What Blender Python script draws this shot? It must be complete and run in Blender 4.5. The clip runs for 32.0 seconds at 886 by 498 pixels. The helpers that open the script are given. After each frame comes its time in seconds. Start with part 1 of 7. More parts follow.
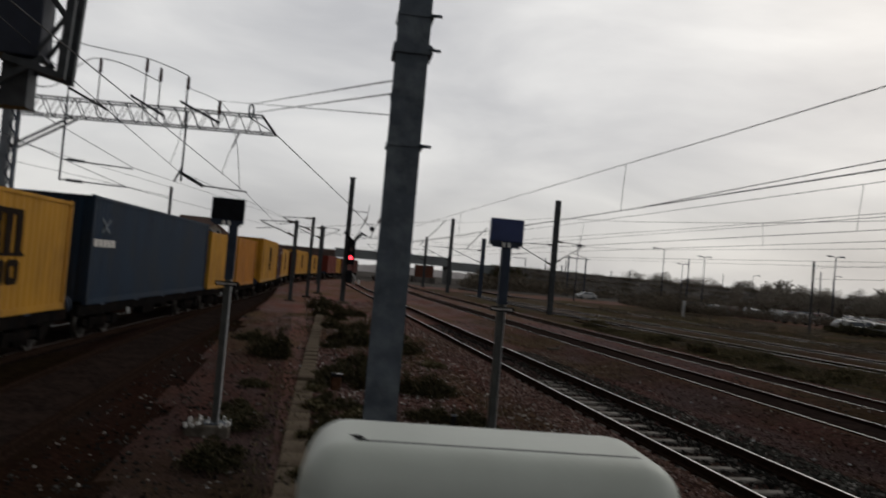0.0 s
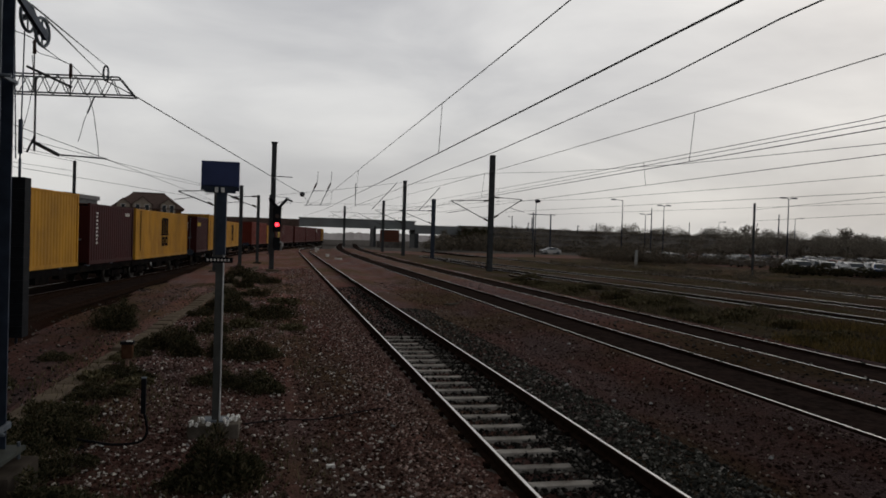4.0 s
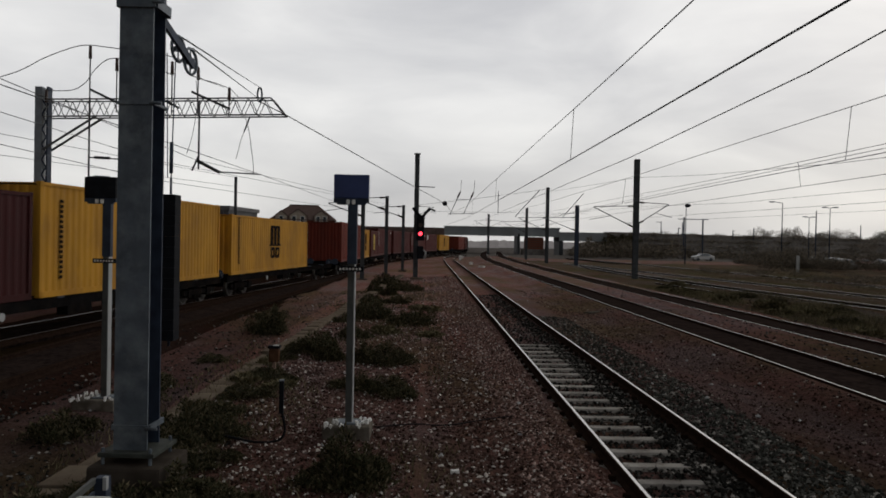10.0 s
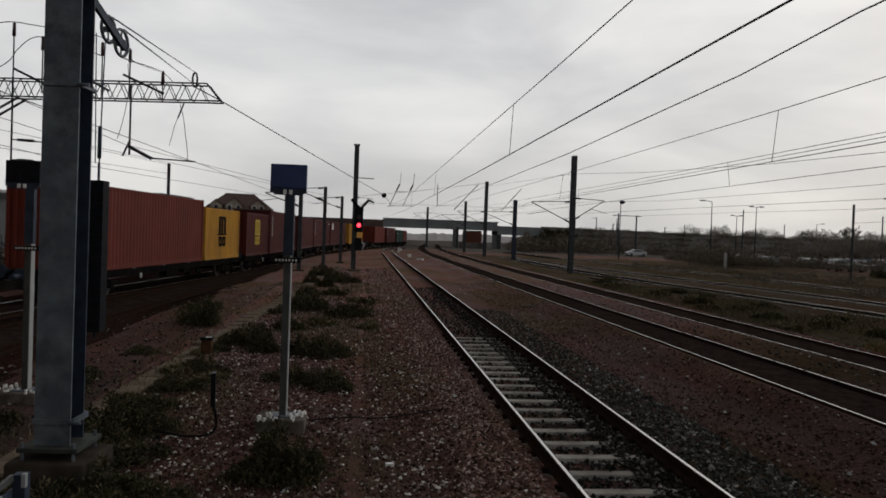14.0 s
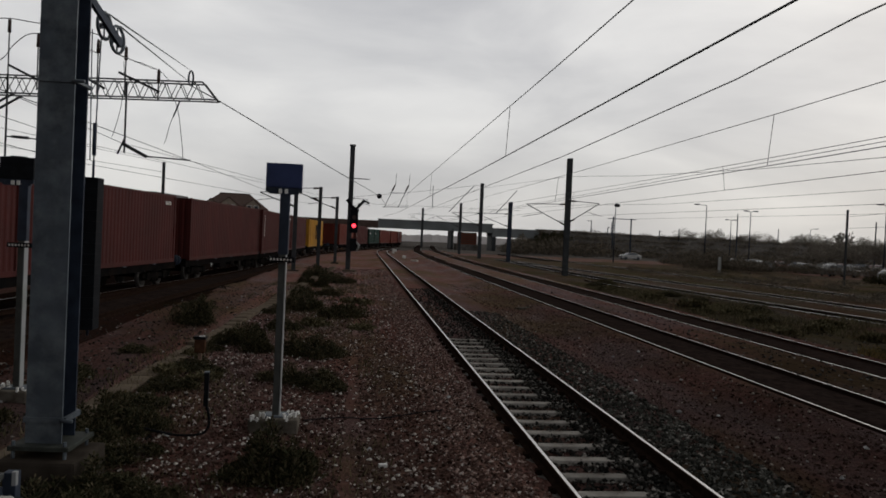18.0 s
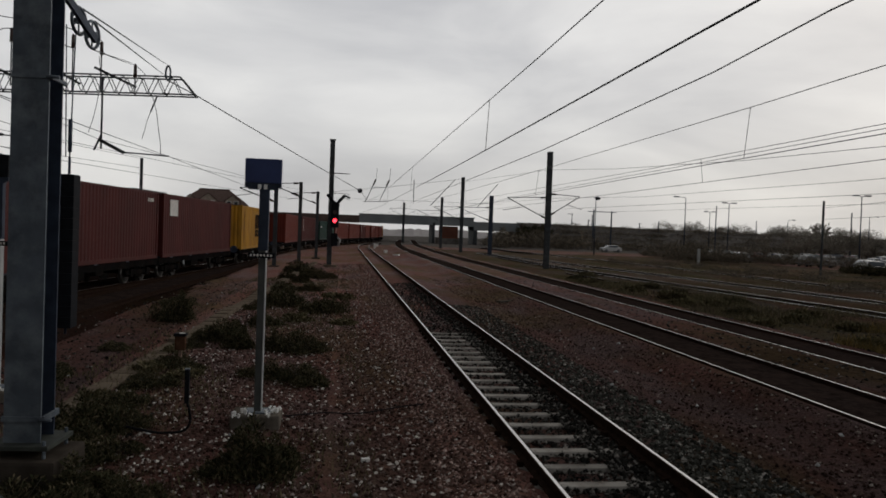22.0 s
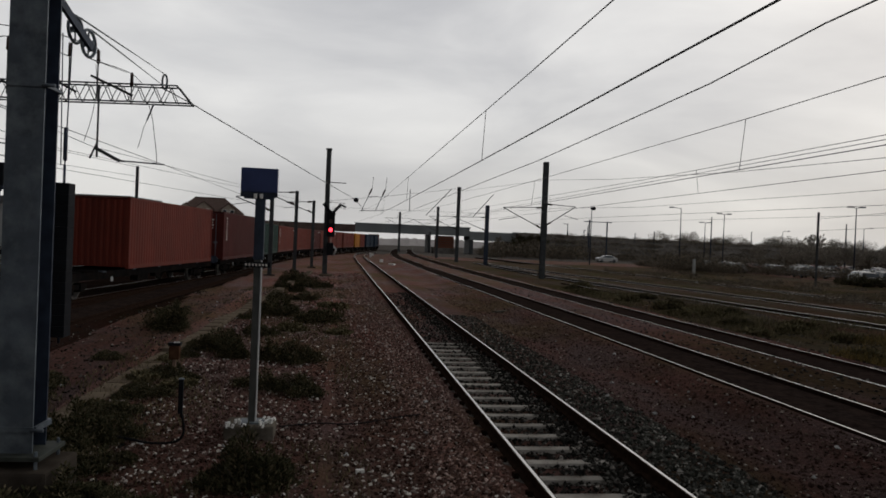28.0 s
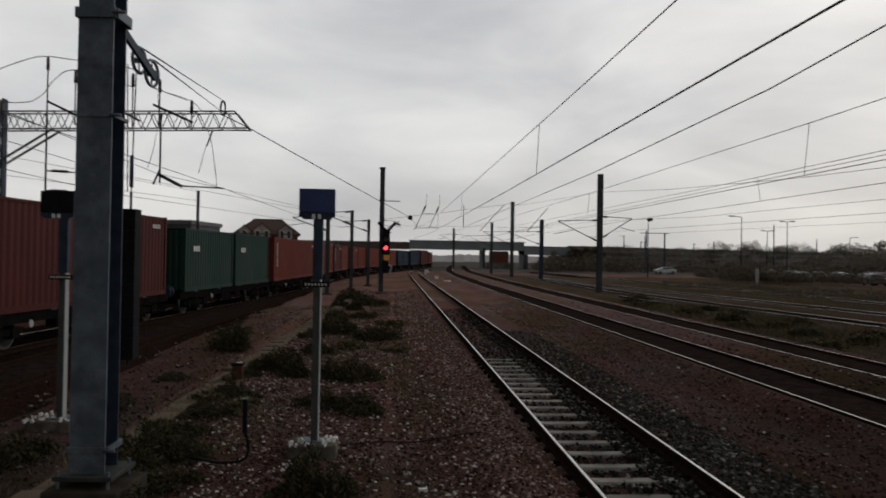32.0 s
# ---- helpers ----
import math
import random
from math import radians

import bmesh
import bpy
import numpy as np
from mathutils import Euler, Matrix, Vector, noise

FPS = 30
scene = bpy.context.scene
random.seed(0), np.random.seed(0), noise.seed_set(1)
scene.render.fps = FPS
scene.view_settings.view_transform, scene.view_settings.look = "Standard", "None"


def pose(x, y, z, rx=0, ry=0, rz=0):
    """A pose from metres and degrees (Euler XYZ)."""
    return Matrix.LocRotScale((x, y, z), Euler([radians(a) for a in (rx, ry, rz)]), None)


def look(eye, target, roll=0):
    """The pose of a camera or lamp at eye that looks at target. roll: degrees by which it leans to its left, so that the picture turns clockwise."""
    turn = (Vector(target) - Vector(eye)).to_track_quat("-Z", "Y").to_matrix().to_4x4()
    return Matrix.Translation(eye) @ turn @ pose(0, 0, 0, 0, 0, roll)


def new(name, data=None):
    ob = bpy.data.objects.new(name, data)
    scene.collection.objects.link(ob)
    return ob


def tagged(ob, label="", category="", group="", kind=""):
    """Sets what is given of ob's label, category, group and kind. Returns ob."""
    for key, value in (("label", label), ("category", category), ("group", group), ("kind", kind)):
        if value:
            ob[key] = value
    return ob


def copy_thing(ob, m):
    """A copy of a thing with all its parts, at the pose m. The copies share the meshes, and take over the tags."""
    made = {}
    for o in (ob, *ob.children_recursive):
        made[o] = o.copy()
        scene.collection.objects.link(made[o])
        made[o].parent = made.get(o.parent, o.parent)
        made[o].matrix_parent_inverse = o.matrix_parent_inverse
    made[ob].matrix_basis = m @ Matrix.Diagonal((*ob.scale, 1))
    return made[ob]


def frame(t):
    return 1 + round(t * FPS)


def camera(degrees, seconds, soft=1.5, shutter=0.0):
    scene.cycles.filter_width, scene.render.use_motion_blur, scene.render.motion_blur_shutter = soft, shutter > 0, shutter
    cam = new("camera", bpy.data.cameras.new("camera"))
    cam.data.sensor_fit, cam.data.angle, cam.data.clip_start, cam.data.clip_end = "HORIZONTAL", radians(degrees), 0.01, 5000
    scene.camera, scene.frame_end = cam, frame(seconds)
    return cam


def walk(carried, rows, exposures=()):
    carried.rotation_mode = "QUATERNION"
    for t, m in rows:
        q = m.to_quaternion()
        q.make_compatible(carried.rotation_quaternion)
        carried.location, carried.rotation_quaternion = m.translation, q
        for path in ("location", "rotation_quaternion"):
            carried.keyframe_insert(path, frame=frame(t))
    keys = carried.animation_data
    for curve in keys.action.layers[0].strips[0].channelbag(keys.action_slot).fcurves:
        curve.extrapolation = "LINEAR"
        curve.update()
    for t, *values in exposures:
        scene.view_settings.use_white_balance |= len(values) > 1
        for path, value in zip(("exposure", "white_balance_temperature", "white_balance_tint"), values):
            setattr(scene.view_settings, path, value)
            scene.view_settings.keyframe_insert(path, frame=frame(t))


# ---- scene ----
# ---- camera ----
SOFT = 1.7
PATH = [
    (0, -4.073, -0.092, 2.583, -10.49, 1.81, 4.94),
    (0.1, -3.974, -0.057, 2.558, -13.25, -0.12, 5.79),
    (0.2, -3.863, -0.060, 2.553, -19.49, -3.35, 5.92),
    (0.3, -3.783, -0.035, 2.548, -23.63, -2.70, 4.38),
    (0.5, -3.589, 0.067, 2.539, -28.68, -2.51, 3.98),
    (0.7, -3.362, 0.146, 2.544, -30.64, -0.93, 3.39),
    (1, -2.997, 0.266, 2.522, -35.73, -1.30, 1.45),
    (1.6, -2.256, 0.109, 2.499, -35.64, -3.68, 3.26),
    (2, -1.702, 0.076, 2.540, -33.90, -2.10, 2.86),
    (2.5, -1.280, 0.030, 2.500, -30.90, -2.06, 4.10),
    (3, -0.829, 0.083, 2.519, -21.81, 1.18, 3.38),
    (3.5, -0.522, 0.046, 2.511, -15.15, -0.50, 1.96),
    (5.5, -0.181, 0.266, 2.563, -6.47, -0.70, 3.70),
    (6, -0.105, 0.096, 2.556, -2.88, 0.66, 2.75),
    (6.5, -0.097, 0.114, 2.547, -2.88, -0.62, 0.66),
    (7, -0.092, 0.100, 2.563, -1.51, -0.40, 1.19),
    (7.5, -0.085, 0.122, 2.560, -2.74, -0.11, 1.77),
    (8, -0.075, 0.090, 2.560, -2.77, -0.36, 0.98),
    (8.5, -0.078, 0.092, 2.542, -3.19, -0.84, 1.54),
    (9, -0.085, 0.126, 2.542, -3.61, -1.30, 1.54),
    (9.5, -0.078, 0.106, 2.541, -2.91, -0.73, 0.98),
    (10, -0.088, -0.002, 2.537, -1.16, -0.54, 1.12),
    (10.5, -0.086, -0.022, 2.539, -1.79, -0.68, 1.01),
    (11, -0.090, 0.019, 2.542, -3.67, -1.30, 1.11),
    (11.5, -0.073, -0.008, 2.547, -4.41, -1.39, 1.72),
    (12, -0.081, 0.037, 2.531, -5.03, -1.48, 0.91),
    (12.5, -0.074, 0.020, 2.535, -5.41, -1.47, 0.64),
    (13, -0.072, 0.023, 2.535, -5.68, -1.49, 0.96),
    (13.5, -0.083, 0.033, 2.534, -5.67, -1.60, 1.63),
    (14, -0.082, 0.022, 2.542, -5.82, -0.98, 2.06),
    (14.5, -0.087, -0.011, 2.525, -5.76, -0.50, 2.60),
    (16.5, -0.084, 0.024, 2.535, -6.25, -0.65, 2.37),
    (17, -0.084, 0.040, 2.534, -6.02, -1.21, 2.16),
    (17.5, -0.086, 0.034, 2.529, -6.04, -0.73, 2.24),
    (18, -0.088, 0.039, 2.532, -6.21, -0.85, 2.60),
    (18.5, -0.079, 0.011, 2.541, -6.21, -0.71, 2.61),
    (19, -0.084, 0.050, 2.534, -6.60, -1.20, 2.77),
    (19.5, -0.082, 0.031, 2.536, -6.80, -1.14, 2.46),
    (20, -0.083, 0.017, 2.540, -6.95, -1.11, 2.80),
    (20.5, -0.072, -0.004, 2.539, -7.23, -1.19, 2.52),
    (21, -0.084, 0.026, 2.527, -7.34, -1.05, 2.27),
    (21.5, -0.082, 0.033, 2.533, -7.39, -1.40, 2.21),
    (22, -0.076, 0.013, 2.535, -7.62, -1.24, 2.11),
    (22.5, -0.079, 0.022, 2.538, -8.35, -1.55, 2.25),
    (23, -0.078, 0.025, 2.526, -8.33, -1.22, 2.01),
    (23.5, -0.077, 0.037, 2.535, -8.24, -0.95, 2.32),
    (24, -0.082, 0.035, 2.531, -8.25, -0.81, 2.21),
    (24.5, -0.079, 0.041, 2.528, -8.37, -0.99, 2.34),
    (25, -0.077, 0.048, 2.534, -8.68, -0.84, 2.27),
    (25.5, -0.071, 0.054, 2.536, -8.50, -0.60, 2.27),
    (27.5, -0.072, 0.040, 2.535, -7.86, -0.58, 1.98),
    (28, -0.076, 0.031, 2.544, -7.91, -0.51, 2.35),
    (28.5, -0.083, 0.053, 2.532, -7.92, -0.58, 2.43),
    (29, -0.075, 0.049, 2.538, -7.73, -0.87, 2.55),
    (29.5, -0.070, 0.044, 2.542, -7.97, -0.56, 2.43),
    (30, -0.074, 0.055, 2.536, -7.71, -0.61, 2.40),
    (30.5, -0.078, 0.048, 2.541, -7.71, -0.77, 2.41),
    (31, -0.073, 0.050, 2.534, -7.87, -0.58, 1.94),
    (31.5, -0.072, 0.035, 2.533, -7.62, -0.78, 2.00),
    (32, -0.112, 0.079, 2.545, -3.77, 0.58, 0.97),
]
cam = camera(60.67, 32.0, soft=SOFT, shutter=0.25)


def eye_pose(x, y, z, yaw, pitch, roll):
    return pose(x, y, z, 90 + pitch, 0, yaw) @ pose(0, 0, 0, 0, 0, roll)


EXPOSURES = [(0.0, -0.05), (0.5, -0.15), (1.0, -0.32), (1.4, -0.2), (1.6, 0.1), (1.8, 0.45), (2.05, 0.5), (2.3, -0.1), (3.0, -0.32), (3.5, -0.2), (5.5, -0.02), (6.0, 0.03), (6.6, 0.1), (7.2, 0.12), (7.7, 0.0), (8.3, 0.0), (8.8, 0.09), (9.6, 0.12), (10.4, 0.09), (10.7, 0.05), (11.0, 0.04), (12.0, 0.04), (14.0, 0.03), (17.0, -0.04), (22.0, -0.03), (32.0, -0.02)]
walk(cam, [(r[0], eye_pose(*r[1:])) for r in PATH], EXPOSURES)

# ---- world and sun ----
SUN_YAW, SUN_ELEV = -48.0, 32.0
world = bpy.data.worlds.new("overcast_sky")
scene.world = world
world.use_nodes = True
wn, wl = world.node_tree.nodes, world.node_tree.links
wn.clear()
w_out, w_bg = wn.new("ShaderNodeOutputWorld"), wn.new("ShaderNodeBackground")
w_sky = wn.new("ShaderNodeTexSky")
w_sky.sky_type, w_sky.sun_disc = "NISHITA", False
w_sky.sun_elevation, w_sky.sun_rotation = radians(SUN_ELEV), radians(-SUN_YAW)
w_sky.air_density, w_sky.dust_density = 1.0, 3.0
w_dim = wn.new("ShaderNodeMix")
w_dim.data_type, w_dim.blend_type = "RGBA", "MULTIPLY"
w_dim.inputs[0].default_value = 1.0
w_dim.inputs[7].default_value = (0.06, 0.06, 0.06, 1)
w_co = wn.new("ShaderNodeTexCoord")
w_map = wn.new("ShaderNodeMapping")
w_map.inputs["Scale"].default_value = (1.0, 1.0, 3.2)
w_n1 = wn.new("ShaderNodeTexNoise")
w_n1.inputs["Scale"].default_value, w_n1.inputs["Detail"].default_value = 2.8, 6.0
w_n1.inputs["Roughness"].default_value, w_n1.inputs["Distortion"].default_value = 0.5, 0.3
w_ramp = wn.new("ShaderNodeValToRGB")
w_ramp.color_ramp.elements[0].position, w_ramp.color_ramp.elements[0].color = 0.3, (0.5, 0.5, 0.512, 1)
w_ramp.color_ramp.elements[1].position, w_ramp.color_ramp.elements[1].color = 0.72, (0.81, 0.8, 0.782, 1)
w_mix = wn.new("ShaderNodeMix")
w_mix.data_type = "RGBA"
w_mix.inputs[0].default_value = 0.88
wl.new(w_co.outputs["Generated"], w_map.inputs["Vector"])
wl.new(w_map.outputs[0], w_n1.inputs["Vector"])
wl.new(w_n1.outputs["Fac"], w_ramp.inputs[0])
wl.new(w_sky.outputs[0], w_dim.inputs[6])
wl.new(w_dim.outputs[2], w_mix.inputs[6])
wl.new(w_ramp.outputs[0], w_mix.inputs[7])
w_sep = wn.new("ShaderNodeSeparateXYZ")
wl.new(w_co.outputs["Generated"], w_sep.inputs[0])
w_hi = wn.new("ShaderNodeMapRange")
w_hi.interpolation_type = "SMOOTHSTEP"
w_hi.inputs[1].default_value, w_hi.inputs[2].default_value = 0.38, 0.85
w_hi.inputs[3].default_value, w_hi.inputs[4].default_value = 1.0, 0.3
wl.new(w_sep.outputs["Z"], w_hi.inputs[0])
w_over = wn.new("ShaderNodeMix")
w_over.data_type, w_over.blend_type = "RGBA", "MULTIPLY"
w_over.inputs[0].default_value = 1.0
wl.new(w_mix.outputs[2], w_over.inputs[6])
wl.new(w_hi.outputs[0], w_over.inputs[7])
# thick cloud: brightest towards the hidden sun, dull on the far side
w_dot = wn.new("ShaderNodeVectorMath")
w_dot.operation = "DOT_PRODUCT"
w_dot.inputs[1].default_value = (0.74, 0.67, 0.0)
wl.new(w_co.outputs["Generated"], w_dot.inputs[0])
w_side = wn.new("ShaderNodeMapRange")
w_side.interpolation_type = "SMOOTHSTEP"
w_side.inputs[1].default_value, w_side.inputs[2].default_value = -0.85, 0.25
w_side.inputs[3].default_value, w_side.inputs[4].default_value = 0.2, 1.0
wl.new(w_dot.outputs["Value"], w_side.inputs[0])
w_fin = wn.new("ShaderNodeMix")
w_fin.data_type, w_fin.blend_type = "RGBA", "MULTIPLY"
w_fin.inputs[0].default_value = 1.0
w_low = wn.new("ShaderNodeMapRange")
w_low.interpolation_type = "SMOOTHSTEP"
w_low.inputs[1].default_value, w_low.inputs[2].default_value = -0.02, 0.2
w_low.inputs[3].default_value, w_low.inputs[4].default_value = 0.85, 1.02
wl.new(w_sep.outputs["Z"], w_low.inputs[0])
w_rim = wn.new("ShaderNodeMix")
w_rim.data_type, w_rim.blend_type = "RGBA", "MULTIPLY"
w_rim.inputs[0].default_value = 1.0
wl.new(w_over.outputs[2], w_rim.inputs[6])
wl.new(w_low.outputs[0], w_rim.inputs[7])
wl.new(w_rim.outputs[2], w_fin.inputs[6])
wl.new(w_side.outputs[0], w_fin.inputs[7])
wl.new(w_fin.outputs[2], w_bg.inputs["Color"])
w_bg.inputs["Strength"].default_value = 1.12
wl.new(w_bg.outputs[0], w_out.inputs["Surface"])
sun = new("sun", bpy.data.lights.new("sun", "SUN"))
sun.data.energy, sun.data.angle, sun.data.color = 0.3, radians(25), (1.0, 0.97, 0.92)
_dir = Matrix.Rotation(radians(SUN_YAW), 4, "Z") @ Matrix.Rotation(radians(SUN_ELEV), 4, "X") @ Vector((0, 1, 0))
sun.matrix_world = look(_dir * 200, (0, 0, 0))


# ---- materials ----
def mat(name, color, rough=0.7, metal=0.0, vary=0.25, scale=6.0, bump=0.0, bscale=40.0, stain=None, stain_amt=0.5, stain_scale=1.2, objrand=0.0, stretch=(1, 1, 1), emit=0.0, spec=None):
    m = bpy.data.materials.new(name)
    m.use_nodes = True
    n, l = m.node_tree.nodes, m.node_tree.links
    b = n["Principled BSDF"]
    b.inputs["Roughness"].default_value, b.inputs["Metallic"].default_value = rough, metal
    b.inputs["Specular IOR Level"].default_value = spec if spec is not None else (0.0 if rough >= 0.85 else 0.12 if rough > 0.7 else 0.3)
    co = n.new("ShaderNodeTexCoord")
    mp = n.new("ShaderNodeMapping")
    mp.inputs["Scale"].default_value = stretch
    l.new(co.outputs["Object"], mp.inputs["Vector"])
    n1 = n.new("ShaderNodeTexNoise")
    n1.inputs["Scale"].default_value, n1.inputs["Detail"].default_value = scale, 6.0
    l.new(mp.outputs[0], n1.inputs["Vector"])
    r1 = n.new("ShaderNodeValToRGB")
    lo = tuple(c * (1 - vary) for c in color) + (1,)
    hi = tuple(min(1, c * (1 + vary)) for c in color) + (1,)
    r1.color_ramp.elements[0].position, r1.color_ramp.elements[0].color = 0.3, lo
    r1.color_ramp.elements[1].position, r1.color_ramp.elements[1].color = 0.7, hi
    l.new(n1.outputs["Fac"], r1.inputs[0])
    out = r1.outputs[0]
    if stain:
        n2 = n.new("ShaderNodeTexNoise")
        n2.inputs["Scale"].default_value, n2.inputs["Detail"].default_value = stain_scale, 8.0
        n2.inputs["Roughness"].default_value = 0.65
        l.new(mp.outputs[0], n2.inputs["Vector"])
        r2 = n.new("ShaderNodeValToRGB")
        r2.color_ramp.elements[0].position, r2.color_ramp.elements[1].position = 0.45, 0.68
        r2.color_ramp.elements[0].color, r2.color_ramp.elements[1].color = (0, 0, 0, 1), (stain_amt,) * 3 + (1,)
        l.new(n2.outputs["Fac"], r2.inputs[0])
        mx = n.new("ShaderNodeMix")
        mx.data_type = "RGBA"
        l.new(r2.outputs[0], mx.inputs[0])
        l.new(out, mx.inputs[6])
        mx.inputs[7].default_value = tuple(stain) + (1,)
        out = mx.outputs[2]
    if objrand:
        oi = n.new("ShaderNodeObjectInfo")
        hsv = n.new("ShaderNodeHueSaturation")
        mr = n.new("ShaderNodeMapRange")
        mr.inputs[3].default_value, mr.inputs[4].default_value = 1 - objrand, 1 + objrand
        l.new(oi.outputs["Random"], mr.inputs[0])
        l.new(mr.outputs[0], hsv.inputs["Value"])
        l.new(out, hsv.inputs["Color"])
        out = hsv.outputs[0]
    l.new(out, b.inputs["Base Color"])
    if bump:
        n3 = n.new("ShaderNodeTexNoise")
        n3.inputs["Scale"].default_value, n3.inputs["Detail"].default_value = bscale, 5.0
        l.new(co.outputs["Object"], n3.inputs["Vector"])
        bp = n.new("ShaderNodeBump")
        bp.inputs["Strength"].default_value, bp.inputs["Distance"].default_value = bump, 0.02
        l.new(n3.outputs["Fac"], bp.inputs["Height"])
        l.new(bp.outputs[0], b.inputs["Normal"])
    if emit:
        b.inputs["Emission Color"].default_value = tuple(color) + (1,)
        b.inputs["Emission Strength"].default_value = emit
    return m


def island_mat(name, stops, rough=0.9):
    """Each loose piece takes its own tone."""
    m = bpy.data.materials.new(name)
    m.use_nodes = True
    n, l = m.node_tree.nodes, m.node_tree.links
    b = n["Principled BSDF"]
    b.inputs["Roughness"].default_value = rough
    b.inputs["Specular IOR Level"].default_value = 0.03
    g = n.new("ShaderNodeNewGeometry")
    r = n.new("ShaderNodeValToRGB")
    while len(r.color_ramp.elements) < len(stops):
        r.color_ramp.elements.new(0.5)
    for e, (p, c) in zip(r.color_ramp.elements, stops):
        e.position, e.color = p, tuple(c) + (1,)
    l.new(g.outputs["Random Per Island"], r.inputs[0])
    l.new(r.outputs[0], b.inputs["Base Color"])
    return m


M = {}
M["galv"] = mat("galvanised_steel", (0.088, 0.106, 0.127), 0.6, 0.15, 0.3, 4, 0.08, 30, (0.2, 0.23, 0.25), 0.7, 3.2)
M["pole_galv"] = mat("dull_galvanised_pole", (0.06, 0.063, 0.06), 0.6, 0.15, 0.25, 5, 0.08, 30, (0.12, 0.125, 0.12), 0.5, 3.0)
M["galv_pale"] = mat("pale_galvanised_channel", (0.19, 0.21, 0.23), 0.6, 0.1, 0.2, 3, 0.05, 40, (0.12, 0.14, 0.16), 0.5, 2.0)
M["plate"] = mat("weathered_plate", (0.045, 0.05, 0.045), 0.75, 0, 0.35, 6, 0.1, 40, (0.1, 0.105, 0.09), 0.4, 4.0)
M["galv_dark"] = mat("weathered_and_shaded_steel", (0.032, 0.043, 0.066), 0.6, 0.3, 0.3, 6, 0.05, 40)
M["truss"] = mat("truss_steel", (0.1, 0.105, 0.11), 0.6, 0.4, 0.25, 8)
M["black"] = mat("black_iron", (0.010, 0.011, 0.014), 0.7, 0.0, 0.3, 8, spec=0.08)
M["darkmast"] = mat("dark_mast_steel", (0.05, 0.055, 0.06), 0.65, 0.3, 0.3, 4)
M["wire"] = mat("copper_wire", (0.07, 0.075, 0.08), 0.6, 0.4, 0.2, 3)
M["insul"] = mat("brown_insulator", (0.05, 0.03, 0.025), 0.35, 0, 0.3, 10)
M["board_blue"] = mat("navy_board_paint", (0.034, 0.05, 0.135), 0.45, 0, 0.2, 4, 0.02, 60)
M["white"] = mat("white_paint", (0.75, 0.75, 0.73), 0.5, 0, 0.08, 5)
M["concrete"] = mat("concrete", (0.055, 0.046, 0.038), 0.9, 0, 0.3, 5, 0.3, 60, (0.05, 0.042, 0.034), 0.8, 2.0)
M["footing"] = mat("footing_concrete", (0.1, 0.087, 0.072), 0.9, 0, 0.3, 5, 0.3, 50, (0.2, 0.18, 0.155), 0.6, 5.0)
M["trough"] = mat("trough_concrete", (0.17, 0.138, 0.105), 0.9, 0, 0.25, 3, 0.3, 60, (0.06, 0.045, 0.033), 0.8, 1.6)
M["sleeper"] = mat("sleeper_concrete", (0.37, 0.35, 0.32), 0.9, 0, 0.3, 6, 0.25, 50, (0.06, 0.045, 0.035), 0.8, 3.0, objrand=0.25)
M["rail_side"] = mat("rusty_rail_web", (0.026, 0.016, 0.012), 0.85, 0, 0.35, 12)
M["rail_top"] = mat("polished_rail_head", (0.6, 0.58, 0.56), 0.33, 0.9, 0.12, 9)
M["rail_mid"] = mat("half_worn_rail_head", (0.46, 0.44, 0.42), 0.42, 0.9, 0.2, 9)
M["rail_worn"] = mat("dull_worn_rail_head", (0.46, 0.44, 0.42), 0.45, 0.8, 0.2, 9)
M["handrail"] = mat("pale_handrail_paint", (0.4, 0.41, 0.38), 0.5, 0, 0.15, 8, 0.05, 60, (0.25, 0.26, 0.22), 0.4, 5)
M["rail_green"] = mat("grey_green_paint", (0.045, 0.058, 0.054), 0.6, 0, 0.2, 6)
M["bin"] = mat("pale_plastic", (0.62, 0.66, 0.6), 0.42, 0, 0.06, 3, 0.03, 90, (0.4, 0.42, 0.36), 0.35, 2.0)
M["asphalt"] = mat("platform_asphalt", (0.05, 0.05, 0.05), 0.9, 0, 0.3, 20, 0.3, 90)
M["brick_dark"] = mat("sooty_brick", (0.15, 0.12, 0.108), 0.9, 0, 0.3, 3, 0.2, 40, (0.09, 0.078, 0.07), 0.6, 0.5)
M["brick_red"] = mat("red_brick", (0.085, 0.03, 0.025), 0.9, 0, 0.3, 3, 0.2, 40, (0.06, 0.04, 0.035), 0.7, 0.35)
M["brick_brown"] = mat("brown_brick", (0.14, 0.075, 0.055), 0.9, 0, 0.3, 3, 0.2, 40, (0.1, 0.065, 0.05), 0.6, 0.5)
M["slate"] = mat("slate_roof", (0.14, 0.135, 0.138), 0.7, 0, 0.25, 2, 0.2, 12, (0.08, 0.08, 0.085), 0.5, 0.4)
M["slate_pale"] = mat("pale_slate_roof", (0.38, 0.39, 0.41), 0.6, 0, 0.2, 2, 0.2, 12)
M["tile_brown"] = mat("brown_roof_tile", (0.12, 0.085, 0.075), 0.85, 0, 0.25, 3, 0.2, 14)
M["cabinet"] = mat("grey_cabinet_paint", (0.1, 0.108, 0.104), 0.6, 0.2, 0.2, 4, 0.05, 30, (0.1, 0.1, 0.09), 0.5, 1.5)
M["kiosk_white"] = mat("white_kiosk_paint", (0.6, 0.6, 0.58), 0.5, 0, 0.15, 3)
M["navy"] = mat("navy_painted_steel", (0.022, 0.027, 0.042), 0.6, 0, 0.15, 4)
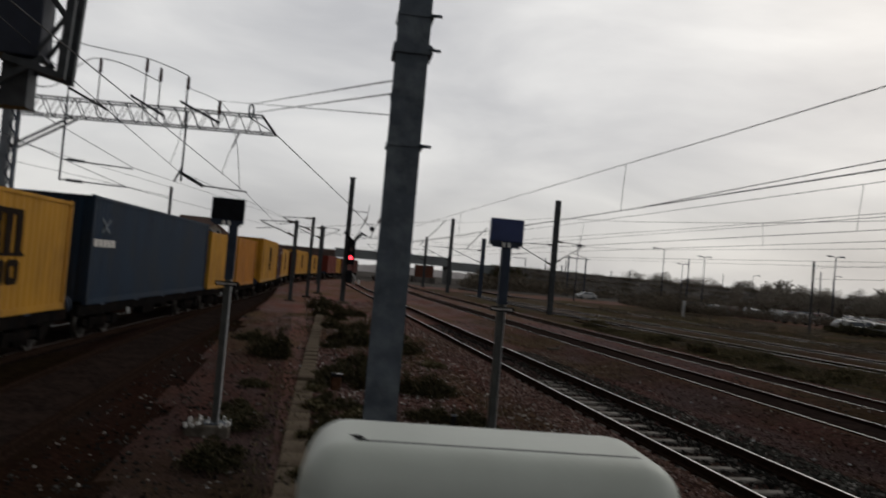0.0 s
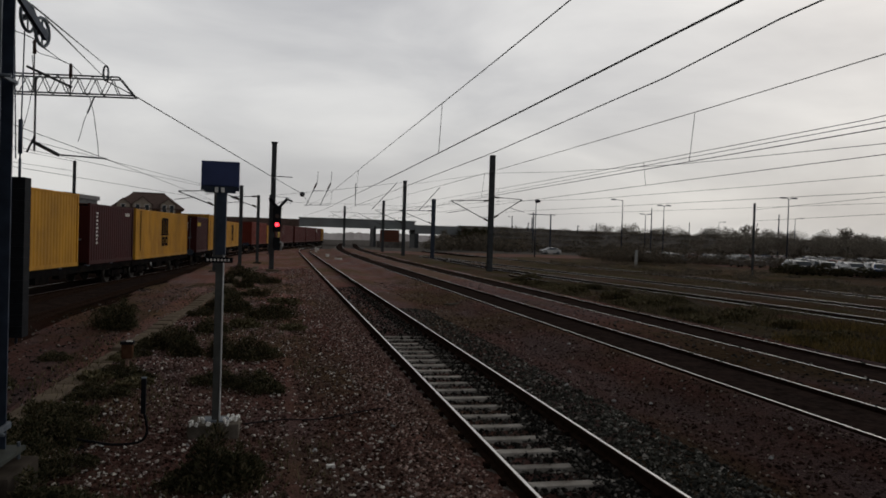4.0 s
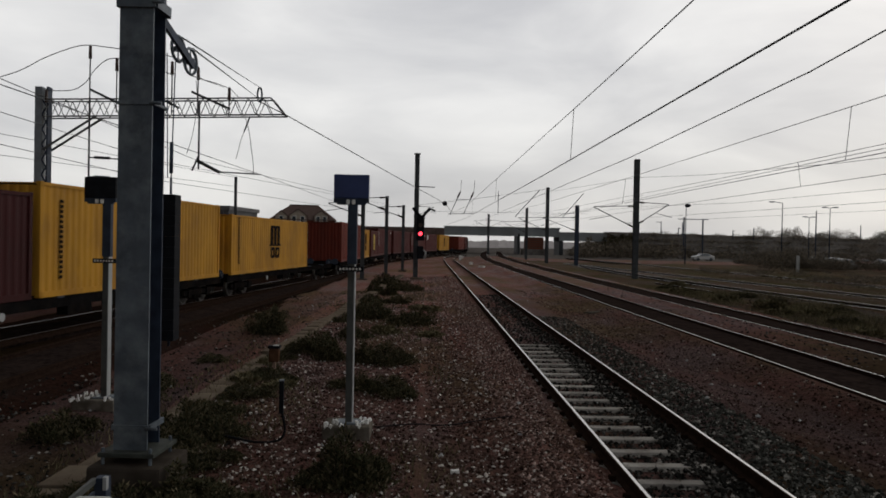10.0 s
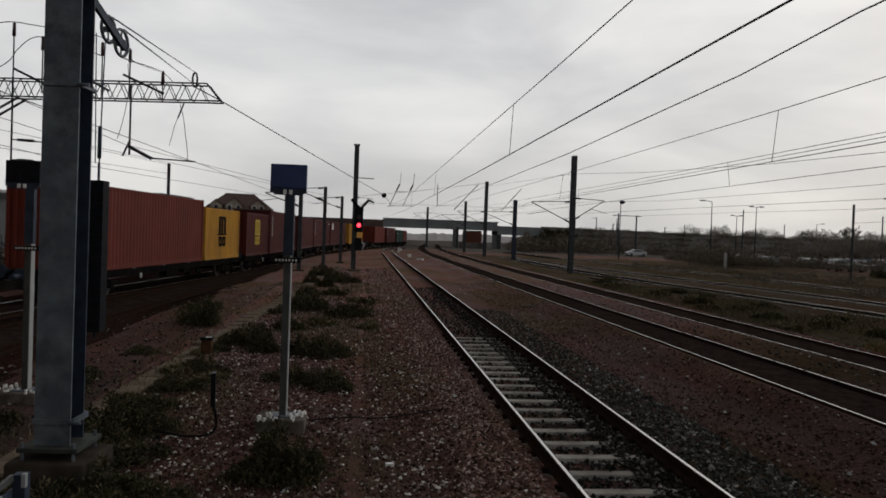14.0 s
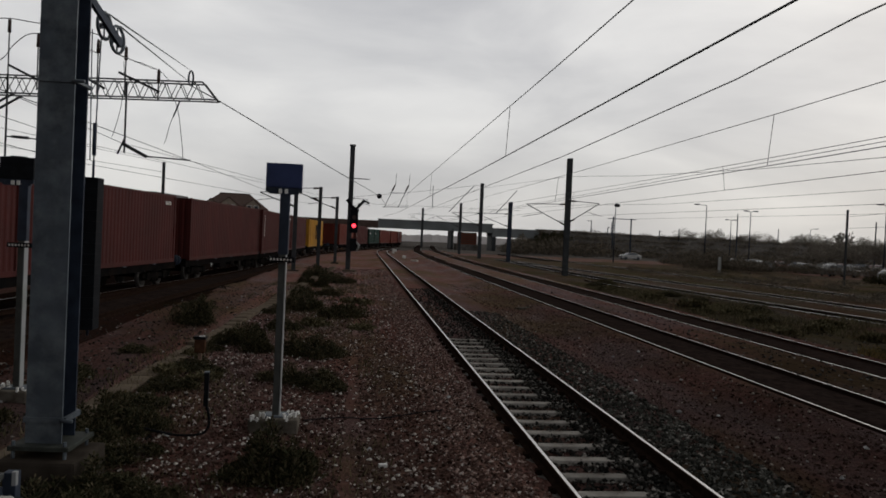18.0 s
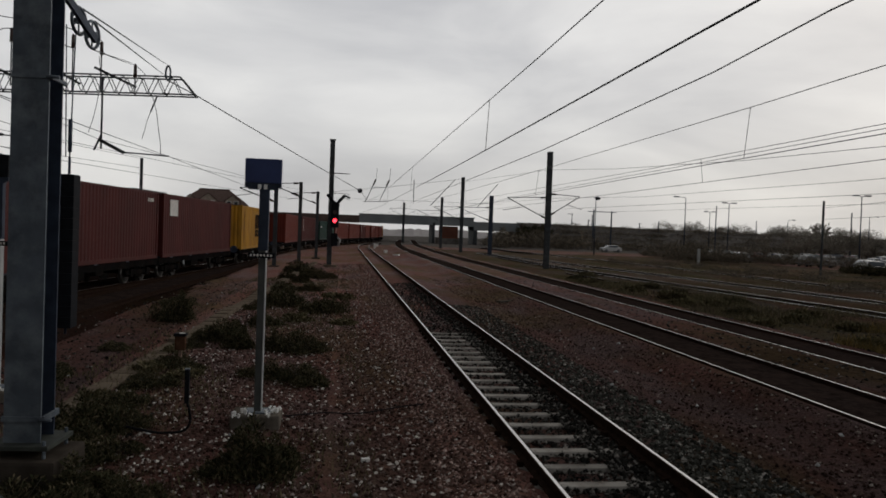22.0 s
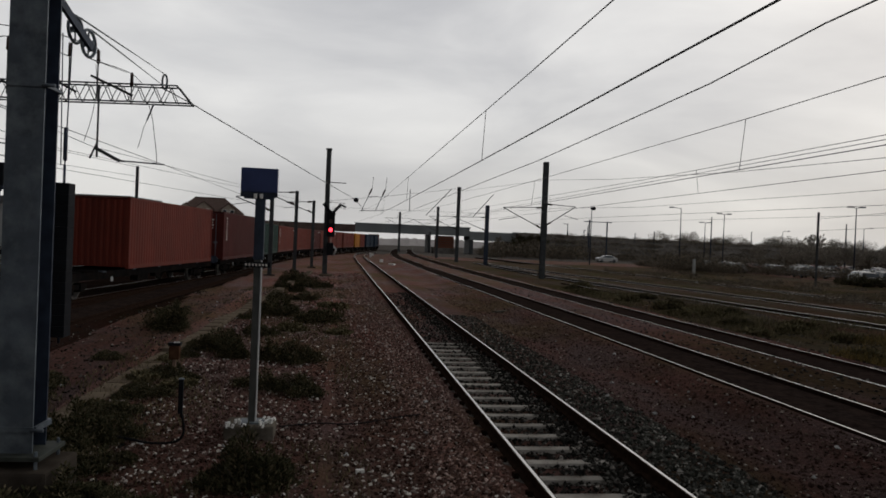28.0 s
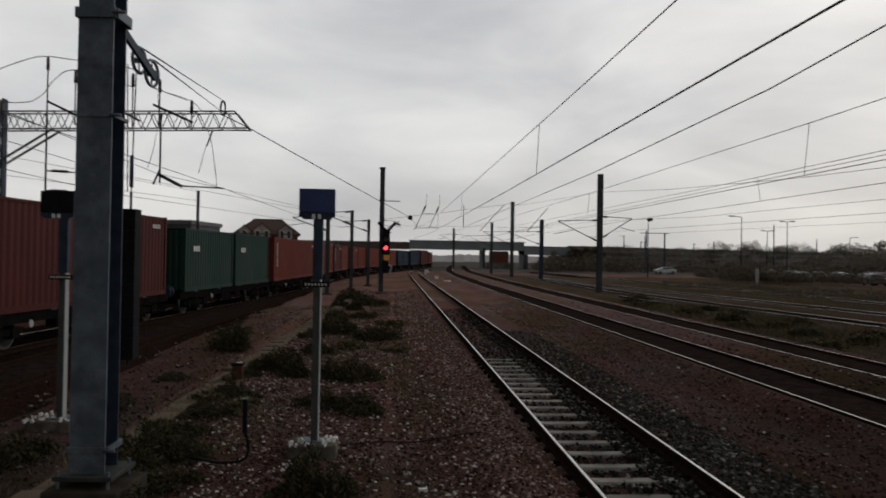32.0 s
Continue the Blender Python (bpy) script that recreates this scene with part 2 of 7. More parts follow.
M["render_pale"] = mat("pale_render", (0.34, 0.3, 0.25), 0.9, 0, 0.15, 3)
# Pale base and faint glow stand in for distance haze over the woodland.
M["hazy_wood"] = mat("hazy_far_woodland", (0.3, 0.28, 0.275), 0.95, 0, 0.25, 0.08, 0, 40, (0.2, 0.19, 0.18), 0.6, 0.3, emit=0.3)
M["glass"] = mat("window_glass", (0.05, 0.06, 0.07), 0.08, 0.35, 0.1, 1)
M["bridge_steel"] = mat("bridge_girder_paint", (0.27, 0.29, 0.3), 0.7, 0.1, 0.15, 0.6, 0, 40, (0.11, 0.1, 0.09), 0.5, 0.3)
M["bridge_brick"] = mat("bridge_brick", (0.12, 0.085, 0.075), 0.9, 0, 0.25, 1.5)
M["bank"] = mat("bank_scrub", (0.13, 0.12, 0.112), 0.95, 0, 0.4, 0.9, 0.6, 5, (0.085, 0.072, 0.06), 0.7, 0.3)
M["shed"] = mat("shed_sheeting", (0.36, 0.37, 0.37), 0.6, 0.1, 0.12, 2)
M["shed_dark"] = mat("dark_shed_sheeting", (0.09, 0.09, 0.095), 0.7, 0.1, 0.2, 2)
M["tyre"] = mat("tyre_rubber", (0.02, 0.02, 0.02), 0.85, 0, 0.2, 8)
M["wagon"] = mat("wagon_frame_paint", (0.0085, 0.008, 0.008), 0.85, 0, 0.4, 3, 0.1, 30, (0.026, 0.018, 0.014), 0.5, 2.0)
M["wheel"] = mat("wagon_wheel_steel", (0.022, 0.018, 0.016), 0.7, 0.2, 0.3, 6)
M["wheel_rim"] = mat("worn_wheel_tread", (0.16, 0.15, 0.14), 0.35, 0.8, 0.2, 9)
M["logo_dark"] = mat("dark_lettering", (0.02, 0.014, 0.011), 0.8, 0, 0.15, 6, spec=0.02)
M["logo_yellow"] = mat("yellow_lettering", (0.55, 0.38, 0.03), 0.6, 0, 0.15, 6)
M["logo_white"] = mat("white_lettering", (0.65, 0.62, 0.58), 0.6, 0, 0.15, 6)
M["red_lamp"] = mat("red_signal_lens", (1.0, 0.03, 0.05), 0.3, 0, 0, 3, emit=5.0)
M["rust"] = mat("rusty_metal", (0.07, 0.036, 0.022), 0.85, 0, 0.4, 9, 0.2, 60)
M["slat"] = mat("red_brown_timber", (0.17, 0.065, 0.045), 0.85, 0, 0.3, 4)
M["stake"] = mat("weathered_stake", (0.22, 0.15, 0.12), 0.9, 0, 0.3, 9, 0.2, 60)
M["rust_mast"] = mat("rust_brown_mast", (0.035, 0.026, 0.022), 0.75, 0.1, 0.35, 3)
M["bark"] = mat("bark", (0.1, 0.09, 0.075), 0.95, 0, 0.3, 8, 0.3, 30)
CONT = {}
for _k, _c, _s in (("yellow", (0.47, 0.235, 0.026), (0.2, 0.1, 0.03)), ("orange", (0.42, 0.17, 0.02), (0.2, 0.08, 0.03)), ("red", (0.145, 0.028, 0.018), (0.09, 0.024, 0.017)), ("brown", (0.078, 0.0165, 0.0145), (0.05, 0.015, 0.013)),
                   ("maroon", (0.045, 0.009, 0.0095), (0.03, 0.011, 0.01)), ("blue", (0.013, 0.028, 0.052), (0.03, 0.03, 0.03)), ("green", (0.012, 0.04, 0.032), (0.04, 0.05, 0.04)), ("grey", (0.25, 0.25, 0.25), (0.1, 0.09, 0.08))):
    CONT[_k] = mat("container_" + _k, _c, 0.6, 0, 0.14, 1.5, 0.04, 30, _s, 0.55, 1.1, stretch=(1, 1, 0.45), spec=0.12)


# ---- ground material: brown earth, grey ballast, moss and dead grass ----
def ground_mat(name, k, tint=(1, 1, 1), paled=None):
    """The last argument (from y, to y, times) lightens colour with distance, imitating haze."""
    m = bpy.data.materials.new(name)
    m.use_nodes = True
    n, l = m.node_tree.nodes, m.node_tree.links
    b = n["Principled BSDF"]
    b.inputs["Roughness"].default_value = 0.95
    b.inputs["Specular IOR Level"].default_value = 0.0
    co = n.new("ShaderNodeTexCoord")

    def noise_ramp(scale, detail, p0, p1, c0, c1, stretch=(1, 1, 1)):
        mp = n.new("ShaderNodeMapping")
        mp.inputs["Scale"].default_value = stretch
        l.new(co.outputs["Object"], mp.inputs["Vector"])
        t = n.new("ShaderNodeTexNoise")
        t.inputs["Scale"].default_value, t.inputs["Detail"].default_value, t.inputs["Roughness"].default_value = scale, detail, 0.65
        l.new(mp.outputs[0], t.inputs["Vector"])
        r = n.new("ShaderNodeValToRGB")
        r.color_ramp.elements[0].position, r.color_ramp.elements[0].color = p0, tuple(c0) + (1,)
        r.color_ramp.elements[1].position, r.color_ramp.elements[1].color = p1, tuple(c1) + (1,)
        l.new(t.outputs["Fac"], r.inputs[0])
        return r.outputs[0]

    def mixed(fac, a, c):
        mx = n.new("ShaderNodeMix")
        mx.data_type = "RGBA"
        l.new(fac, mx.inputs[0])
        l.new(a, mx.inputs[6])
        l.new(c, mx.inputs[7])
        return mx.outputs[2]

    earth = noise_ramp(9, 8, 0.3, 0.7, tuple(k * a * c for a, c in zip(tint, (0.02, 0.0105, 0.008))), tuple(k * a * c for a, c in zip(tint, (0.078, 0.04, 0.03))))
    stone = noise_ramp(26, 6, 0.35, 0.7, tuple(k * a * c for a, c in zip(tint, (0.017, 0.012, 0.0105))), tuple(k * a * c for a, c in zip(tint, (0.092, 0.062, 0.053))))
    scrub = noise_ramp(5, 8, 0.3, 0.7, tuple(k * a * c for a, c in zip(tint, (0.015, 0.011, 0.006))), tuple(k * a * c for a, c in zip(tint, (0.055, 0.037, 0.02))))
    big = noise_ramp(0.35, 5, 0.42, 0.6, (0, 0, 0), (1, 1, 1), (1.6, 0.5, 1))
    big2 = noise_ramp(0.16, 6, 0.47, 0.6, (0, 0, 0), (0.9, 0.9, 0.9), (1.4, 0.6, 1))
    c = mixed(big, earth, stone)
    c = mixed(big2, c, scrub)
    # Haze put into the colour: brightness grows along y with a wavy edge.
    if paled:
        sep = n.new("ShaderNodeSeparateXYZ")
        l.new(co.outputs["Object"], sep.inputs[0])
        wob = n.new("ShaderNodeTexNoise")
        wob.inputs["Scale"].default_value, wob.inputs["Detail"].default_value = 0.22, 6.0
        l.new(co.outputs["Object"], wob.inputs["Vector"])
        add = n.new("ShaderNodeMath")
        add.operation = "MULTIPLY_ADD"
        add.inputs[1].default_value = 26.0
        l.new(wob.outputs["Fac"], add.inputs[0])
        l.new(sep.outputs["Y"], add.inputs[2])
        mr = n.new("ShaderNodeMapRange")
        mr.inputs[1].default_value, mr.inputs[2].default_value = paled[0] + 13.0, paled[1] + 13.0
        mr.inputs[3].default_value, mr.inputs[4].default_value = 1.0, paled[2]
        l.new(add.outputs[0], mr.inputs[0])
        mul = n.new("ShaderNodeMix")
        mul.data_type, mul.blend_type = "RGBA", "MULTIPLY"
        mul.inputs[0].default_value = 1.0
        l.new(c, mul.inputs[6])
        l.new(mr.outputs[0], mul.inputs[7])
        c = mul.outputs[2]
    l.new(c, b.inputs["Base Color"])
    t = n.new("ShaderNodeTexNoise")
    t.inputs["Scale"].default_value, t.inputs["Detail"].default_value = 22, 6
    l.new(co.outputs["Object"], t.inputs["Vector"])
    bp = n.new("ShaderNodeBump")
    bp.inputs["Strength"].default_value, bp.inputs["Distance"].default_value = 0.8, 0.05
    l.new(t.outputs["Fac"], bp.inputs["Height"])
    l.new(bp.outputs[0], b.inputs["Normal"])
    return m


# These grounds lighten along y in their own colour, in place of haze.
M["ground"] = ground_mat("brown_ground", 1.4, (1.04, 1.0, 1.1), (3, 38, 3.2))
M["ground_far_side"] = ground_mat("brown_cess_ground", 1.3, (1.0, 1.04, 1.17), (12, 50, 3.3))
M["ground_dark"] = ground_mat("dark_track_ground", 0.55)
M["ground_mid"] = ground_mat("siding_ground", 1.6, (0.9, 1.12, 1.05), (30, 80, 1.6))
M["ground_pale"] = ground_mat("dry_pinkish_gravel", 3.5, (1.0, 1.0, 1.12))
M["stones"] = island_mat("ballast_stone", [(0.0, (0.016, 0.009, 0.007)), (0.5, (0.064, 0.037, 0.03)), (0.8, (0.135, 0.092, 0.078)), (0.9, (0.36, 0.31, 0.285)), (1.0, (0.75, 0.73, 0.67))])
M["stones_brown"] = island_mat("dull_brown_ballast_stone", [(0.0, (0.014, 0.008, 0.0065)), (0.6, (0.05, 0.03, 0.025)), (0.92, (0.13, 0.095, 0.08)), (1.0, (0.4, 0.36, 0.32))])
M["stones_dark"] = island_mat("dark_ballast_stone", [(0.0, (0.0081, 0.0081, 0.007425)), (0.7, (0.0297, 0.02835, 0.02565)), (0.92, (0.1013, 0.0972, 0.0891)), (1.0, (0.351, 0.324, 0.297))])
M["stones_grey"] = island_mat("grey_green_ballast_stone", [(0.0, (0.012, 0.012, 0.0105)), (0.6, (0.045, 0.046, 0.04)), (0.9, (0.12, 0.118, 0.105)), (1.0, (0.36, 0.34, 0.31))])
M["stones_pink"] = island_mat("reddish_ballast_stone", [(0.0, (0.06, 0.034, 0.029)), (0.7, (0.23, 0.14, 0.118)), (1.0, (0.55, 0.43, 0.38))])
M["bed"] = mat("oily_track_bed", (0.024, 0.0175, 0.0155), 0.9, 0, 0.5, 9, 0.9, 24, (0.044, 0.03, 0.025), 0.7, 1.6)
M["bed_shade"] = mat("dark_siding_bed", (0.011, 0.0095, 0.0085), 0.95, 0, 0.5, 7, 0.9, 24, (0.022, 0.018, 0.015), 0.7, 0.9)
M["weed"] = island_mat("weed_leaf", [(0.0, (0.021, 0.021, 0.012)), (0.45, (0.047, 0.049, 0.026)), (0.75, (0.095, 0.083, 0.048)), (1.0, (0.17, 0.135, 0.085))])
M["verge_olive"] = island_mat("olive_grass_blade", [(0.0, (0.06, 0.05, 0.022)), (0.6, (0.16, 0.12, 0.045)), (1.0, (0.29, 0.2, 0.08))])
M["verge"] = island_mat("verge_grass_blade", [(0.0, (0.05, 0.047, 0.028)), (0.6, (0.125, 0.11, 0.062)), (1.0, (0.24, 0.2, 0.12))])
# Twig tones are lightened so that distant crowns look hazed.
M["twig"] = island_mat("hazy_bare_twigs", [(0.0, (0.1632, 0.153, 0.1326)), (1.0, (0.3672, 0.3366, 0.2856))])
M["olive"] = island_mat("olive_winter_twigs", [(0.0, (0.096, 0.0864, 0.048)), (1.0, (0.2304, 0.2016, 0.1152))])
M["scrub"] = island_mat("scrub_leaf", [(0.0, (0.07, 0.062, 0.05)), (0.7, (0.17, 0.145, 0.115)), (1.0, (0.3, 0.245, 0.18))])


# ---- building helpers ----
def mesh_of(name, bm, material):
    me = bpy.data.meshes.new(name)
    bm.to_mesh(me)
    bm.free()
    for mm in (material if isinstance(material, (list, tuple)) else [material]):
        me.materials.append(mm)
    return me


def part(name, bm, material, parent=None, label=""):
    ob = new(name, mesh_of(name, bm, material))
    if parent:
        ob.parent = parent
    if label:
        tagged(ob, label)
    return ob


def share(name, me, parent, m=None):
    ob = new(name, me)
    ob.parent = parent
    if m is not None:
        ob.matrix_local = m
    return ob


def thing(name, label, category, group="", kind="", m=None):
    ob = new(name)
    ob.empty_display_size = 0.2
    if m is not None:
        ob.matrix_world = m
    return tagged(ob, label, category, group, kind)


def box(bm, x0, x1, y0, y1, z0, z1, m=None, mi=0, bevel=0.0):
    r = bmesh.ops.create_cube(bm, size=1, matrix=Matrix.LocRotScale(((x0 + x1) / 2, (y0 + y1) / 2, (z0 + z1) / 2), None, (abs(x1 - x0), abs(y1 - y0), abs(z1 - z0))))
    vs = r["verts"]
    fs = {f for v in vs for f in v.link_faces}
    if bevel:
        es = {e for v in vs for e in v.link_edges}
        rb = bmesh.ops.bevel(bm, geom=list(es), offset=bevel, segments=2, affect="EDGES", profile=0.6)
        fs = set(rb["faces"]) | {f for f in fs if f.is_valid}
        vs = list({v for f in fs for v in f.verts})
    for f in fs:
        f.material_index = mi
    if m is not None:
        bmesh.ops.transform(bm, matrix=m, verts=[v for v in vs if v.is_valid])
    return vs


def rod(bm, a, b, r, r2=None, n=8, mi=0, caps=True):
    a, b = Vector(a), Vector(b)
    d = b - a
    if d.length < 1e-6:
        return
    m = Matrix.Translation((a + b) / 2) @ d.to_track_quat("Z", "Y").to_matrix().to_4x4()
    res = bmesh.ops.create_cone(bm, cap_ends=caps, segments=n, radius1=r, radius2=r if r2 is None else r2, depth=d.length, matrix=m)
    for f in {f for v in res["verts"] for f in v.link_faces}:
        f.material_index = mi
        f.smooth = n > 6 and len(f.verts) == 4
    return res["verts"]


def bar(bm, a, b, w, h, mi=0, up=(0, 0, 1)):
    """A rectangular bar from a to b."""
    a, b = Vector(a), Vector(b)
    y = (b - a).normalized()
    x = y.cross(Vector(up))
    if x.length < 1e-4:
        x = Vector((1, 0, 0))
    x.normalize()
    z = x.cross(y)
    m = Matrix((x, y, z)).transposed().to_4x4()
    m.translation = (a + b) / 2
    ln = (b - a).length
    return box(bm, -w / 2, w / 2, -ln / 2, ln / 2, -h / 2, h / 2, m, mi)


def bend(bm, pts, r, n=6, steps=5):
    """A round bar or wire curving smoothly through the points."""
    p = [Vector(q) for q in pts]
    p = [p[0] * 2 - p[1]] + p + [p[-1] * 2 - p[-2]]
    q = []
    for a, b, c, d in zip(p, p[1:], p[2:], p[3:]):
        for k in range(steps):
            t = k / steps
            q.append(0.5 * (2 * b + (c - a) * t + (2 * a - 5 * b + 4 * c - d) * t * t + (3 * b - a - 3 * c + d) * t ** 3))
    q.append(p[-2])
    rings = []
    for i, c in enumerate(q):
        d = (q[min(i + 1, len(q) - 1)] - q[max(i - 1, 0)]).normalized()
        u = d.cross(Vector((0.31, 0.9, 0.3))).normalized()
        v = d.cross(u)
        rings.append([bm.verts.new(c + (u * math.cos(k * 6.2832 / n) + v * math.sin(k * 6.2832 / n)) * r) for k in range(n)])
    for a, b in zip(rings, rings[1:]):
        for k in range(n):
            bm.faces.new((a[k], a[(k + 1) % n], b[(k + 1) % n], b[k]))


def sweep(bm, pts, prof, mats=None, closed=True):
    """Sweep a profile (across, up) along points; mats: material index for each side of the profile."""
    rings = []
    n = len(pts)
    for i, p in enumerate(pts):
        a, b = Vector(pts[max(0, i - 1)]), Vector(pts[min(n - 1, i + 1)])
        t = (b - a).normalized()
        side = Vector((t.y, -t.x, 0)).normalized()
        rings.append([bm.verts.new(Vector(p) + side * u + Vector((0, 0, v))) for u, v in prof])
    k = len(prof)
    for i in range(n - 1):
        for j in range(k if closed else k - 1):
            f = bm.faces.new((rings[i][j], rings[i][(j + 1) % k], rings[i + 1][(j + 1) % k], rings[i + 1][j]))
            if mats:
                f.material_index = mats[j]
    return rings


def curve_of(knots, step, y0, y1):
    """A smooth line through knots (y, x)."""
    ky, kx = [k[0] for k in knots], [k[1] for k in knots]
    ys = np.arange(y0 - 20, y1 + 20.01, 0.5)
    xs = np.interp(ys, ky, kx)
    s0, s1 = (kx[1] - kx[0]) / (ky[1] - ky[0]), (kx[-1] - kx[-2]) / (ky[-1] - ky[-2])
    xs = np.where(ys < ky[0], kx[0] + (ys - ky[0]) * s0, np.where(ys > ky[-1], kx[-1] + (ys - ky[-1]) * s1, xs))
    w = 25
    pad = np.pad(xs, w, mode="reflect", reflect_type="odd")
    xs = np.convolve(pad, np.ones(2 * w + 1) / (2 * w + 1), "valid")
    yo = np.arange(y0, y1 + 0.01, step)
    return [(float(x), float(y)) for x, y in zip(np.interp(yo, ys, xs), yo)]


# ---- ground: one sheet to the horizon ----
MAINS = [
    [(-60, 8.4), (62, 8.4), (80, 8.5), (105, 8.9), (130, 9.7), (160, 11.6), (200, 15.2)],
    [(-60, 11.7), (55, 11.75), (80, 11.9), (105, 12.4), (130, 13.3), (160, 15.2), (200, 18.8)],
]
MAIN_LINES = [np.array(curve_of(k, 1.0, -20, 160)) for k in MAINS]
SIDINGS = [
    [(-60, 21.5), (12, 21.3), (20, 21.2), (28, 20.6), (34, 20.0), (40, 19.5), (46, 18.8), (55, 18.2), (72, 17.9), (100, 18.6)],
    [(-60, 26.2), (14, 26.0), (25, 25.6), (36, 25.0), (50, 23.7), (62, 22.2), (75, 20.7), (100, 18.6)],
    [(-60, 31.6), (40, 31.6), (60, 31.2), (80, 30.0), (140, 26.0)],
]
SIDING_LINES = [np.array(curve_of(k, 1.0, -20, 100)) for k in SIDINGS]


def ground_height(x, y):
    n = noise.noise((x * 0.25, y * 0.25, 0.0)) * 0.05 + noise.noise((x * 1.3, y * 1.3, 3.0)) * 0.025
    h = -0.24 + n
    if -6.2 < x < -0.2 and y < 60:
        h += 0.07 * noise.noise((x * 0.6, y * 0.4, 7.0)) + 0.03
    d1 = abs(x - 2.95)
    if y < 105 and d1 < 2.6:
        h = -0.25 + 0.4 * n if d1 < 0.72 else -0.165 + 0.3 * n - max(0.0, d1 - 1.4) * 0.06
    if 6.0 < x < 20.0 and y < 150:
        a, b = (float(np.interp(y, line[:, 1], line[:, 0])) for line in MAIN_LINES)
        if a - 2.1 < x < b + 2.2:
            h += (-0.014 + 0.1 * n - h) * min(1.0, (x - a + 2.1) / 0.9, (b + 2.2 - x) / 0.9)
            if min(abs(x - a), abs(x - b)) < 0.66:
                h = -0.2
    if -9.4 < x < -6.9 and y < 40:
        h = -0.16 + 0.3 * n
    if 13.6 < x < 19.0:
        h += 0.12 * min(1, (x - 13.6) / 1.5, (19.0 - x) / 1.5)
    if 17.0 < x < 36.0 and y < 105:
        h += (-0.03 + 0.2 * n - h) * min(1.0, (x - 17.0) / 1.2, (36.0 - x) / 2.0)
        for line in SIDING_LINES:
            if abs(x - np.interp(y, line[:, 1], line[:, 0])) < 0.66:
                h = -0.2
    return h


def grid_lines(lo, hi, step, far, grow):
    mid = list(np.arange(lo, hi, step))
    a, b, d = [lo], [hi], step
    while b[-1] < far:
        d *= grow
        b.append(b[-1] + d)
        a.append(a[-1] - d)
    return a[:0:-1] + mid + b


def build_ground():
    xs, ys = grid_lines(-13, 33, 0.25, 2500, 1.22), grid_lines(1, 66, 0.5, 3500, 1.2)
    verts = [(x, y, ground_height(x, y) if abs(x) < 200 and abs(y) < 300 else -0.3) for y in ys for x in xs]
    w = len(xs)
    faces = [(j * w + i, j * w + i + 1, (j + 1) * w + i + 1, (j + 1) * w + i) for j in range(len(ys) - 1) for i in range(w - 1)]
    me = bpy.data.meshes.new("ground")
    me.from_pydata(verts, [], faces)
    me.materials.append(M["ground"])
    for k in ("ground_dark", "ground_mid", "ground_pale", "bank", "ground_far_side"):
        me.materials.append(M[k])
    for p in me.polygons:
        p.use_smooth = True
        c = p.center
        edge = 0.5 * noise.noise((c.x * 0.7, c.y * 0.4, 5.0))
        if c.y > 150:
            p.material_index = 4
        # Darker ground between the main rails and around the freight tracks.
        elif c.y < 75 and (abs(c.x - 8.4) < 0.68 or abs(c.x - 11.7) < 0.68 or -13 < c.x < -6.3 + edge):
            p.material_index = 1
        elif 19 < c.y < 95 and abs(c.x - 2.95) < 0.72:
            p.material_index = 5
        elif 1.35 + 0.4 * edge < c.x < 2.2 and c.y < 34:
            p.material_index = 3
        elif 13.6 + edge <= c.x < 60 and c.y < 120:
            p.material_index = 2
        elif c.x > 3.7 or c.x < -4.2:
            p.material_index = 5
    return tagged(new("ground", me), "brown ballast and bare earth with patches of moss", "ground", kind="structure")


build_ground()


# ---- tracks ----
RAIL = [(-0.036, -0.006), (-0.019, 0.0), (0.019, 0.0), (0.036, -0.006), (0.036, -0.04), (0.012, -0.055), (0.012, -0.12), (0.07, -0.14), (0.07, -0.155), (-0.07, -0.155), (-0.07, -0.14), (-0.012, -0.12), (-0.012, -0.055), (-0.036, -0.04)]
RAIL_MATS = [1, 0, 1] + [1] * 11


RAIL_MATS_WIDE = [0, 0, 1] + [1] * 11


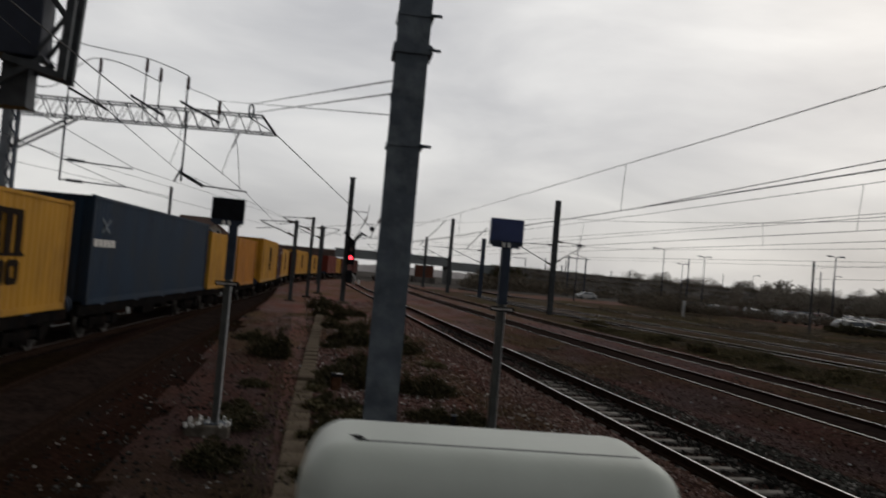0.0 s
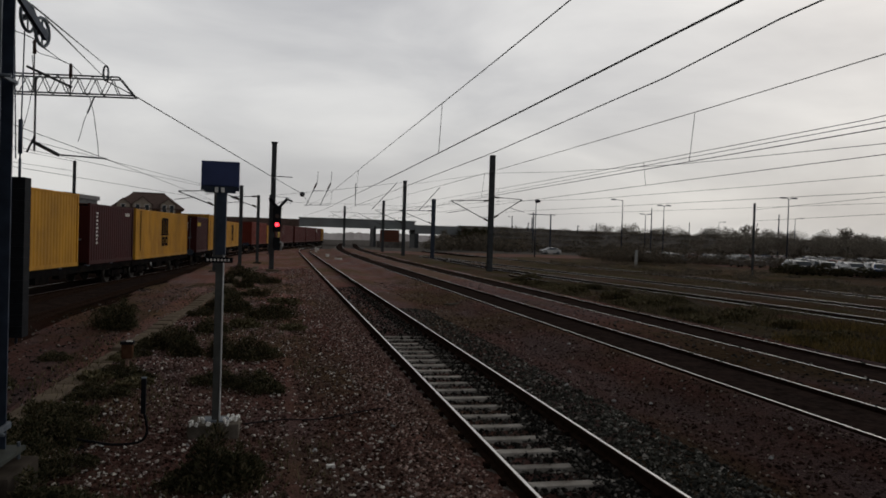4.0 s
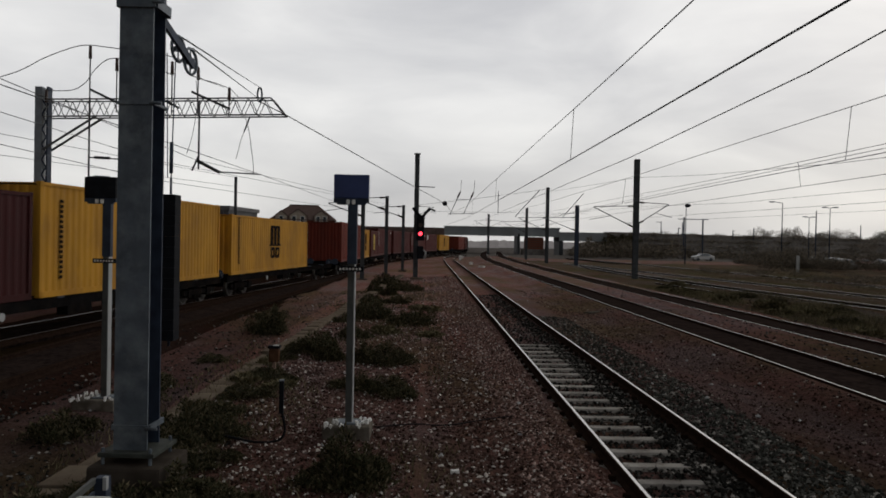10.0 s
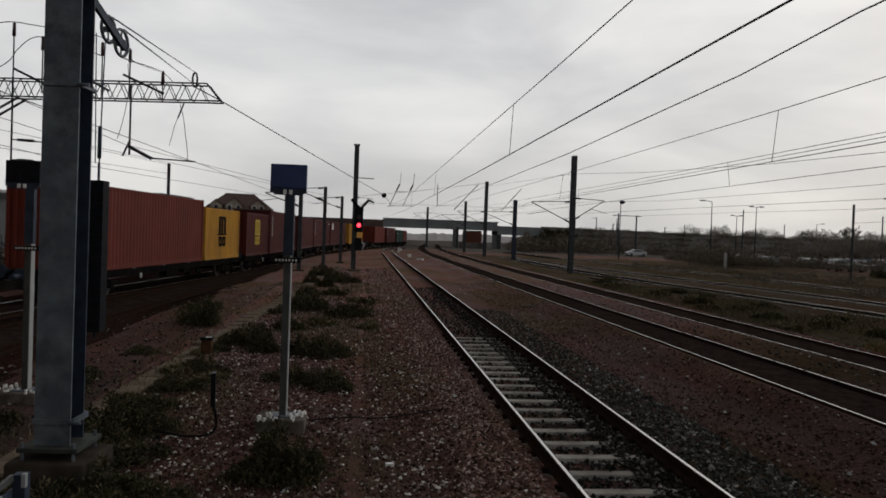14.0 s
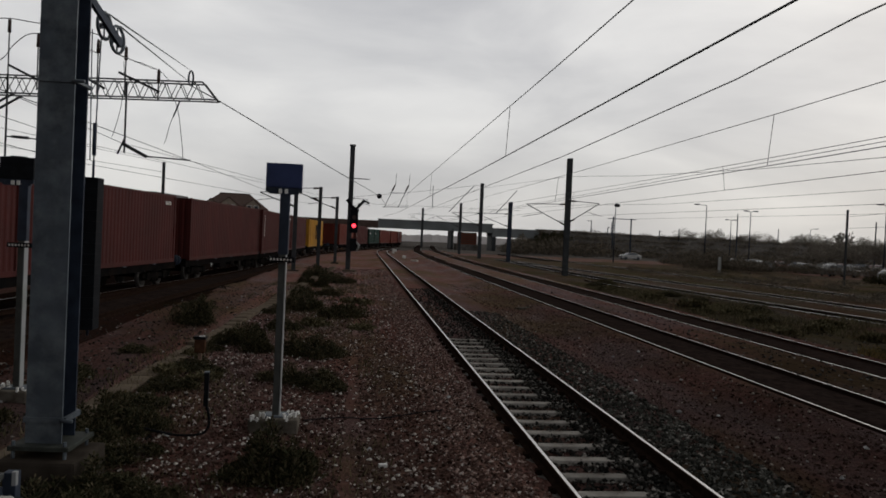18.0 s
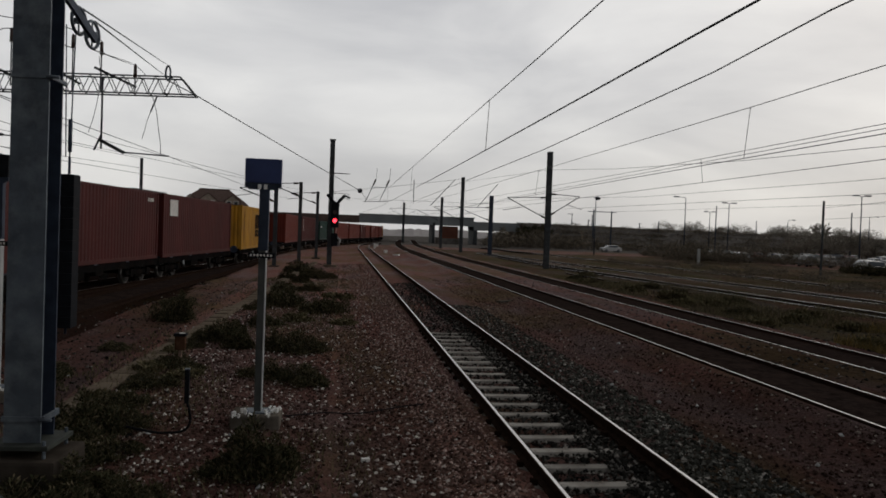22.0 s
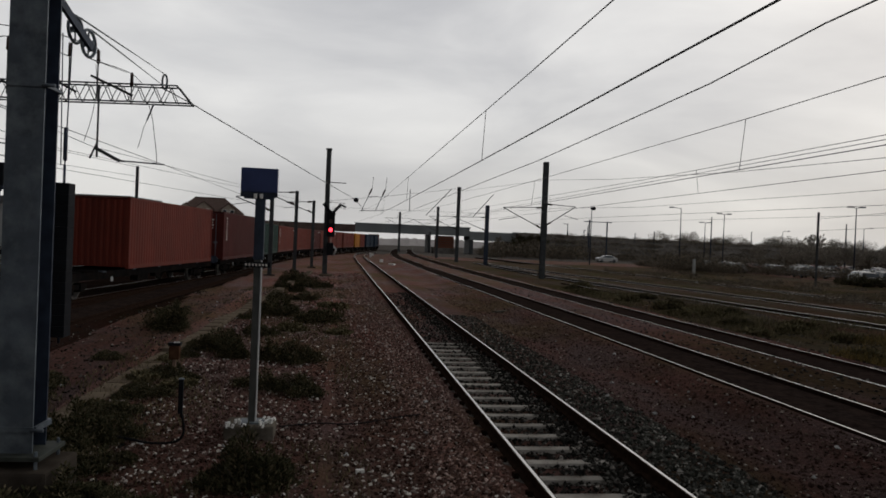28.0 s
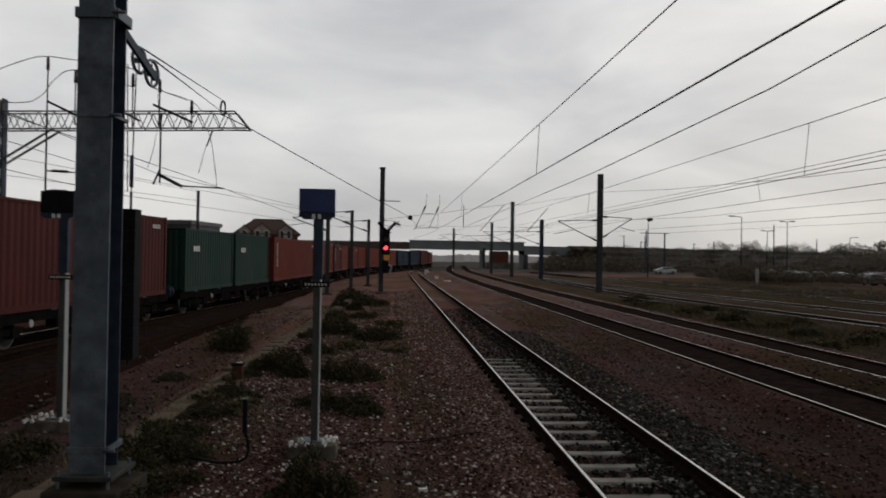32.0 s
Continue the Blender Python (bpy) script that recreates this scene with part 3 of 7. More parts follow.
def track(name, knots, y0, y1, label, sleepers, shine=True, bed=None, wide=False):
    t = thing(name, label, "railway track", kind="structure")
    mid = curve_of(knots, 1.5, y0, y1)
    for side in (-0.7525, 0.7525):
        bm = bmesh.new()
        pts = []
        for i, (x, y) in enumerate(mid):
            a, b = mid[max(0, i - 1)], mid[min(len(mid) - 1, i + 1)]
            d = Vector((b[0] - a[0], b[1] - a[1])).normalized()
            pts.append((x + d.y * side, y - d.x * side, 0.0))
        sweep(bm, pts, RAIL, RAIL_MATS_WIDE if wide else RAIL_MATS)
        part("rail", bm, [M["rail_worn"] if wide else M["rail_mid"] if shine and name != "track_near" else M["rail_top"] if shine else M["rail_side"], M["rail_side"]], t)
    if bed is not None:
        bm = bmesh.new()
        sweep(bm, [(x, y, bed) for x, y in mid], [(-0.7, -0.2), (-0.7, 0.0), (-0.25, 0.018), (0.2, 0.012), (0.7, 0.0), (0.7, -0.2)])
        part("ballast_bed", bm, M["bed_shade"] if wide else M["bed"], t, "dark ballast between the siding rails" if wide else "oily black ballast between the rails")
    a, b = sleepers
    if b <= a:
        return t
    bm = bmesh.new()
    vs = box(bm, -1.25, 1.25, -0.13, 0.13, -0.33, -0.185)
    for v in vs:
        if v.co.z > -0.25:
            v.co.y *= 0.66
            v.co.x *= 0.97
    bmesh.ops.bevel(bm, geom=bm.edges[:], offset=0.012, segments=2, affect="EDGES", profile=0.5)
    me = mesh_of("sleeper", bm, M["sleeper"])
    line = np.array(mid)
    rnd = random.Random(name)
    for k, y in enumerate(np.arange(a, b, 0.65)):
        x = float(np.interp(y, line[:, 1], line[:, 0]))
        sx = float(np.interp(y + 1, line[:, 1], line[:, 0])) - x
        share("sleeper", me, t, pose(x, y, -rnd.uniform(0, 0.012) - max(0, (y - 20) * 0.004), rnd.uniform(-0.5, 0.5), 0, -math.degrees(math.atan(sx))))
    bm = bmesh.new()
    for y in np.arange(a, b, 0.65):
        x = float(np.interp(y, line[:, 1], line[:, 0]))
        for side in (-0.7525, 0.7525):
            for o in (-0.1, 0.1):
                box(bm, x + side + o - 0.035, x + side + o + 0.035, y - 0.04, y + 0.04, -0.2, -0.125)
    part("rail_clips", bm, M["rail_side"], t)
    return t


track("track_near", [(-60, 2.95), (95, 2.95), (115, 3.0), (135, 4.4), (160, 8.6), (190, 13.4)], -20, 150, "railway track with shiny rails on concrete sleepers", (-12.75, 21))
track("track_second", MAINS[0], -20, 230, "railway track with shiny rails half sunk in ballast", (0, 0), bed=-0.08)
track("track_third", MAINS[1], -20, 230, "railway track with shiny rails half sunk in ballast", (0, 0), bed=-0.08)
track("track_fourth", SIDINGS[0], -20, 100, "siding track with worn rails curving between weeds", (0, 0), bed=-0.035, wide=True)
track("track_fifth", SIDINGS[1], -20, 100, "siding track with worn rails among weeds", (0, 0), bed=-0.035, wide=True)
track("track_far", SIDINGS[2], -20, 140, "far siding track with worn rails", (0, 0), bed=-0.035, wide=True)
track("track_left", [(-60, -9.2), (5, -8.25), (15, -8.18), (22, -8.0), (28, -7.7), (36, -7.25), (44, -6.85), (54, -6.6), (66, -6.8), (78, -6.85)], -20, 76, "empty dark track with dull rails beside the train", (0, 0), shine=False, bed=-0.1)
TRAIN_SIDE = [(-60, -16.0), (-30, -13.2), (-8, -11.6), (5, -10.6), (15, -9.95), (21, -9.45), (28, -8.85), (35, -8.2), (40, -7.6), (46, -6.75), (55, -6.1), (70, -5.8), (85, -5.4), (100, -3.95), (115, -1.66), (130, 0.62), (150, 3.95), (165, 6.8), (175, 8.5), (190, 10.0), (210, 11.2), (250, 13.0), (420, 20.0)]
TRAIN_MID = [(y, x - 1.25) for y, x in TRAIN_SIDE]
track("track_freight", TRAIN_MID, -20, 220, "railway track under the container train", (0, 0), shine=True, bed=-0.1)


# ---- loose ballast stones ----
def stones(name, count, xr, yr, size, material, label, keep=None, lift=0.0):
    rs = np.random.RandomState(len(name) * 7 + count)
    y = yr[0] * (yr[1] / yr[0]) ** rs.rand(count)
    x = xr[0] + (xr[1] - xr[0]) * rs.rand(count)
    if keep is not None:
        k = keep(x, y, rs)
        x, y = x[k], y[k]
    n = len(x)
    r = size[0] + (size[1] - size[0]) * rs.rand(n) ** 2.5
    base = np.array([(1, 0, 0), (0, 1, 0), (-1, 0, 0), (0, -1, 0), (0, 0, 1), (0, 0, -1)], float)
    v = base[None] * (0.65 + 0.7 * rs.rand(n, 6, 3)) + rs.uniform(-0.35, 0.35, (n, 6, 3))
    a = rs.rand(n) * 6.28
    ca, sa = np.cos(a)[:, None], np.sin(a)[:, None]
    vx, vy = v[..., 0] * ca - v[..., 1] * sa, v[..., 0] * sa + v[..., 1] * ca
    z = np.array([ground_height(p, q) for p, q in zip(x, y)])
    v = np.stack([vx * r[:, None] + x[:, None], vy * r[:, None] + y[:, None], v[..., 2] * r[:, None] * 0.75 + (z + r * 0.3 + lift)[:, None]], -1).reshape(-1, 3)
    f = np.array([(0, 1, 4), (1, 2, 4), (2, 3, 4), (3, 0, 4), (1, 0, 5), (2, 1, 5), (3, 2, 5), (0, 3, 5)])
    f = (f[None] + 6 * np.arange(n)[:, None, None]).reshape(-1, 3)
    me = bpy.data.meshes.new(name)
    me.from_pydata(v.tolist(), [], f.tolist())
    me.materials.append(material)
    return tagged(new(name, me), label, "ballast", kind="stuff")


def _not_rail(x, y, rs):
    return (np.abs(x - 2.2) > 0.12) & (np.abs(x - 3.705) > 0.12)


stones("ballast_stones", 64000, (-3.6, 1.9), (5.2, 60), (0.010, 0.033), M["stones"], "loose reddish brown ballast stones", _not_rail)
stones("bed_stones", 9000, (2.3, 3.6), (5.5, 40), (0.014, 0.04), M["stones_dark"], "dark stones between the rails", _not_rail, 0.02)
stones("heaped_stones", 5000, (3.15, 3.63), (5.5, 40), (0.014, 0.04), M["stones_dark"], "black oily stones heaped along the rail", None, 0.06)
stones("shoulder_stones", 12000, (3.8, 5.1), (5.5, 28), (0.014, 0.042), M["stones_grey"], "grey green ballast stones between tracks")
stones("verge_stones", 9000, (5.0, 7.4), (6, 45), (0.012, 0.034), M["stones_brown"], "dull brown stones between tracks")
stones("edge_stones", 12000, (1.05, 2.05), (5.5, 45), (0.012, 0.034), M["stones_pink"], "pale reddish stones along the rail")
stones("far_stones", 9000, (7.9, 20), (5, 45), (0.016, 0.05), M["stones_dark"], "dark ballast stones among sidings")
stones("left_stones", 5000, (-7.2, -2.6), (7, 40), (0.014, 0.04), M["stones_dark"], "scattered dark stones beside the cable trough")
stones("pale_stones", 110, (-5.5, 7.0), (6, 40), (0.025, 0.05), M["shed"], "scattered pale stones and litter")


# ---- weeds ----
def leaf_cluster(count, radius, height, blade, material, seed, spread=1.0, up=0.5):
    rs = random.Random(seed)
    verts, faces = [], []
    lobes = [(0.0, 0.0, radius * 0.5, height)]
    for _ in range(9):
        a, d = rs.uniform(0, 6.283), radius * rs.uniform(0.3, 0.8)
        lobes.append((math.cos(a) * d, math.sin(a) * d, radius * rs.uniform(0.22, 0.42), height * rs.uniform(0.3, 0.85)))
    for _ in range(count):
        cx, cy, r, hl = lobes[rs.randrange(10)]
        a, d = rs.uniform(0, 6.283), abs(rs.gauss(0, 0.55)) * r
        h = hl * rs.random() ** 0.75 * math.exp(-((d / r) ** 2)) + rs.uniform(0, 0.03)
        p = Vector((cx + math.cos(a) * d, cy + math.sin(a) * d, h))
        ln = blade * rs.uniform(0.5, 1.5)
        dr = Vector((math.cos(a) * spread + rs.uniform(-0.8, 0.8), math.sin(a) * spread + rs.uniform(-0.8, 0.8), up + rs.uniform(-0.5, 0.8))).normalized()
        side = dr.cross(Vector((rs.uniform(-1, 1), rs.uniform(-1, 1), rs.uniform(0.2, 1)))).normalized() * ln * 0.17
        k = len(verts)
        verts += [p - side * 0.4, p + dr * ln * 0.5 + side, p + dr * ln, p + dr * ln * 0.5 - side]
        faces.append((k, k + 1, k + 2, k + 3))
    me = bpy.data.meshes.new("leaves")
    me.from_pydata([tuple(v) for v in verts], [], faces)
    me.materials.append(material)
    return me


WEEDS = [leaf_cluster(9000, 0.5, 0.72, 0.06, M["weed"], 1, 0.6, 0.8), leaf_cluster(4500, 0.62, 0.45, 0.06, M["weed"], 2, 0.6, 0.8), leaf_cluster(1800, 0.55, 0.32, 0.16, M["verge"], 3, 0.4, 1.0), leaf_cluster(5000, 0.72, 0.58, 0.06, M["weed"], 4, 0.6, 0.8)]
STEMS = []
for _i in range(2):
    _bm = bmesh.new()
    for _k in range(9):
        _a = _k * 0.7 + _i
        rod(_bm, (0, 0, -0.05), (math.cos(_a) * 0.33, math.sin(_a) * 0.33, 0.3 + 0.05 * (_k % 3)), 0.008, 0.003, 5)
    STEMS.append(mesh_of("stems", _bm, M["bark"]))


def shrub(x, y, s, kind_no, hs=1.0):
    t = thing("weed_clump", "dark green scrubby weed clump growing in ballast", "weeds", "weed clumps")
    tagged(share("stem", STEMS[kind_no % 2], t), kind="stuff")
    share("leaves", WEEDS[kind_no], t)
    t.matrix_world = Matrix.LocRotScale((x, y, ground_height(x, y) - 0.02), Euler((0, 0, x * 3 + y)), (s, s, s * hs))


for _r in ((-4.45, 21.9, 1.1, 0, 1.05), (-4.85, 22.2, 0.9, 3, 1.1), (-2.4, 17.7, 0.95, 0, 0.95), (-2.9, 18.4, 0.8, 3, 1.1), (-2.9, 19.5, 0.8, 1, 1.2), (-3.26, 10.1, 0.95, 0, 0.9), (-2.9, 10.4, 0.7, 3, 0.9), (-2.6, 7.75, 1.0, 0, 0.65), (-3.0, 7.35, 0.8, 1, 1.0), (-2.1, 7.5, 0.7, 3, 0.8), (-3.55, 7.6, 0.7, 1, 0.9), (-1.8, 26.2, 1.15, 3, 1.1), (-2.4, 27.5, 1.0, 0, 0.95), (-0.9, 25.6, 0.9, 1, 1.0), (-0.9, 16.7, 0.95, 3, 1.0), (-1.5, 17.0, 0.85, 0, 0.8), (-0.6, 13.6, 1.0, 1, 0.75), (-1.3, 14.2, 0.9, 3, 0.7), (-0.5, 24.8, 1.3, 3, 0.8), (-0.97, 8.4, 0.95, 0, 0.98), (-1.2, 8.65, 0.7, 3, 0.9), (-0.75, 8.7, 0.65, 0, 0.85),
           (-1.9, 38.3, 1.1, 0, 0.95), (-1.3, 33.0, 1.0, 3, 0.7), (-2.6, 33.0, 1.0, 3, 0.8), (-2.8, 40.0, 1.1, 0, 0.7), (-1.2, 42.0, 1.6, 1, 0.8), (-2.7, 46.0, 1.8, 3, 0.8), (-0.2, 30.0, 1.2, 2, 0.5), (-0.1, 22.0, 0.9, 2, 0.45), (-0.4, 27.0, 1.0, 2, 0.5), (-1.2, 22.6, 1.0, 2, 0.6), (-3.1, 13.0, 0.75, 1, 0.7), (-3.2, 11.7, 0.8, 3, 0.6), (-2.9, 14.8, 0.7, 1, 0.7), (-4.9, 17.0, 0.8, 1, 0.5), (-5.3, 26.0, 1.0, 3, 0.7), (-2.8, 25.4, 0.8, 1, 0.9), (-2.2, 21.5, 1.1, 1, 0.8), (-2.7, 13.9, 0.7, 2, 0.5), (-3.7, 7.0, 0.9, 1, 1.0), (-3.0, 6.7, 0.9, 0, 0.8), (-2.5, 6.9, 0.8, 3, 0.9), (-3.5, 6.4, 0.9, 3, 0.9), (-3.2, 9.0, 0.8, 0, 0.7), (-3.3, 9.5, 0.8, 3, 0.9), (-5.0, 10.4, 0.9, 1, 0.9), (-4.9, 12.6, 0.9, 3, 0.6), (-2.7, 9.3, 0.7, 1, 0.8), (-4.9, 13.8, 0.8, 1, 0.7), (0.3, 5.6, 0.9, 3, 0.5), (-0.9, 6.2, 0.8, 1, 0.5),
           (15.5, 30, 1.1, 2, 0.6), (13.9, 24, 1.1, 2, 0.6), (16.5, 36, 1.3, 1, 0.6), (17.2, 12, 1.5, 2, 0.8), (15.8, 16, 1.1, 2, 0.6), (14.6, 19, 1.0, 2, 0.6), (16.8, 14, 1.2, 2, 0.7), (15.2, 11, 1.2, 2, 0.6), (14.5, 43, 1.3, 2, 0.6), (16.2, 22.5, 1.0, 2, 0.7), (15.0, 27, 1.0, 1, 0.7), (16.9, 26.0, 1.2, 2, 0.7), (17.0, 31.0, 1.0, 3, 0.6), (15.3, 33.5, 1.2, 2, 0.7), (17.0, 40.0, 1.2, 3, 0.5), (15.0, 38.0, 1.2, 2, 0.7), (16.2, 19.5, 0.9, 2, 0.7), (17.0, 18.0, 1.1, 2, 0.9), (15.2, 47.5, 1.3, 1, 0.5), (16.8, 50.0, 1.4, 2, 0.6), (14.4, 30.5, 1.0, 2, 0.7), (15.6, 24.5, 1.1, 2, 0.7)):
    shrub(*_r)


for _k in range(15):
    _y = 8.4 + _k * 0.75
    shrub(-3.62 + 0.02 * _k + 0.12 * math.sin(_k * 2.1), _y, 0.5 + 0.12 * math.sin(_k * 1.7), (1, 3, 2)[_k % 3], 0.75)


def grass_patch(name, count, xr, yr, h, label, material):
    rs = np.random.RandomState(count)
    x, y = rs.uniform(*xr, count), rs.uniform(*yr, count)
    keep = np.array([noise.noise((a * 0.35, b * 0.2, 9.0)) > -0.05 for a, b in zip(x, y)])
    for line in SIDING_LINES:
        keep &= np.abs(x - np.interp(y, line[:, 1], line[:, 0])) > 1.0
    x, y = x[keep], y[keep]
    n = len(x)
    a, hh = rs.rand(n) * 6.28, h * (0.4 + rs.rand(n))
    z = np.array([ground_height(p, q) for p, q in zip(x, y)])
    lean = rs.uniform(-0.6, 0.6, (n, 2)) * hh[:, None]
    w = 0.006 + 0.006 * rs.rand(n)
    v = np.stack([np.stack([x - np.cos(a) * w, y - np.sin(a) * w, z], -1), np.stack([x + np.cos(a) * w, y + np.sin(a) * w, z], -1), np.stack([x + lean[:, 0], y + lean[:, 1], z + hh], -1)], 1).reshape(-1, 3)
    f = np.arange(3 * n).reshape(-1, 3)
    me = bpy.data.meshes.new(name)
    me.from_pydata(v.tolist(), [], f.tolist())
    me.materials.append(material)
    tagged(new(name, me), label, "grass", kind="stuff")


grass_patch("verge_grass", 26000, (13.0, 19.8), (2, 23), 0.24, "rough olive green grass between sidings", M["verge_olive"])
grass_patch("withered_grass", 18000, (13.4, 19.8), (23, 45), 0.2, "thin withered brown grass between sidings", M["verge"])
grass_patch("strip_grass", 16000, (-4.6, 0.4), (6, 42), 0.1, "thin dry grass between trough and track", M["verge"])
grass_patch("siding_grass", 40000, (22.5, 42), (8, 85), 0.22, "rough grass beside far sidings", M["verge"])

# ---- concrete cable trough ----
def cable_trough():
    t = thing("cable_trough", "concrete cable trough with worn lids, partly overgrown", "cable trough", kind="structure")
    line = np.array(curve_of([(-10, -4.25), (9, -4.1), (16, -3.75), (22, -3.6), (29, -3.3), (50, -2.45), (82, -1.4)], 0.5, 6, 62))
    bm = bmesh.new()
    box(bm, -0.19, 0.19, -0.365, 0.365, -0.14, 0.0, bevel=0.018)
    me = mesh_of("lid", bm, M["trough"])
    rnd = random.Random(5)
    y = 6.2
    while y < 60:
        x = float(np.interp(y, line[:, 1], line[:, 0]))
        sx = float(np.interp(y + 1, line[:, 1], line[:, 0])) - x
        sunk = 0.09 if 8.5 < y < 17.5 else 0.08 * (0.5 + 0.5 * math.sin(y * 0.9 + 2.0))
        share("lid", me, t, pose(x + rnd.uniform(-0.006, 0.006), y, -0.08 - sunk + rnd.uniform(-0.006, 0.006), rnd.uniform(-0.5, 0.5), rnd.uniform(-1, 1), -math.degrees(math.atan(sx)) + rnd.uniform(-0.5, 0.5)))
        y += 0.745


cable_trough()


# ---- platform end, steps and handrails ----
def platform():
    t = thing("platform", "asphalt railway platform with pale coping edge", "platform", kind="structure")
    bm = bmesh.new()
    box(bm, -6.35, 1.15, -45, 1.45, 0.7, 0.93)
    part("deck", bm, M["asphalt"], t)
    bm = bmesh.new()
    box(bm, -6.2, 1.0, -45, 1.4, -0.4, 0.7)
    part("platform_wall", bm, M["brick_dark"], t)
    for x0, x1 in ((-6.6, -6.35), (1.15, 1.4)):
        bm = bmesh.new()
        box(bm, x0, x1, -45, 1.45, 0.82, 0.94, bevel=0.01)
        part("coping", bm, M["concrete"], t)


def handrail(x, drop=0.77):
    """A flat top bar on the platform, then a steep fall beside the steps."""
    t = thing("handrail", "pale painted steel handrail falling steeply beside steps", "handrail", "step handrails")
    run = 1.75
    top, cor, end = Vector((x, 0.4, 2.02)), Vector((x, 1.47, 2.02)), Vector((x, 1.47 + run, 2.02 - run * drop))
    bm = bmesh.new()
    bar(bm, top, cor, 0.07, 0.03)
    bmesh.ops.bevel(bm, geom=bm.edges[:], offset=0.008, segments=2, affect="EDGES", profile=0.5)
    part("top_rail", bm, M["handrail"], t)
    # Dark colour here imitates the shade on the slope's turned-away face.
    bm = bmesh.new()
    bar(bm, cor + Vector((0, 0.015, -0.01)), end, 0.07, 0.03)
    part("sloping_rail", bm, M["rail_green"], t, "sloping rail coloured dark grey green for its shaded face")
    bm = bmesh.new()
    bar(bm, top - Vector((0, 0, 0.07)), cor - Vector((0, 0.04, 0.07)), 0.05, 0.1)
    part("side_plate", bm, M["rail_green"], t, "dark grey green side plate")
    bm = bmesh.new()
    bar(bm, cor - Vector((0, 0.03, 0.08)), end - Vector((0, 0.03, 0.08)), 0.05, 0.1)
    part("side_plate", bm, M["rail_green"], t, "dark grey green side plate")
    for y, z in ((0.5, 0.93), (1.36, 0.93), (2.2, 0.2), (2.9, -0.25)):
        bm = bmesh.new()
        zt = 1.95 if y < 1.5 else 1.95 - (y - 1.5) * drop
        if zt > z + 0.2:
            box(bm, x - 0.019, x + 0.019, y - 0.03, y + 0.03, z, zt)
            part("post", bm, M["rail_green"], t)
        else:
            bm.free()


def steps():
    t = thing("access_steps", "galvanised steel grating steps with pale nosings", "steps")
    for k in range(6):
        z, y = 0.76 - 0.18 * k, 1.5 + 0.29 * k
        bm = bmesh.new()
        for i in range(9):
            yy = y + 0.02 + i * 0.03
            box(bm, -1.36, -0.68, yy, yy + 0.006, z - 0.03, z)
        for xx in (-1.36, -1.13, -0.9, -0.686):
            box(bm, xx, xx + 0.006, y + 0.02, y + 0.27, z - 0.03, z - 0.004)
        part("tread", bm, M["galv_dark"], t)
        bm = bmesh.new()
        box(bm, -1.36, -0.68, y + 0.262, y + 0.3, z - 0.035, z + 0.004, bevel=0.004)
        part("nosing", bm, M["handrail"], t, "pale step nosing")
    for x in (-1.375, -0.665):
        bm = bmesh.new()
        bar(bm, (x, 1.5, 0.72), (x, 3.3, -0.32), 0.02, 0.2)
        part("stringer", bm, M["rail_green"], t)


def cabinet():
    """A pale plastic bin with a domed lid at the platform's end."""
    t = thing("grit_bin", "pale plastic storage bin with a rounded lid", "storage bin")
    t.matrix_world = pose(-3.733, 1.17, 0.888, 0, 0, -5)
    bm = bmesh.new()
    box(bm, -0.298, 0.298, -0.14, 0.14, 0.04, 1.34)
    bmesh.ops.bevel(bm, geom=bm.edges[:], offset=0.07, segments=5, affect="EDGES", profile=0.5)
    for f in bm.faces:
        f.smooth = True
    part("body", bm, M["bin"], t)
    bm = bmesh.new()
    box(bm, -0.308, 0.308, -0.15, 0.15, 1.2, 1.42)
    bmesh.ops.bevel(bm, geom=bm.edges[:], offset=0.07, segments=6, affect="EDGES", profile=0.5)
    for f in bm.faces:
        f.smooth = True
    lid = part("lid", bm, M["bin"], t)
    bm = bmesh.new()
    box(bm, -0.225, 0.24, -0.076, -0.07, 1.41, 1.4208)
    part("seam", bm, M["rail_green"], lid)
    bm = bmesh.new()
    bend(bm, [(-0.245, -0.02, 1.408), (-0.235, -0.035, 1.413), (-0.222, -0.05, 1.417), (-0.215, -0.072, 1.419)], 0.007)
    part("hinge_recess", bm, M["black"], lid)


platform()
steps()
handrail(-1.46)
handrail(-0.72)
cabinet()


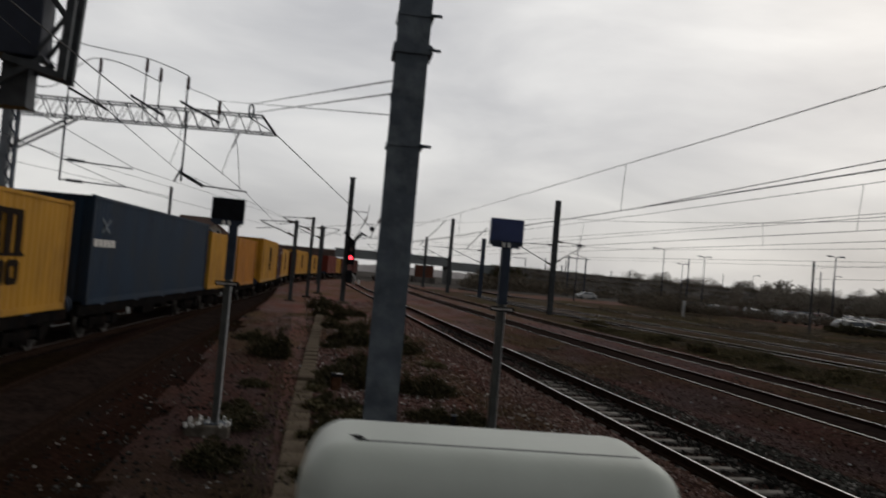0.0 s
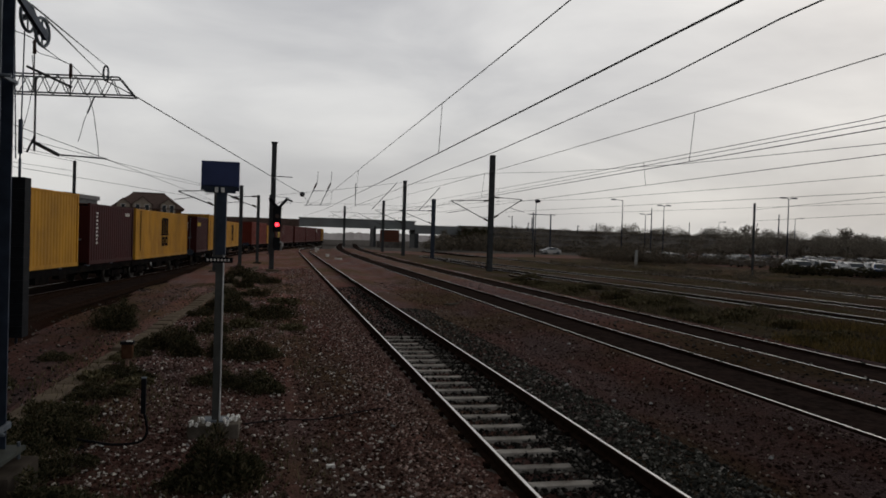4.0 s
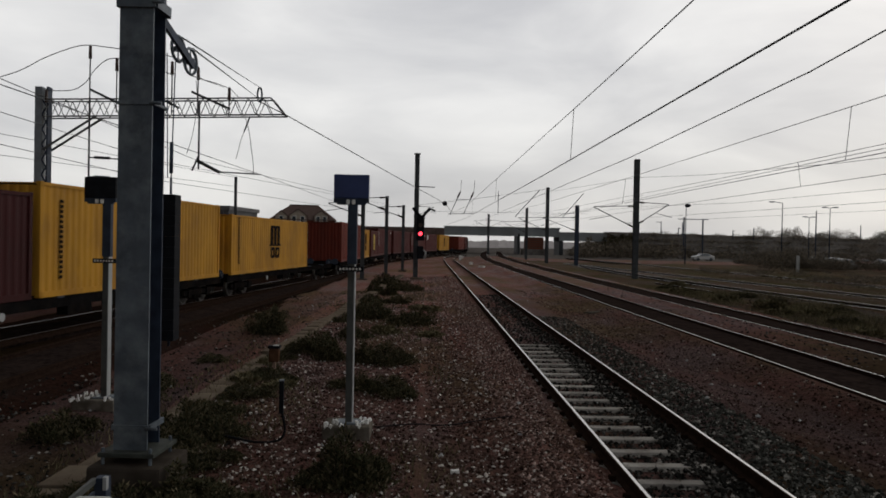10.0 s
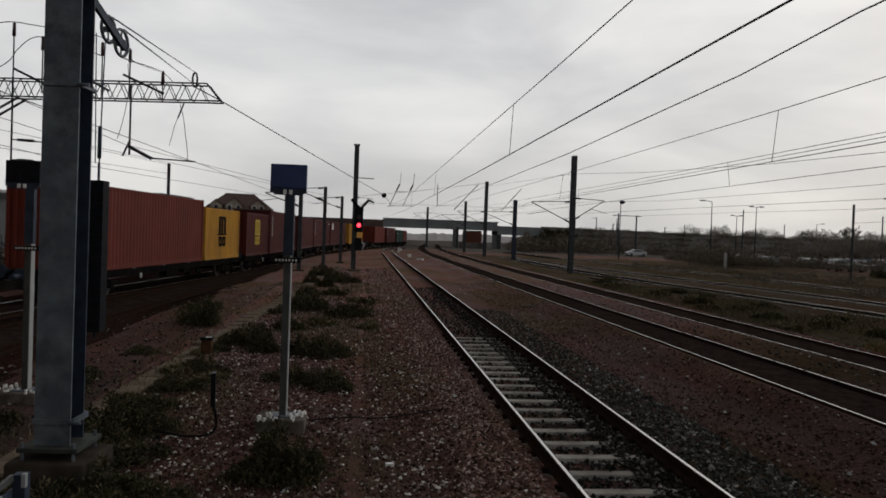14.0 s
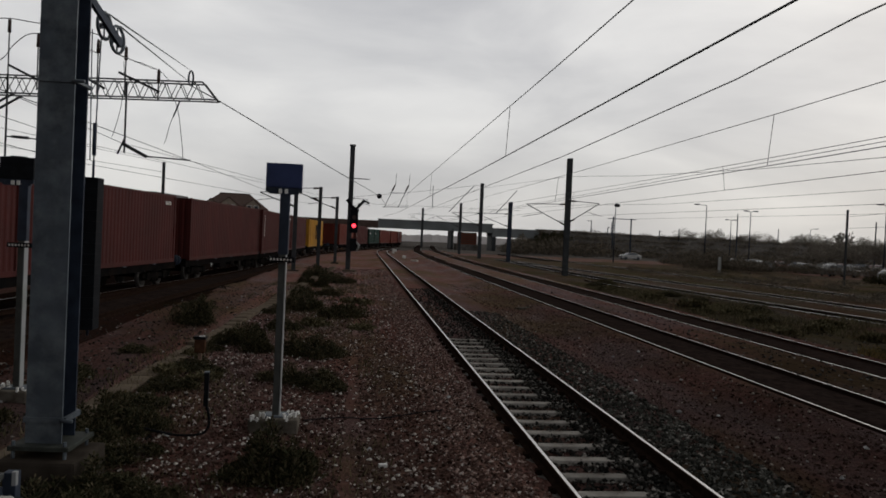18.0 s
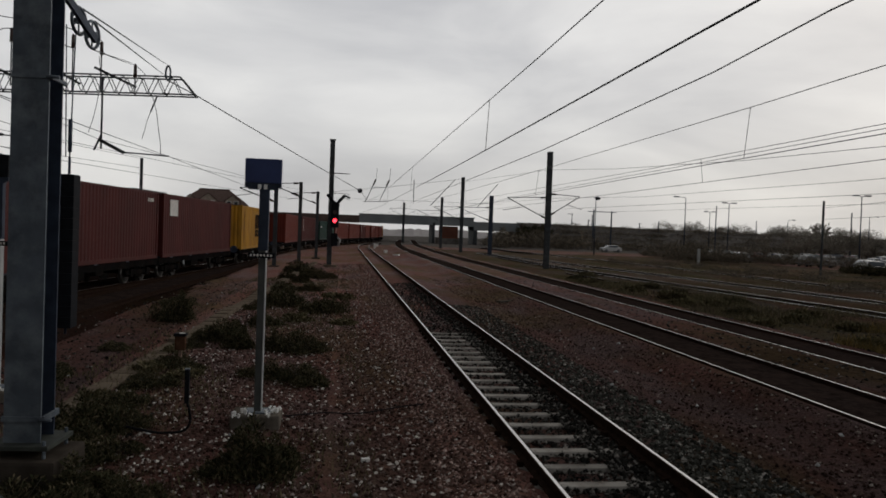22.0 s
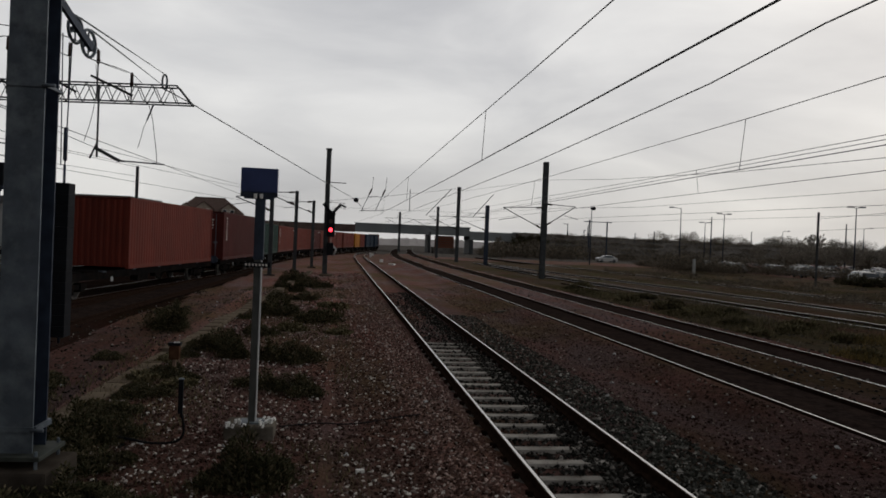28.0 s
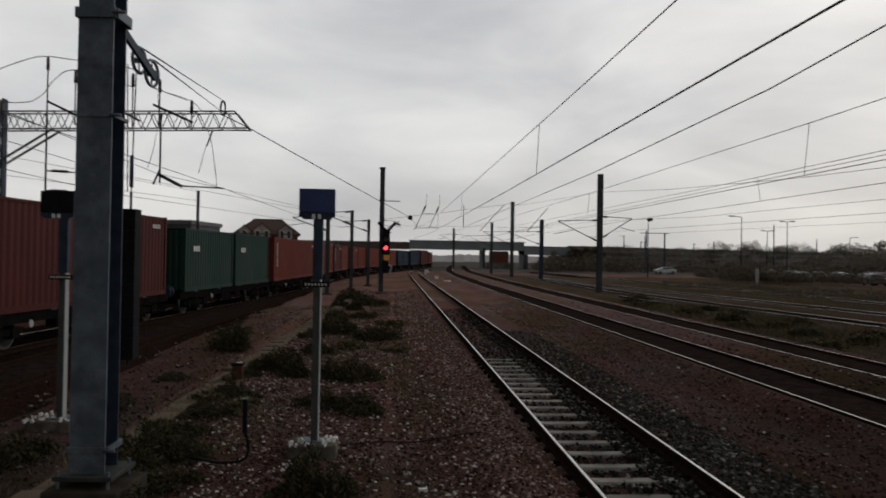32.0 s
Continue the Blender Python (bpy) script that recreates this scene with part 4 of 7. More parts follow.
# ---- near overhead-line mast with tension weights ----
def near_mast():
    t = thing("overhead_line_mast", "tall grey galvanised steel mast on a concrete base", "mast", "overhead line masts")
    X, Y = -3.11, 8.0
    R = Matrix.Translation((X, Y, 0)) @ Matrix.Rotation(radians(-3), 4, "Z")
    prof = [(-0.175, -0.15), (0.175, -0.15), (0.175, -0.125), (0.012, -0.125), (0.012, 0.175), (0.165, 0.175), (0.165, 0.2), (-0.165, 0.2), (-0.165, 0.175), (-0.012, 0.175), (-0.012, -0.125), (-0.175, -0.125)]
    bm = bmesh.new()
    lo, hi = ([bm.verts.new(R @ Vector((x, y, z))) for x, y in prof] for z in (0.325, 8.9))
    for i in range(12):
        # Faces behind the front flange are coloured darker, for shade in the recess.
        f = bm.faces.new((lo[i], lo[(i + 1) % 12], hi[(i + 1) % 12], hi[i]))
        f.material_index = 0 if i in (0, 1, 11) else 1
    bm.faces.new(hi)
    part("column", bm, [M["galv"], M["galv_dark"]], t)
    for z, w, h in ((0.56, 0.19, 0.05), (3.9, 0.185, 0.03), (4.93, 0.2, 0.1), (5.3, 0.185, 0.03), (6.6, 0.185, 0.03)):
        bm = bmesh.new()
        for x0, x1, y0, y1 in ((-w, w, -w + 0.02, -0.15), (-w, w, 0.2, w + 0.05), (-w, -0.175, -0.15, 0.2), (0.175, w + 0.02, -0.15, 0.2)):
            box(bm, x0, x1, y0, y1, z - h / 2, z + h / 2, R)
        rod(bm, R @ Vector((w - 0.02, -0.18, z)), R @ Vector((w + 0.1, -0.18, z)), 0.018)
        part("collar", bm, M["galv"], t)
    bm = bmesh.new()
    box(bm, -0.28, 0.3, -0.28, 0.34, 0.28, 0.325, R, bevel=0.006)
    part("base_plate", bm, M["plate"], t, "dark weathered base plate")
    for sx in (-0.24, 0.25):
        for sy in (-0.24, 0.28):
            bm = bmesh.new()
            rod(bm, R @ Vector((sx, sy, 0.17)), R @ Vector((sx, sy, 0.37)), 0.018, n=6)
            part("bolt", bm, M["galv"], t, "dull grey holding-down bolt")
    bm = bmesh.new()
    box(bm, -0.36, 0.4, -0.36, 0.42, -0.5, 0.2, R, bevel=0.035)
    part("plinth", bm, M["concrete"], t, "weathered concrete plinth")
    # tension weights and pulleys behind the column
    w = thing("tension_weight", "stack of black iron tension weights on a rod", "weight stack")
    wx, wy = -2.995, 8.6
    for k in range(14):
        bm = bmesh.new()
        box(bm, wx - 0.085, wx + 0.085, wy - 0.1, wy + 0.1, 1.37 + k * 0.117, 1.37 + k * 0.117 + 0.1165, bevel=0.006)
        part("weight", bm, M["black"], w)
    bm = bmesh.new()
    rod(bm, (wx, wy, 1.3), (wx, wy, 3.2), 0.014)
    rod(bm, (wx, wy, 3.2), (-3.1, 9.0, 4.6), 0.007)
    rod(bm, (wx - 0.04, wy, 3.2), (-3.2, 9.0, 4.7), 0.006)
    rod(bm, (wx, wy, 3.25), (wx, wy, 3.6), 0.022)
    part("hanger_rod", bm, M["galv_dark"], w)
    p = thing("tensioner_pulley", "pair of grey spoked tensioner wheels on a mast arm", "pulley")
    bm = bmesh.new()
    bar(bm, (-3.06, 8.2, 4.98), (-2.9, 9.04, 4.56), 0.04, 0.09)
    part("arm", bm, M["galv_dark"], p)
    for cx, cy, cz in ((-3.07, 9.0, 4.75), (-2.935, 9.03, 4.61)):
        c = Vector((cx, cy, cz))
        ax = Vector((0.983, -0.182, 0)).normalized()
        u, v = Vector((0, 0, 1)), ax.cross(Vector((0, 0, 1)))
        bm = bmesh.new()
        ring = [c + (u * math.cos(i * 0.3142) + v * math.sin(i * 0.3142)) * 0.15 for i in range(20)]
        for i in range(20):
            rod(bm, ring[i], ring[(i + 1) % 20], 0.018, n=6)
        for i in range(6):
            rod(bm, c, c + (u * math.cos(i * 1.047) + v * math.sin(i * 1.047)) * 0.13, 0.01, n=5)
        rod(bm, c - ax * 0.05, c + ax * 0.05, 0.035)
        part("pulley_wheel", bm, M["galv"], p)


near_mast()


# ---- boards on poles ----
def sign_board(x, y, label, bx, face="board_blue"):
    t = thing("signal_board", label, "trackside board", "trackside boards")
    bm = bmesh.new()
    box(bm, x - 0.245, x + 0.245, y - 0.05, y + 0.05, 3.12, 3.45, bevel=0.012)
    part("board", bm, M[face], t, "dark navy board seen from behind" if face == "board_blue" else "black board seen from behind")
    bm = bmesh.new()
    box(bm, x - 0.2, x + 0.2, y - 0.03, y + 0.03, 3.03, 3.12)
    box(bm, x - 0.245, x - 0.16, y - 0.04, y + 0.04, 3.06, 3.12)
    box(bm, x + 0.16, x + 0.245, y - 0.04, y + 0.04, 3.06, 3.12)
    part("bracket", bm, M["galv_dark"], t)
    for dx in (-0.045, 0.035):
        bm = bmesh.new()
        box(bm, x + dx - 0.022, x + dx + 0.022, y - 0.07, y - 0.035, 3.035, 3.1, bevel=0.006)
        part("fixing", bm, M["white"], t, "white fixing block")
    zb = -0.12
    bm = bmesh.new()
    box(bm, x + bx - 0.066, x + bx + 0.066, y - 0.03, y + 0.08, 2.2, 3.06, bevel=0.01)
    part("mounting_channel", bm, M["galv_dark"], t)
    bm = bmesh.new()
    box(bm, x + bx - 0.055, x + bx + 0.035, y - 0.02, y + 0.1, zb, 2.25, bevel=0.01)
    part("pole", bm, M["pole_galv"], t)
    # Thin pale strip added as a highlight along the pole's right edge.
    bm = bmesh.new()
    box(bm, x + bx + 0.037, x + bx + 0.05, y - 0.03, y + 0.1, zb, 2.2)
    part("edge_highlight", bm, M["shed"], t, "pale strip put on as the pole's bright edge")
    bm = bmesh.new()
    box(bm, x + bx - 0.19, x + bx + 0.17, y - 0.07, y - 0.05, 2.1, 2.17)
    plate = part("number_plate", bm, M["black"], t, "black plate with illegible white marks")
    for k in range(7):
        bm = bmesh.new()
        box(bm, x + bx - 0.165 + k * 0.045, x + bx - 0.14 + k * 0.045, y - 0.074, y - 0.071, 2.12, 2.15)
        part("mark", bm, M["logo_white"], plate)
    bm = bmesh.new()
    box(bm, x - 0.33, x + 0.33, y - 0.22, y + 0.35, -0.4, -0.03, bevel=0.03)
    part("foundation", bm, M["footing"], t, "weathered concrete foundation block")
    bm = bmesh.new()
    box(bm, x + bx - 0.16, x + bx + 0.16, y - 0.1, y + 0.18, -0.03, -0.01)
    part("foot_plate", bm, M["galv"], t)
    bm = bmesh.new()
    rs = random.Random(int(abs(x) * 100))
    for k in range(34):
        px, py = x + rs.uniform(-0.32, 0.32), y + rs.uniform(-0.28, 0.3)
        if abs(px - x - bx) < 0.08:
            continue
        w = rs.uniform(0.01, 0.03)
        box(bm, -w, w, -w * 0.7, w * 0.7, -0.01, rs.uniform(0.02, 0.075), pose(px, py, -0.03, rs.uniform(-25, 25), rs.uniform(-25, 25), rs.uniform(0, 180)))
    tagged(part("mortar", bm, M["white"], t, "pale crumbling mortar lumps"), kind="stuff")


sign_board(-1.165, 10.62, "dark blue trackside board on a grey steel pole", 0.02)
sign_board(-5.25, 12.05, "black trackside board on a grey pole beside the empty track", 0.1, "black")


# ---- marker posts, cable and litter ----
def small_posts():
    t = thing("marker_post", "short rusty post with a dark box on top", "marker post")
    bm = bmesh.new()
    box(bm, -3.19, -3.13, 15.4, 15.46, -0.3, 0.1)
    part("stake", bm, M["stake"], t, "pale weathered timber stake")
    bm = bmesh.new()
    box(bm, -3.26, -3.06, 15.35, 15.51, 0.04, 0.33, bevel=0.025)
    part("junction_box", bm, M["rust"], t)
    bm = bmesh.new()
    box(bm, -3.28, -3.04, 15.33, 15.53, 0.31, 0.37, bevel=0.012)
    part("cap", bm, M["black"], t)
    bm = bmesh.new()
    box(bm, -3.17, -3.06, 15.335, 15.39, 0.37, 0.382)
    part("lid", bm, M["white"], t, "pale worn lid")
    t = thing("cable_stake", "black post with a looping black cable", "cable post")
    bm = bmesh.new()
    box(bm, -1.948, -1.892, 9.677, 9.733, 0.3, 0.72, bevel=0.008)
    part("stake", bm, M["black"], t)
    bm = bmesh.new()
    box(bm, -1.95, -1.89, 9.675, 9.735, 0.72, 0.735)
    part("cap", bm, M["galv"], t)
    bm = bmesh.new()
    pts = [(-1.92, 9.705, 0.34), (-1.885, 9.71, 0.2), (-1.88, 9.74, 0.06), (-1.95, 9.82, -0.06), (-2.1, 9.95, -0.13), (-2.35, 10.05, -0.16), (-2.6, 10.2, -0.16), (-2.95, 10.35, -0.14), (-3.15, 10.4, -0.17)]
    bend(bm, pts, 0.017)
    part("cable", bm, M["black"], t)
    t = thing("low_barrier", "low dark blue metal barrier with white post caps", "barrier")
    for y, x in ((6.3, -2.74), (5.75, -2.68), (5.2, -2.62)):
        bm = bmesh.new()
        box(bm, x - 0.05, x + 0.05, y - 0.05, y + 0.05, -0.3, 0.54, bevel=0.008)
        post = part("post", bm, M["galv_dark"], t)
        bm = bmesh.new()
        box(bm, x + 0.02, x + 0.055, y - 0.055, y - 0.01, 0.44, 0.55, bevel=0.006)
        part("cap", bm, M["shed"], post, "white reflective corner")
    bm = bmesh.new()
    bar(bm, (-2.79, 6.25, 0.52), (-2.67, 5.15, 0.56), 0.03, 0.05)
    part("top_rail", bm, M["pole_galv"], t)
    bm = bmesh.new()
    bar(bm, (-2.77, 6.2, 0.2), (-2.66, 5.2, 0.2), 0.02, 0.5)
    part("panel", bm, M["galv_dark"], t)
    t = thing("ground_cable", "black cable lying across ballast", "cable")
    bm = bmesh.new()
    pts = [(-0.8 + 0.3 * k, 11.0 + 0.03 * math.sin(k * 1.3) + 0.1 * k) for k in range(8)]
    bend(bm, [(x, y, ground_height(x, y) + 0.03) for x, y in pts], 0.01)
    part("cable", bm, M["black"], t)
    t = thing("broken_board", "weathered broken board lying on ballast", "debris")
    bm = bmesh.new()
    bar(bm, (6.2, 29.7, -0.14), (7.4, 30.4, -0.12), 0.25, 0.05)
    part("plank", bm, M["bark"], t)


small_posts()
for _x, _y, _w, _h, _r in ((5.9, 131, 0.45, 0.4, 0), (5.3, 93.5, 0.4, 0.35, 20), (5.95, 84.2, 0.7, 0.16, -30), (5.0, 118, 0.3, 0.7, 0), (0.29, 9.06, 0.1, 0.05, 10)):
    _t = thing("track_box" if _w > 0.2 else "paper_scrap", "pale grey metal box beside the rails" if _w > 0.2 else "crumpled white paper scrap on ballast", "trackside box" if _w > 0.2 else "litter")
    _t.matrix_world = pose(_x, _y, ground_height(_x, _y), 0, 0, _r)
    _bm = bmesh.new()
    box(_bm, -_w / 2, _w / 2, -_w * 0.3, _w * 0.3, -0.1 * _w, _h * 0.85, bevel=0.1 * min(_w, _h))
    part("body", _bm, M["white"], _t)
    if _w > 0.2:
        _bm = bmesh.new()
        box(_bm, -_w * 0.54, _w * 0.54, -_w * 0.34, _w * 0.34, _h * 0.85, _h, bevel=0.05 * _h)
        part("lid", _bm, M["white"], _t)
_t = thing("loose_rail", "dull steel rail lying among weeds beside sidings", "rail")
_bm = bmesh.new()
sweep(_bm, [(16.0, 53.0, -0.02), (16.2, 46.0, -0.02), (16.3, 43.0, -0.02)], RAIL, RAIL_MATS_WIDE)
part("bar", _bm, [M["rail_worn"], M["rail_side"]], _t)
_t = thing("white_post", "white painted concrete marker post beside sidings", "marker post")
_bm = bmesh.new()
box(_bm, 41.75, 42.05, 84.9, 85.1, -0.4, 1.75, bevel=0.03)
part("post", _bm, M["shed"], _t)


# ---- cantilever gantry over the left tracks ----
def truss(t, a, b, w, h, bays, mat_, cr=0.028, br=0.016):
    a, b = Vector(a), Vector(b)
    d = b - a
    side = Vector((0, 1, 0)) * w / 2
    corners = [(-side, 0), (side, 0), (-side, h), (side, h)]
    for s, z in corners:
        bm = bmesh.new()
        rod(bm, a + s + Vector((0, 0, z)), b + s + Vector((0, 0, z * 0.98)), cr, n=6)
        part("chord", bm, mat_, t)
    for s in (-side, side):
        bm = bmesh.new()
        for k in range(bays):
            p, q, m_ = a + d * (k / bays), a + d * ((k + 1) / bays), a + d * ((k + 0.5) / bays)
            rod(bm, p + s, m_ + s + Vector((0, 0, h)), br, n=5)
            rod(bm, m_ + s + Vector((0, 0, h)), q + s, br, n=5)
        part("lattice", bm, mat_, t)


def gantry():
    t = thing("cantilever_gantry", "grey steel lattice cantilever gantry with hanging wire supports", "gantry")
    Y = 28.0
    truss(t, (-14.1, Y, 6.8), (-5.9, Y, 7.05), 0.5, 0.62, 15, M["truss"])
    bm = bmesh.new()
    for s in (-0.25, 0.25):
        rod(bm, (-5.9, Y + s, 7.66), (-5.4, Y + s, 7.06), 0.03, n=6)
        rod(bm, (-5.9, Y + s, 7.05), (-5.4, Y + s, 7.06), 0.03, n=6)
    rod(bm, (-5.4, Y - 0.27, 7.06), (-5.4, Y + 0.27, 7.06), 0.03, n=6)
    part("nose", bm, M["truss"], t)
    for s in (-0.28, 0.28):
        bm = bmesh.new()
        rod(bm, (-14.1, Y + s, 5.6), (-12.2, Y + s, 6.85), 0.045, n=6)
        part("knee_brace", bm, M["truss"], t)
    bm = bmesh.new()
    box(bm, -14.46, -14.2, Y - 0.16, Y + 0.16, -0.4, 7.9, bevel=0.01)
    part("post_channel", bm, M["galv_pale"], t, "pale galvanised channel")
    bm = bmesh.new()
    box(bm, -14.04, -13.98, Y - 0.16, Y + 0.16, -0.4, 7.9, bevel=0.008)
    part("post_channel", bm, M["galv_dark"], t)
    for k in range(13):
        z = 0.3 + k * 0.55
        for a, b in ((0.0, 0.27), (0.27, 0.55)):
            bm = bmesh.new()
            x0, x1 = (-14.2, -14.04) if a == 0 else (-14.04, -14.2)
            bar(bm, (x0, Y - 0.14, z + a), (x1, Y - 0.14, z + b), 0.025, 0.05)
            part("lacing_bar", bm, M["galv_dark"], t)
    for x, ztop in ((-13.97, 7.75), (-12.42, 9.38), (-11.46, 8.95), (-9.95, 9.15), (-9.47, 8.88), (-8.53, 8.7), (-7.4, 7.99)):
        bm = bmesh.new()
        rod(bm, (x, Y - 0.3, 7.0), (x, Y - 0.3, ztop + 0.02), 0.024, n=6)
        up = part("riser", bm, M["truss"], t)
        bm = bmesh.new()
        rod(bm, (x, Y - 0.3, ztop - 0.46), (x, Y - 0.3, ztop - 0.02), 0.06, 0.052, 10)
        part("insulator", bm, M["insul"], up)
    for x, zb in ((-12.42, 4.62), (-8.47, 5.0)):
        bm = bmesh.new()
        rod(bm, (x, Y - 0.3, zb), (x, Y - 0.3, 7.5), 0.035, n=8)
        part("drop_tube", bm, M["darkmast"], t)
    for x0, z0, x1, z1 in ((-12.42, 5.35, -10.1, 5.25), (-12.42, 4.65, -10.2, 4.6)):
        bm = bmesh.new()
        rod(bm, (x0, Y - 0.3, z0), (x1, Y - 0.3, z1), 0.022, n=6)
        rod(bm, (x0 + 0.2, Y - 0.3, z0), (x0 + 0.75, Y - 0.3, z0 - 0.02), 0.05, n=8)
        part("registration_arm", bm, M["darkmast"], t)
    bm = bmesh.new()
    rod(bm, (-8.47, Y - 0.3, 5.5), (-8.7, Y - 0.3, 4.95), 0.035)
    rod(bm, (-8.5, Y - 0.3, 5.3), (-7.7, Y - 0.3, 4.9), 0.06)
    rod(bm, (-7.7, Y - 0.3, 4.92), (-6.2, Y - 0.3, 4.86), 0.025)
    part("registration_arm", bm, M["darkmast"], t)
    for x0, x1 in ((-12.4, -11.1), (-8.75, -7.35), (-10.4, -9.2)):
        bm = bmesh.new()
        bar(bm, (x0, Y - 0.32, 7.8), (x1, Y - 0.32, 7.2), 0.05, 0.08)
        part("stay", bm, M["darkmast"], t)
    bm = bmesh.new()
    c = Vector((-6.3, Y - 0.3, 7.75))
    for i in range(16):
        a0, a1 = i * 0.3927, (i + 1) * 0.3927
        rod(bm, c + Vector((math.cos(a0) * 0.08, 0.0, math.sin(a0) * 0.26)), c + Vector((math.cos(a1) * 0.08, 0, math.sin(a1) * 0.26)), 0.035, n=5)
    part("guide_wheel", bm, M["galv"], t)
    for pts, r in ((((-6.64, 6.95), (-6.85, 6.37)), 0.03), (((-6.85, 6.37), (-6.95, 6.1), (-7.03, 5.74), (-7.12, 5.4)), 0.012), (((-6.81, 6.95), (-6.66, 6.4), (-6.58, 5.85), (-6.5, 5.3), (-6.47, 4.87)), 0.013), (((-8.6, 8.2), (-8.55, 7.4), (-8.62, 6.74), (-8.74, 6.1), (-8.9, 5.55)), 0.012)):
        bm = bmesh.new()
        bend(bm, [(x, Y - 0.3, z) for x, z in pts], r)
        part("dropper", bm, M["wire"], t)


gantry()


def signal_cage():
    t = thing("signal_gantry", "dark signal box in a steel cage hung from a gantry", "signal gantry")
    Y = 13.0
    bm = bmesh.new()
    box(bm, -9.7, -8.4, Y - 0.3, Y + 0.3, 5.42, 7.0, bevel=0.03)
    part("signal_housing", bm, M["navy"], t)
    for y in (Y - 0.33, Y + 0.12):
        for a, b, w in (((-8.04, 5.1), (-7.9, 8.0), 0.12), ((-8.9, 5.35), (-8.04, 5.15), 0.1), ((-8.4, 5.5), (-7.98, 6.2), 0.06), ((-8.4, 6.5), (-7.98, 6.0), 0.06), ((-8.4, 6.6), (-7.95, 7.2), 0.06), ((-9.3, 4.7), (-8.3, 5.4), 0.09)):
            bm = bmesh.new()
            bar(bm, (a[0], y, a[1]), (b[0], y, b[1]), w, w)
            part("cage_bar", bm, M["darkmast"], t)
    bm = bmesh.new()
    box(bm, -8.95, -8.55, Y - 0.2, Y + 0.2, 4.62, 5.4)
    part("hanger_box", bm, M["darkmast"], t)
    bm = bmesh.new()
    box(bm, -9.6, -8.96, Y - 0.25, Y + 0.25, 4.62, 4.85)
    part("lower_beam", bm, M["darkmast"], t)
    truss(t, (-17, Y, 7.6), (-7.6, Y, 7.6), 0.6, 0.7, 14, M["darkmast"])
    bm = bmesh.new()
    box(bm, -17.3, -16.9, Y - 0.2, Y + 0.2, -0.4, 8.3)
    part("post", bm, M["galv"], t)


signal_cage()


# ---- plain masts with cantilever arms ----
def ole_mast(x, y, top, arms=(), label="dark steel overhead line mast with cantilever arms", r=0.12, mat_=None, base=-0.3):
    """arms: (reach, upper z, lower z); a negative reach points to the left."""
    t = thing("overhead_line_mast", label, "mast", "overhead line masts")
    bm = bmesh.new()
    prof = [(-r, -r), (r, -r), (r, 0.03 - r), (0.02, 0.03 - r), (0.02, r - 0.03), (r, r - 0.03), (r, r), (-r, r), (-r, r - 0.03), (-0.02, r - 0.03), (-0.02, 0.03 - r), (-r, 0.03 - r)]
    lo, hi = ([bm.verts.new((x + a, y + b, z)) for a, b in prof] for z in (base, top))
    for i in range(12):
        bm.faces.new((lo[i], lo[(i + 1) % 12], hi[(i + 1) % 12], hi[i]))
    bm.faces.new(hi)
    part("column", bm, mat_ or M["darkmast"], t)
    bm = bmesh.new()
    box(bm, x - 0.35, x + 0.35, y - 0.35, y + 0.35, -0.5, -0.12, bevel=0.03)
    part("plinth", bm, M["concrete"], t)
    for reach, zu, zl in arms:
        s = 1 if reach > 0 else -1
        bm = bmesh.new()
        rod(bm, (x + s * r, y, zu), (x + reach, y, zu - 0.12), 0.03, n=6)
        rod(bm, (x + s * r, y, zl), (x + reach, y, zu - 0.15), 0.035, n=6)
        rod(bm, (x + reach * 0.62, y, zl + (zu - zl) * 0.5), (x + reach * 1.1, y, zl + (zu - zl) * 0.32), 0.022, n=6)
        arm = part("cantilever_arm", bm, mat_ or M["darkmast"], t)
        bm = bmesh.new()
        rod(bm, (x + s * (r + 0.05), y, zu - 0.01), (x + s * (r + 0.45), y, zu - 0.04), 0.075, n=8)
        part("insulator", bm, M["insul"], arm)
        bm = bmesh.new()
        rod(bm, (x + s * (r + 0.05), y, zl + 0.03), (x + s * (r + 0.4), y, zl + 0.22), 0.075, n=8)
        part("insulator", bm, M["insul"], arm)
    return t


ole_mast(18.4, 19.15, 6.05, ((2.7, 5.5, 4.35),), r=0.085, mat_=M["rust_mast"], label="slim rusty brown steel mast with a cantilever arm")
ole_mast(16.45, 60.0, 9.4, ((2.6, 6.0, 4.3), (-3.4, 5.7, 4.0)), r=0.2)
ole_mast(16.3, 104.0, 10.3, ((-4, 6.2, 4.4),), r=0.22)
ole_mast(17.85, 91.0, 7.25, ((-4, 5.8, 4.2),), r=0.22, mat_=M["galv_dark"])
ole_mast(16.2, 125.0, 8.4, ((-4, 6.2, 4.4),), r=0.2)
ole_mast(14.2, 179.0, 9.3, ((3.4, 7.9, 6.2), (-3.4, 7.9, 6.2)), r=0.25)
for _x, _y, _h in ((-3.4, 60.5, 6.1), (-2.35, 69, 5.8), (-4.6, 52.5, 5.3)):
    ole_mast(_x, _y, _h, ((-2.4, _h - 0.1, _h - 1.1),), r=0.13, label="dark steel mast with a wire bracket beside the train")
ole_mast(-12.0, 47, 6.3, (), r=0.075, label="slim dark steel mast behind the train")
ole_mast(-1.75, 102, 7.5, ((2.4, 7.3, 6.0),), r=0.18, label="dark steel mast with a wire bracket beside the train")
ole_mast(41.4, 61.1, 6.5, (), r=0.07, label="thin dark steel mast among the sidings")
for _x in (34.0, 34.95):
    ole_mast(_x, 21.6, 6.0, ((-3.2, 5.9, 4.4),), r=0.095, label="one of a close pair of dark steel masts")
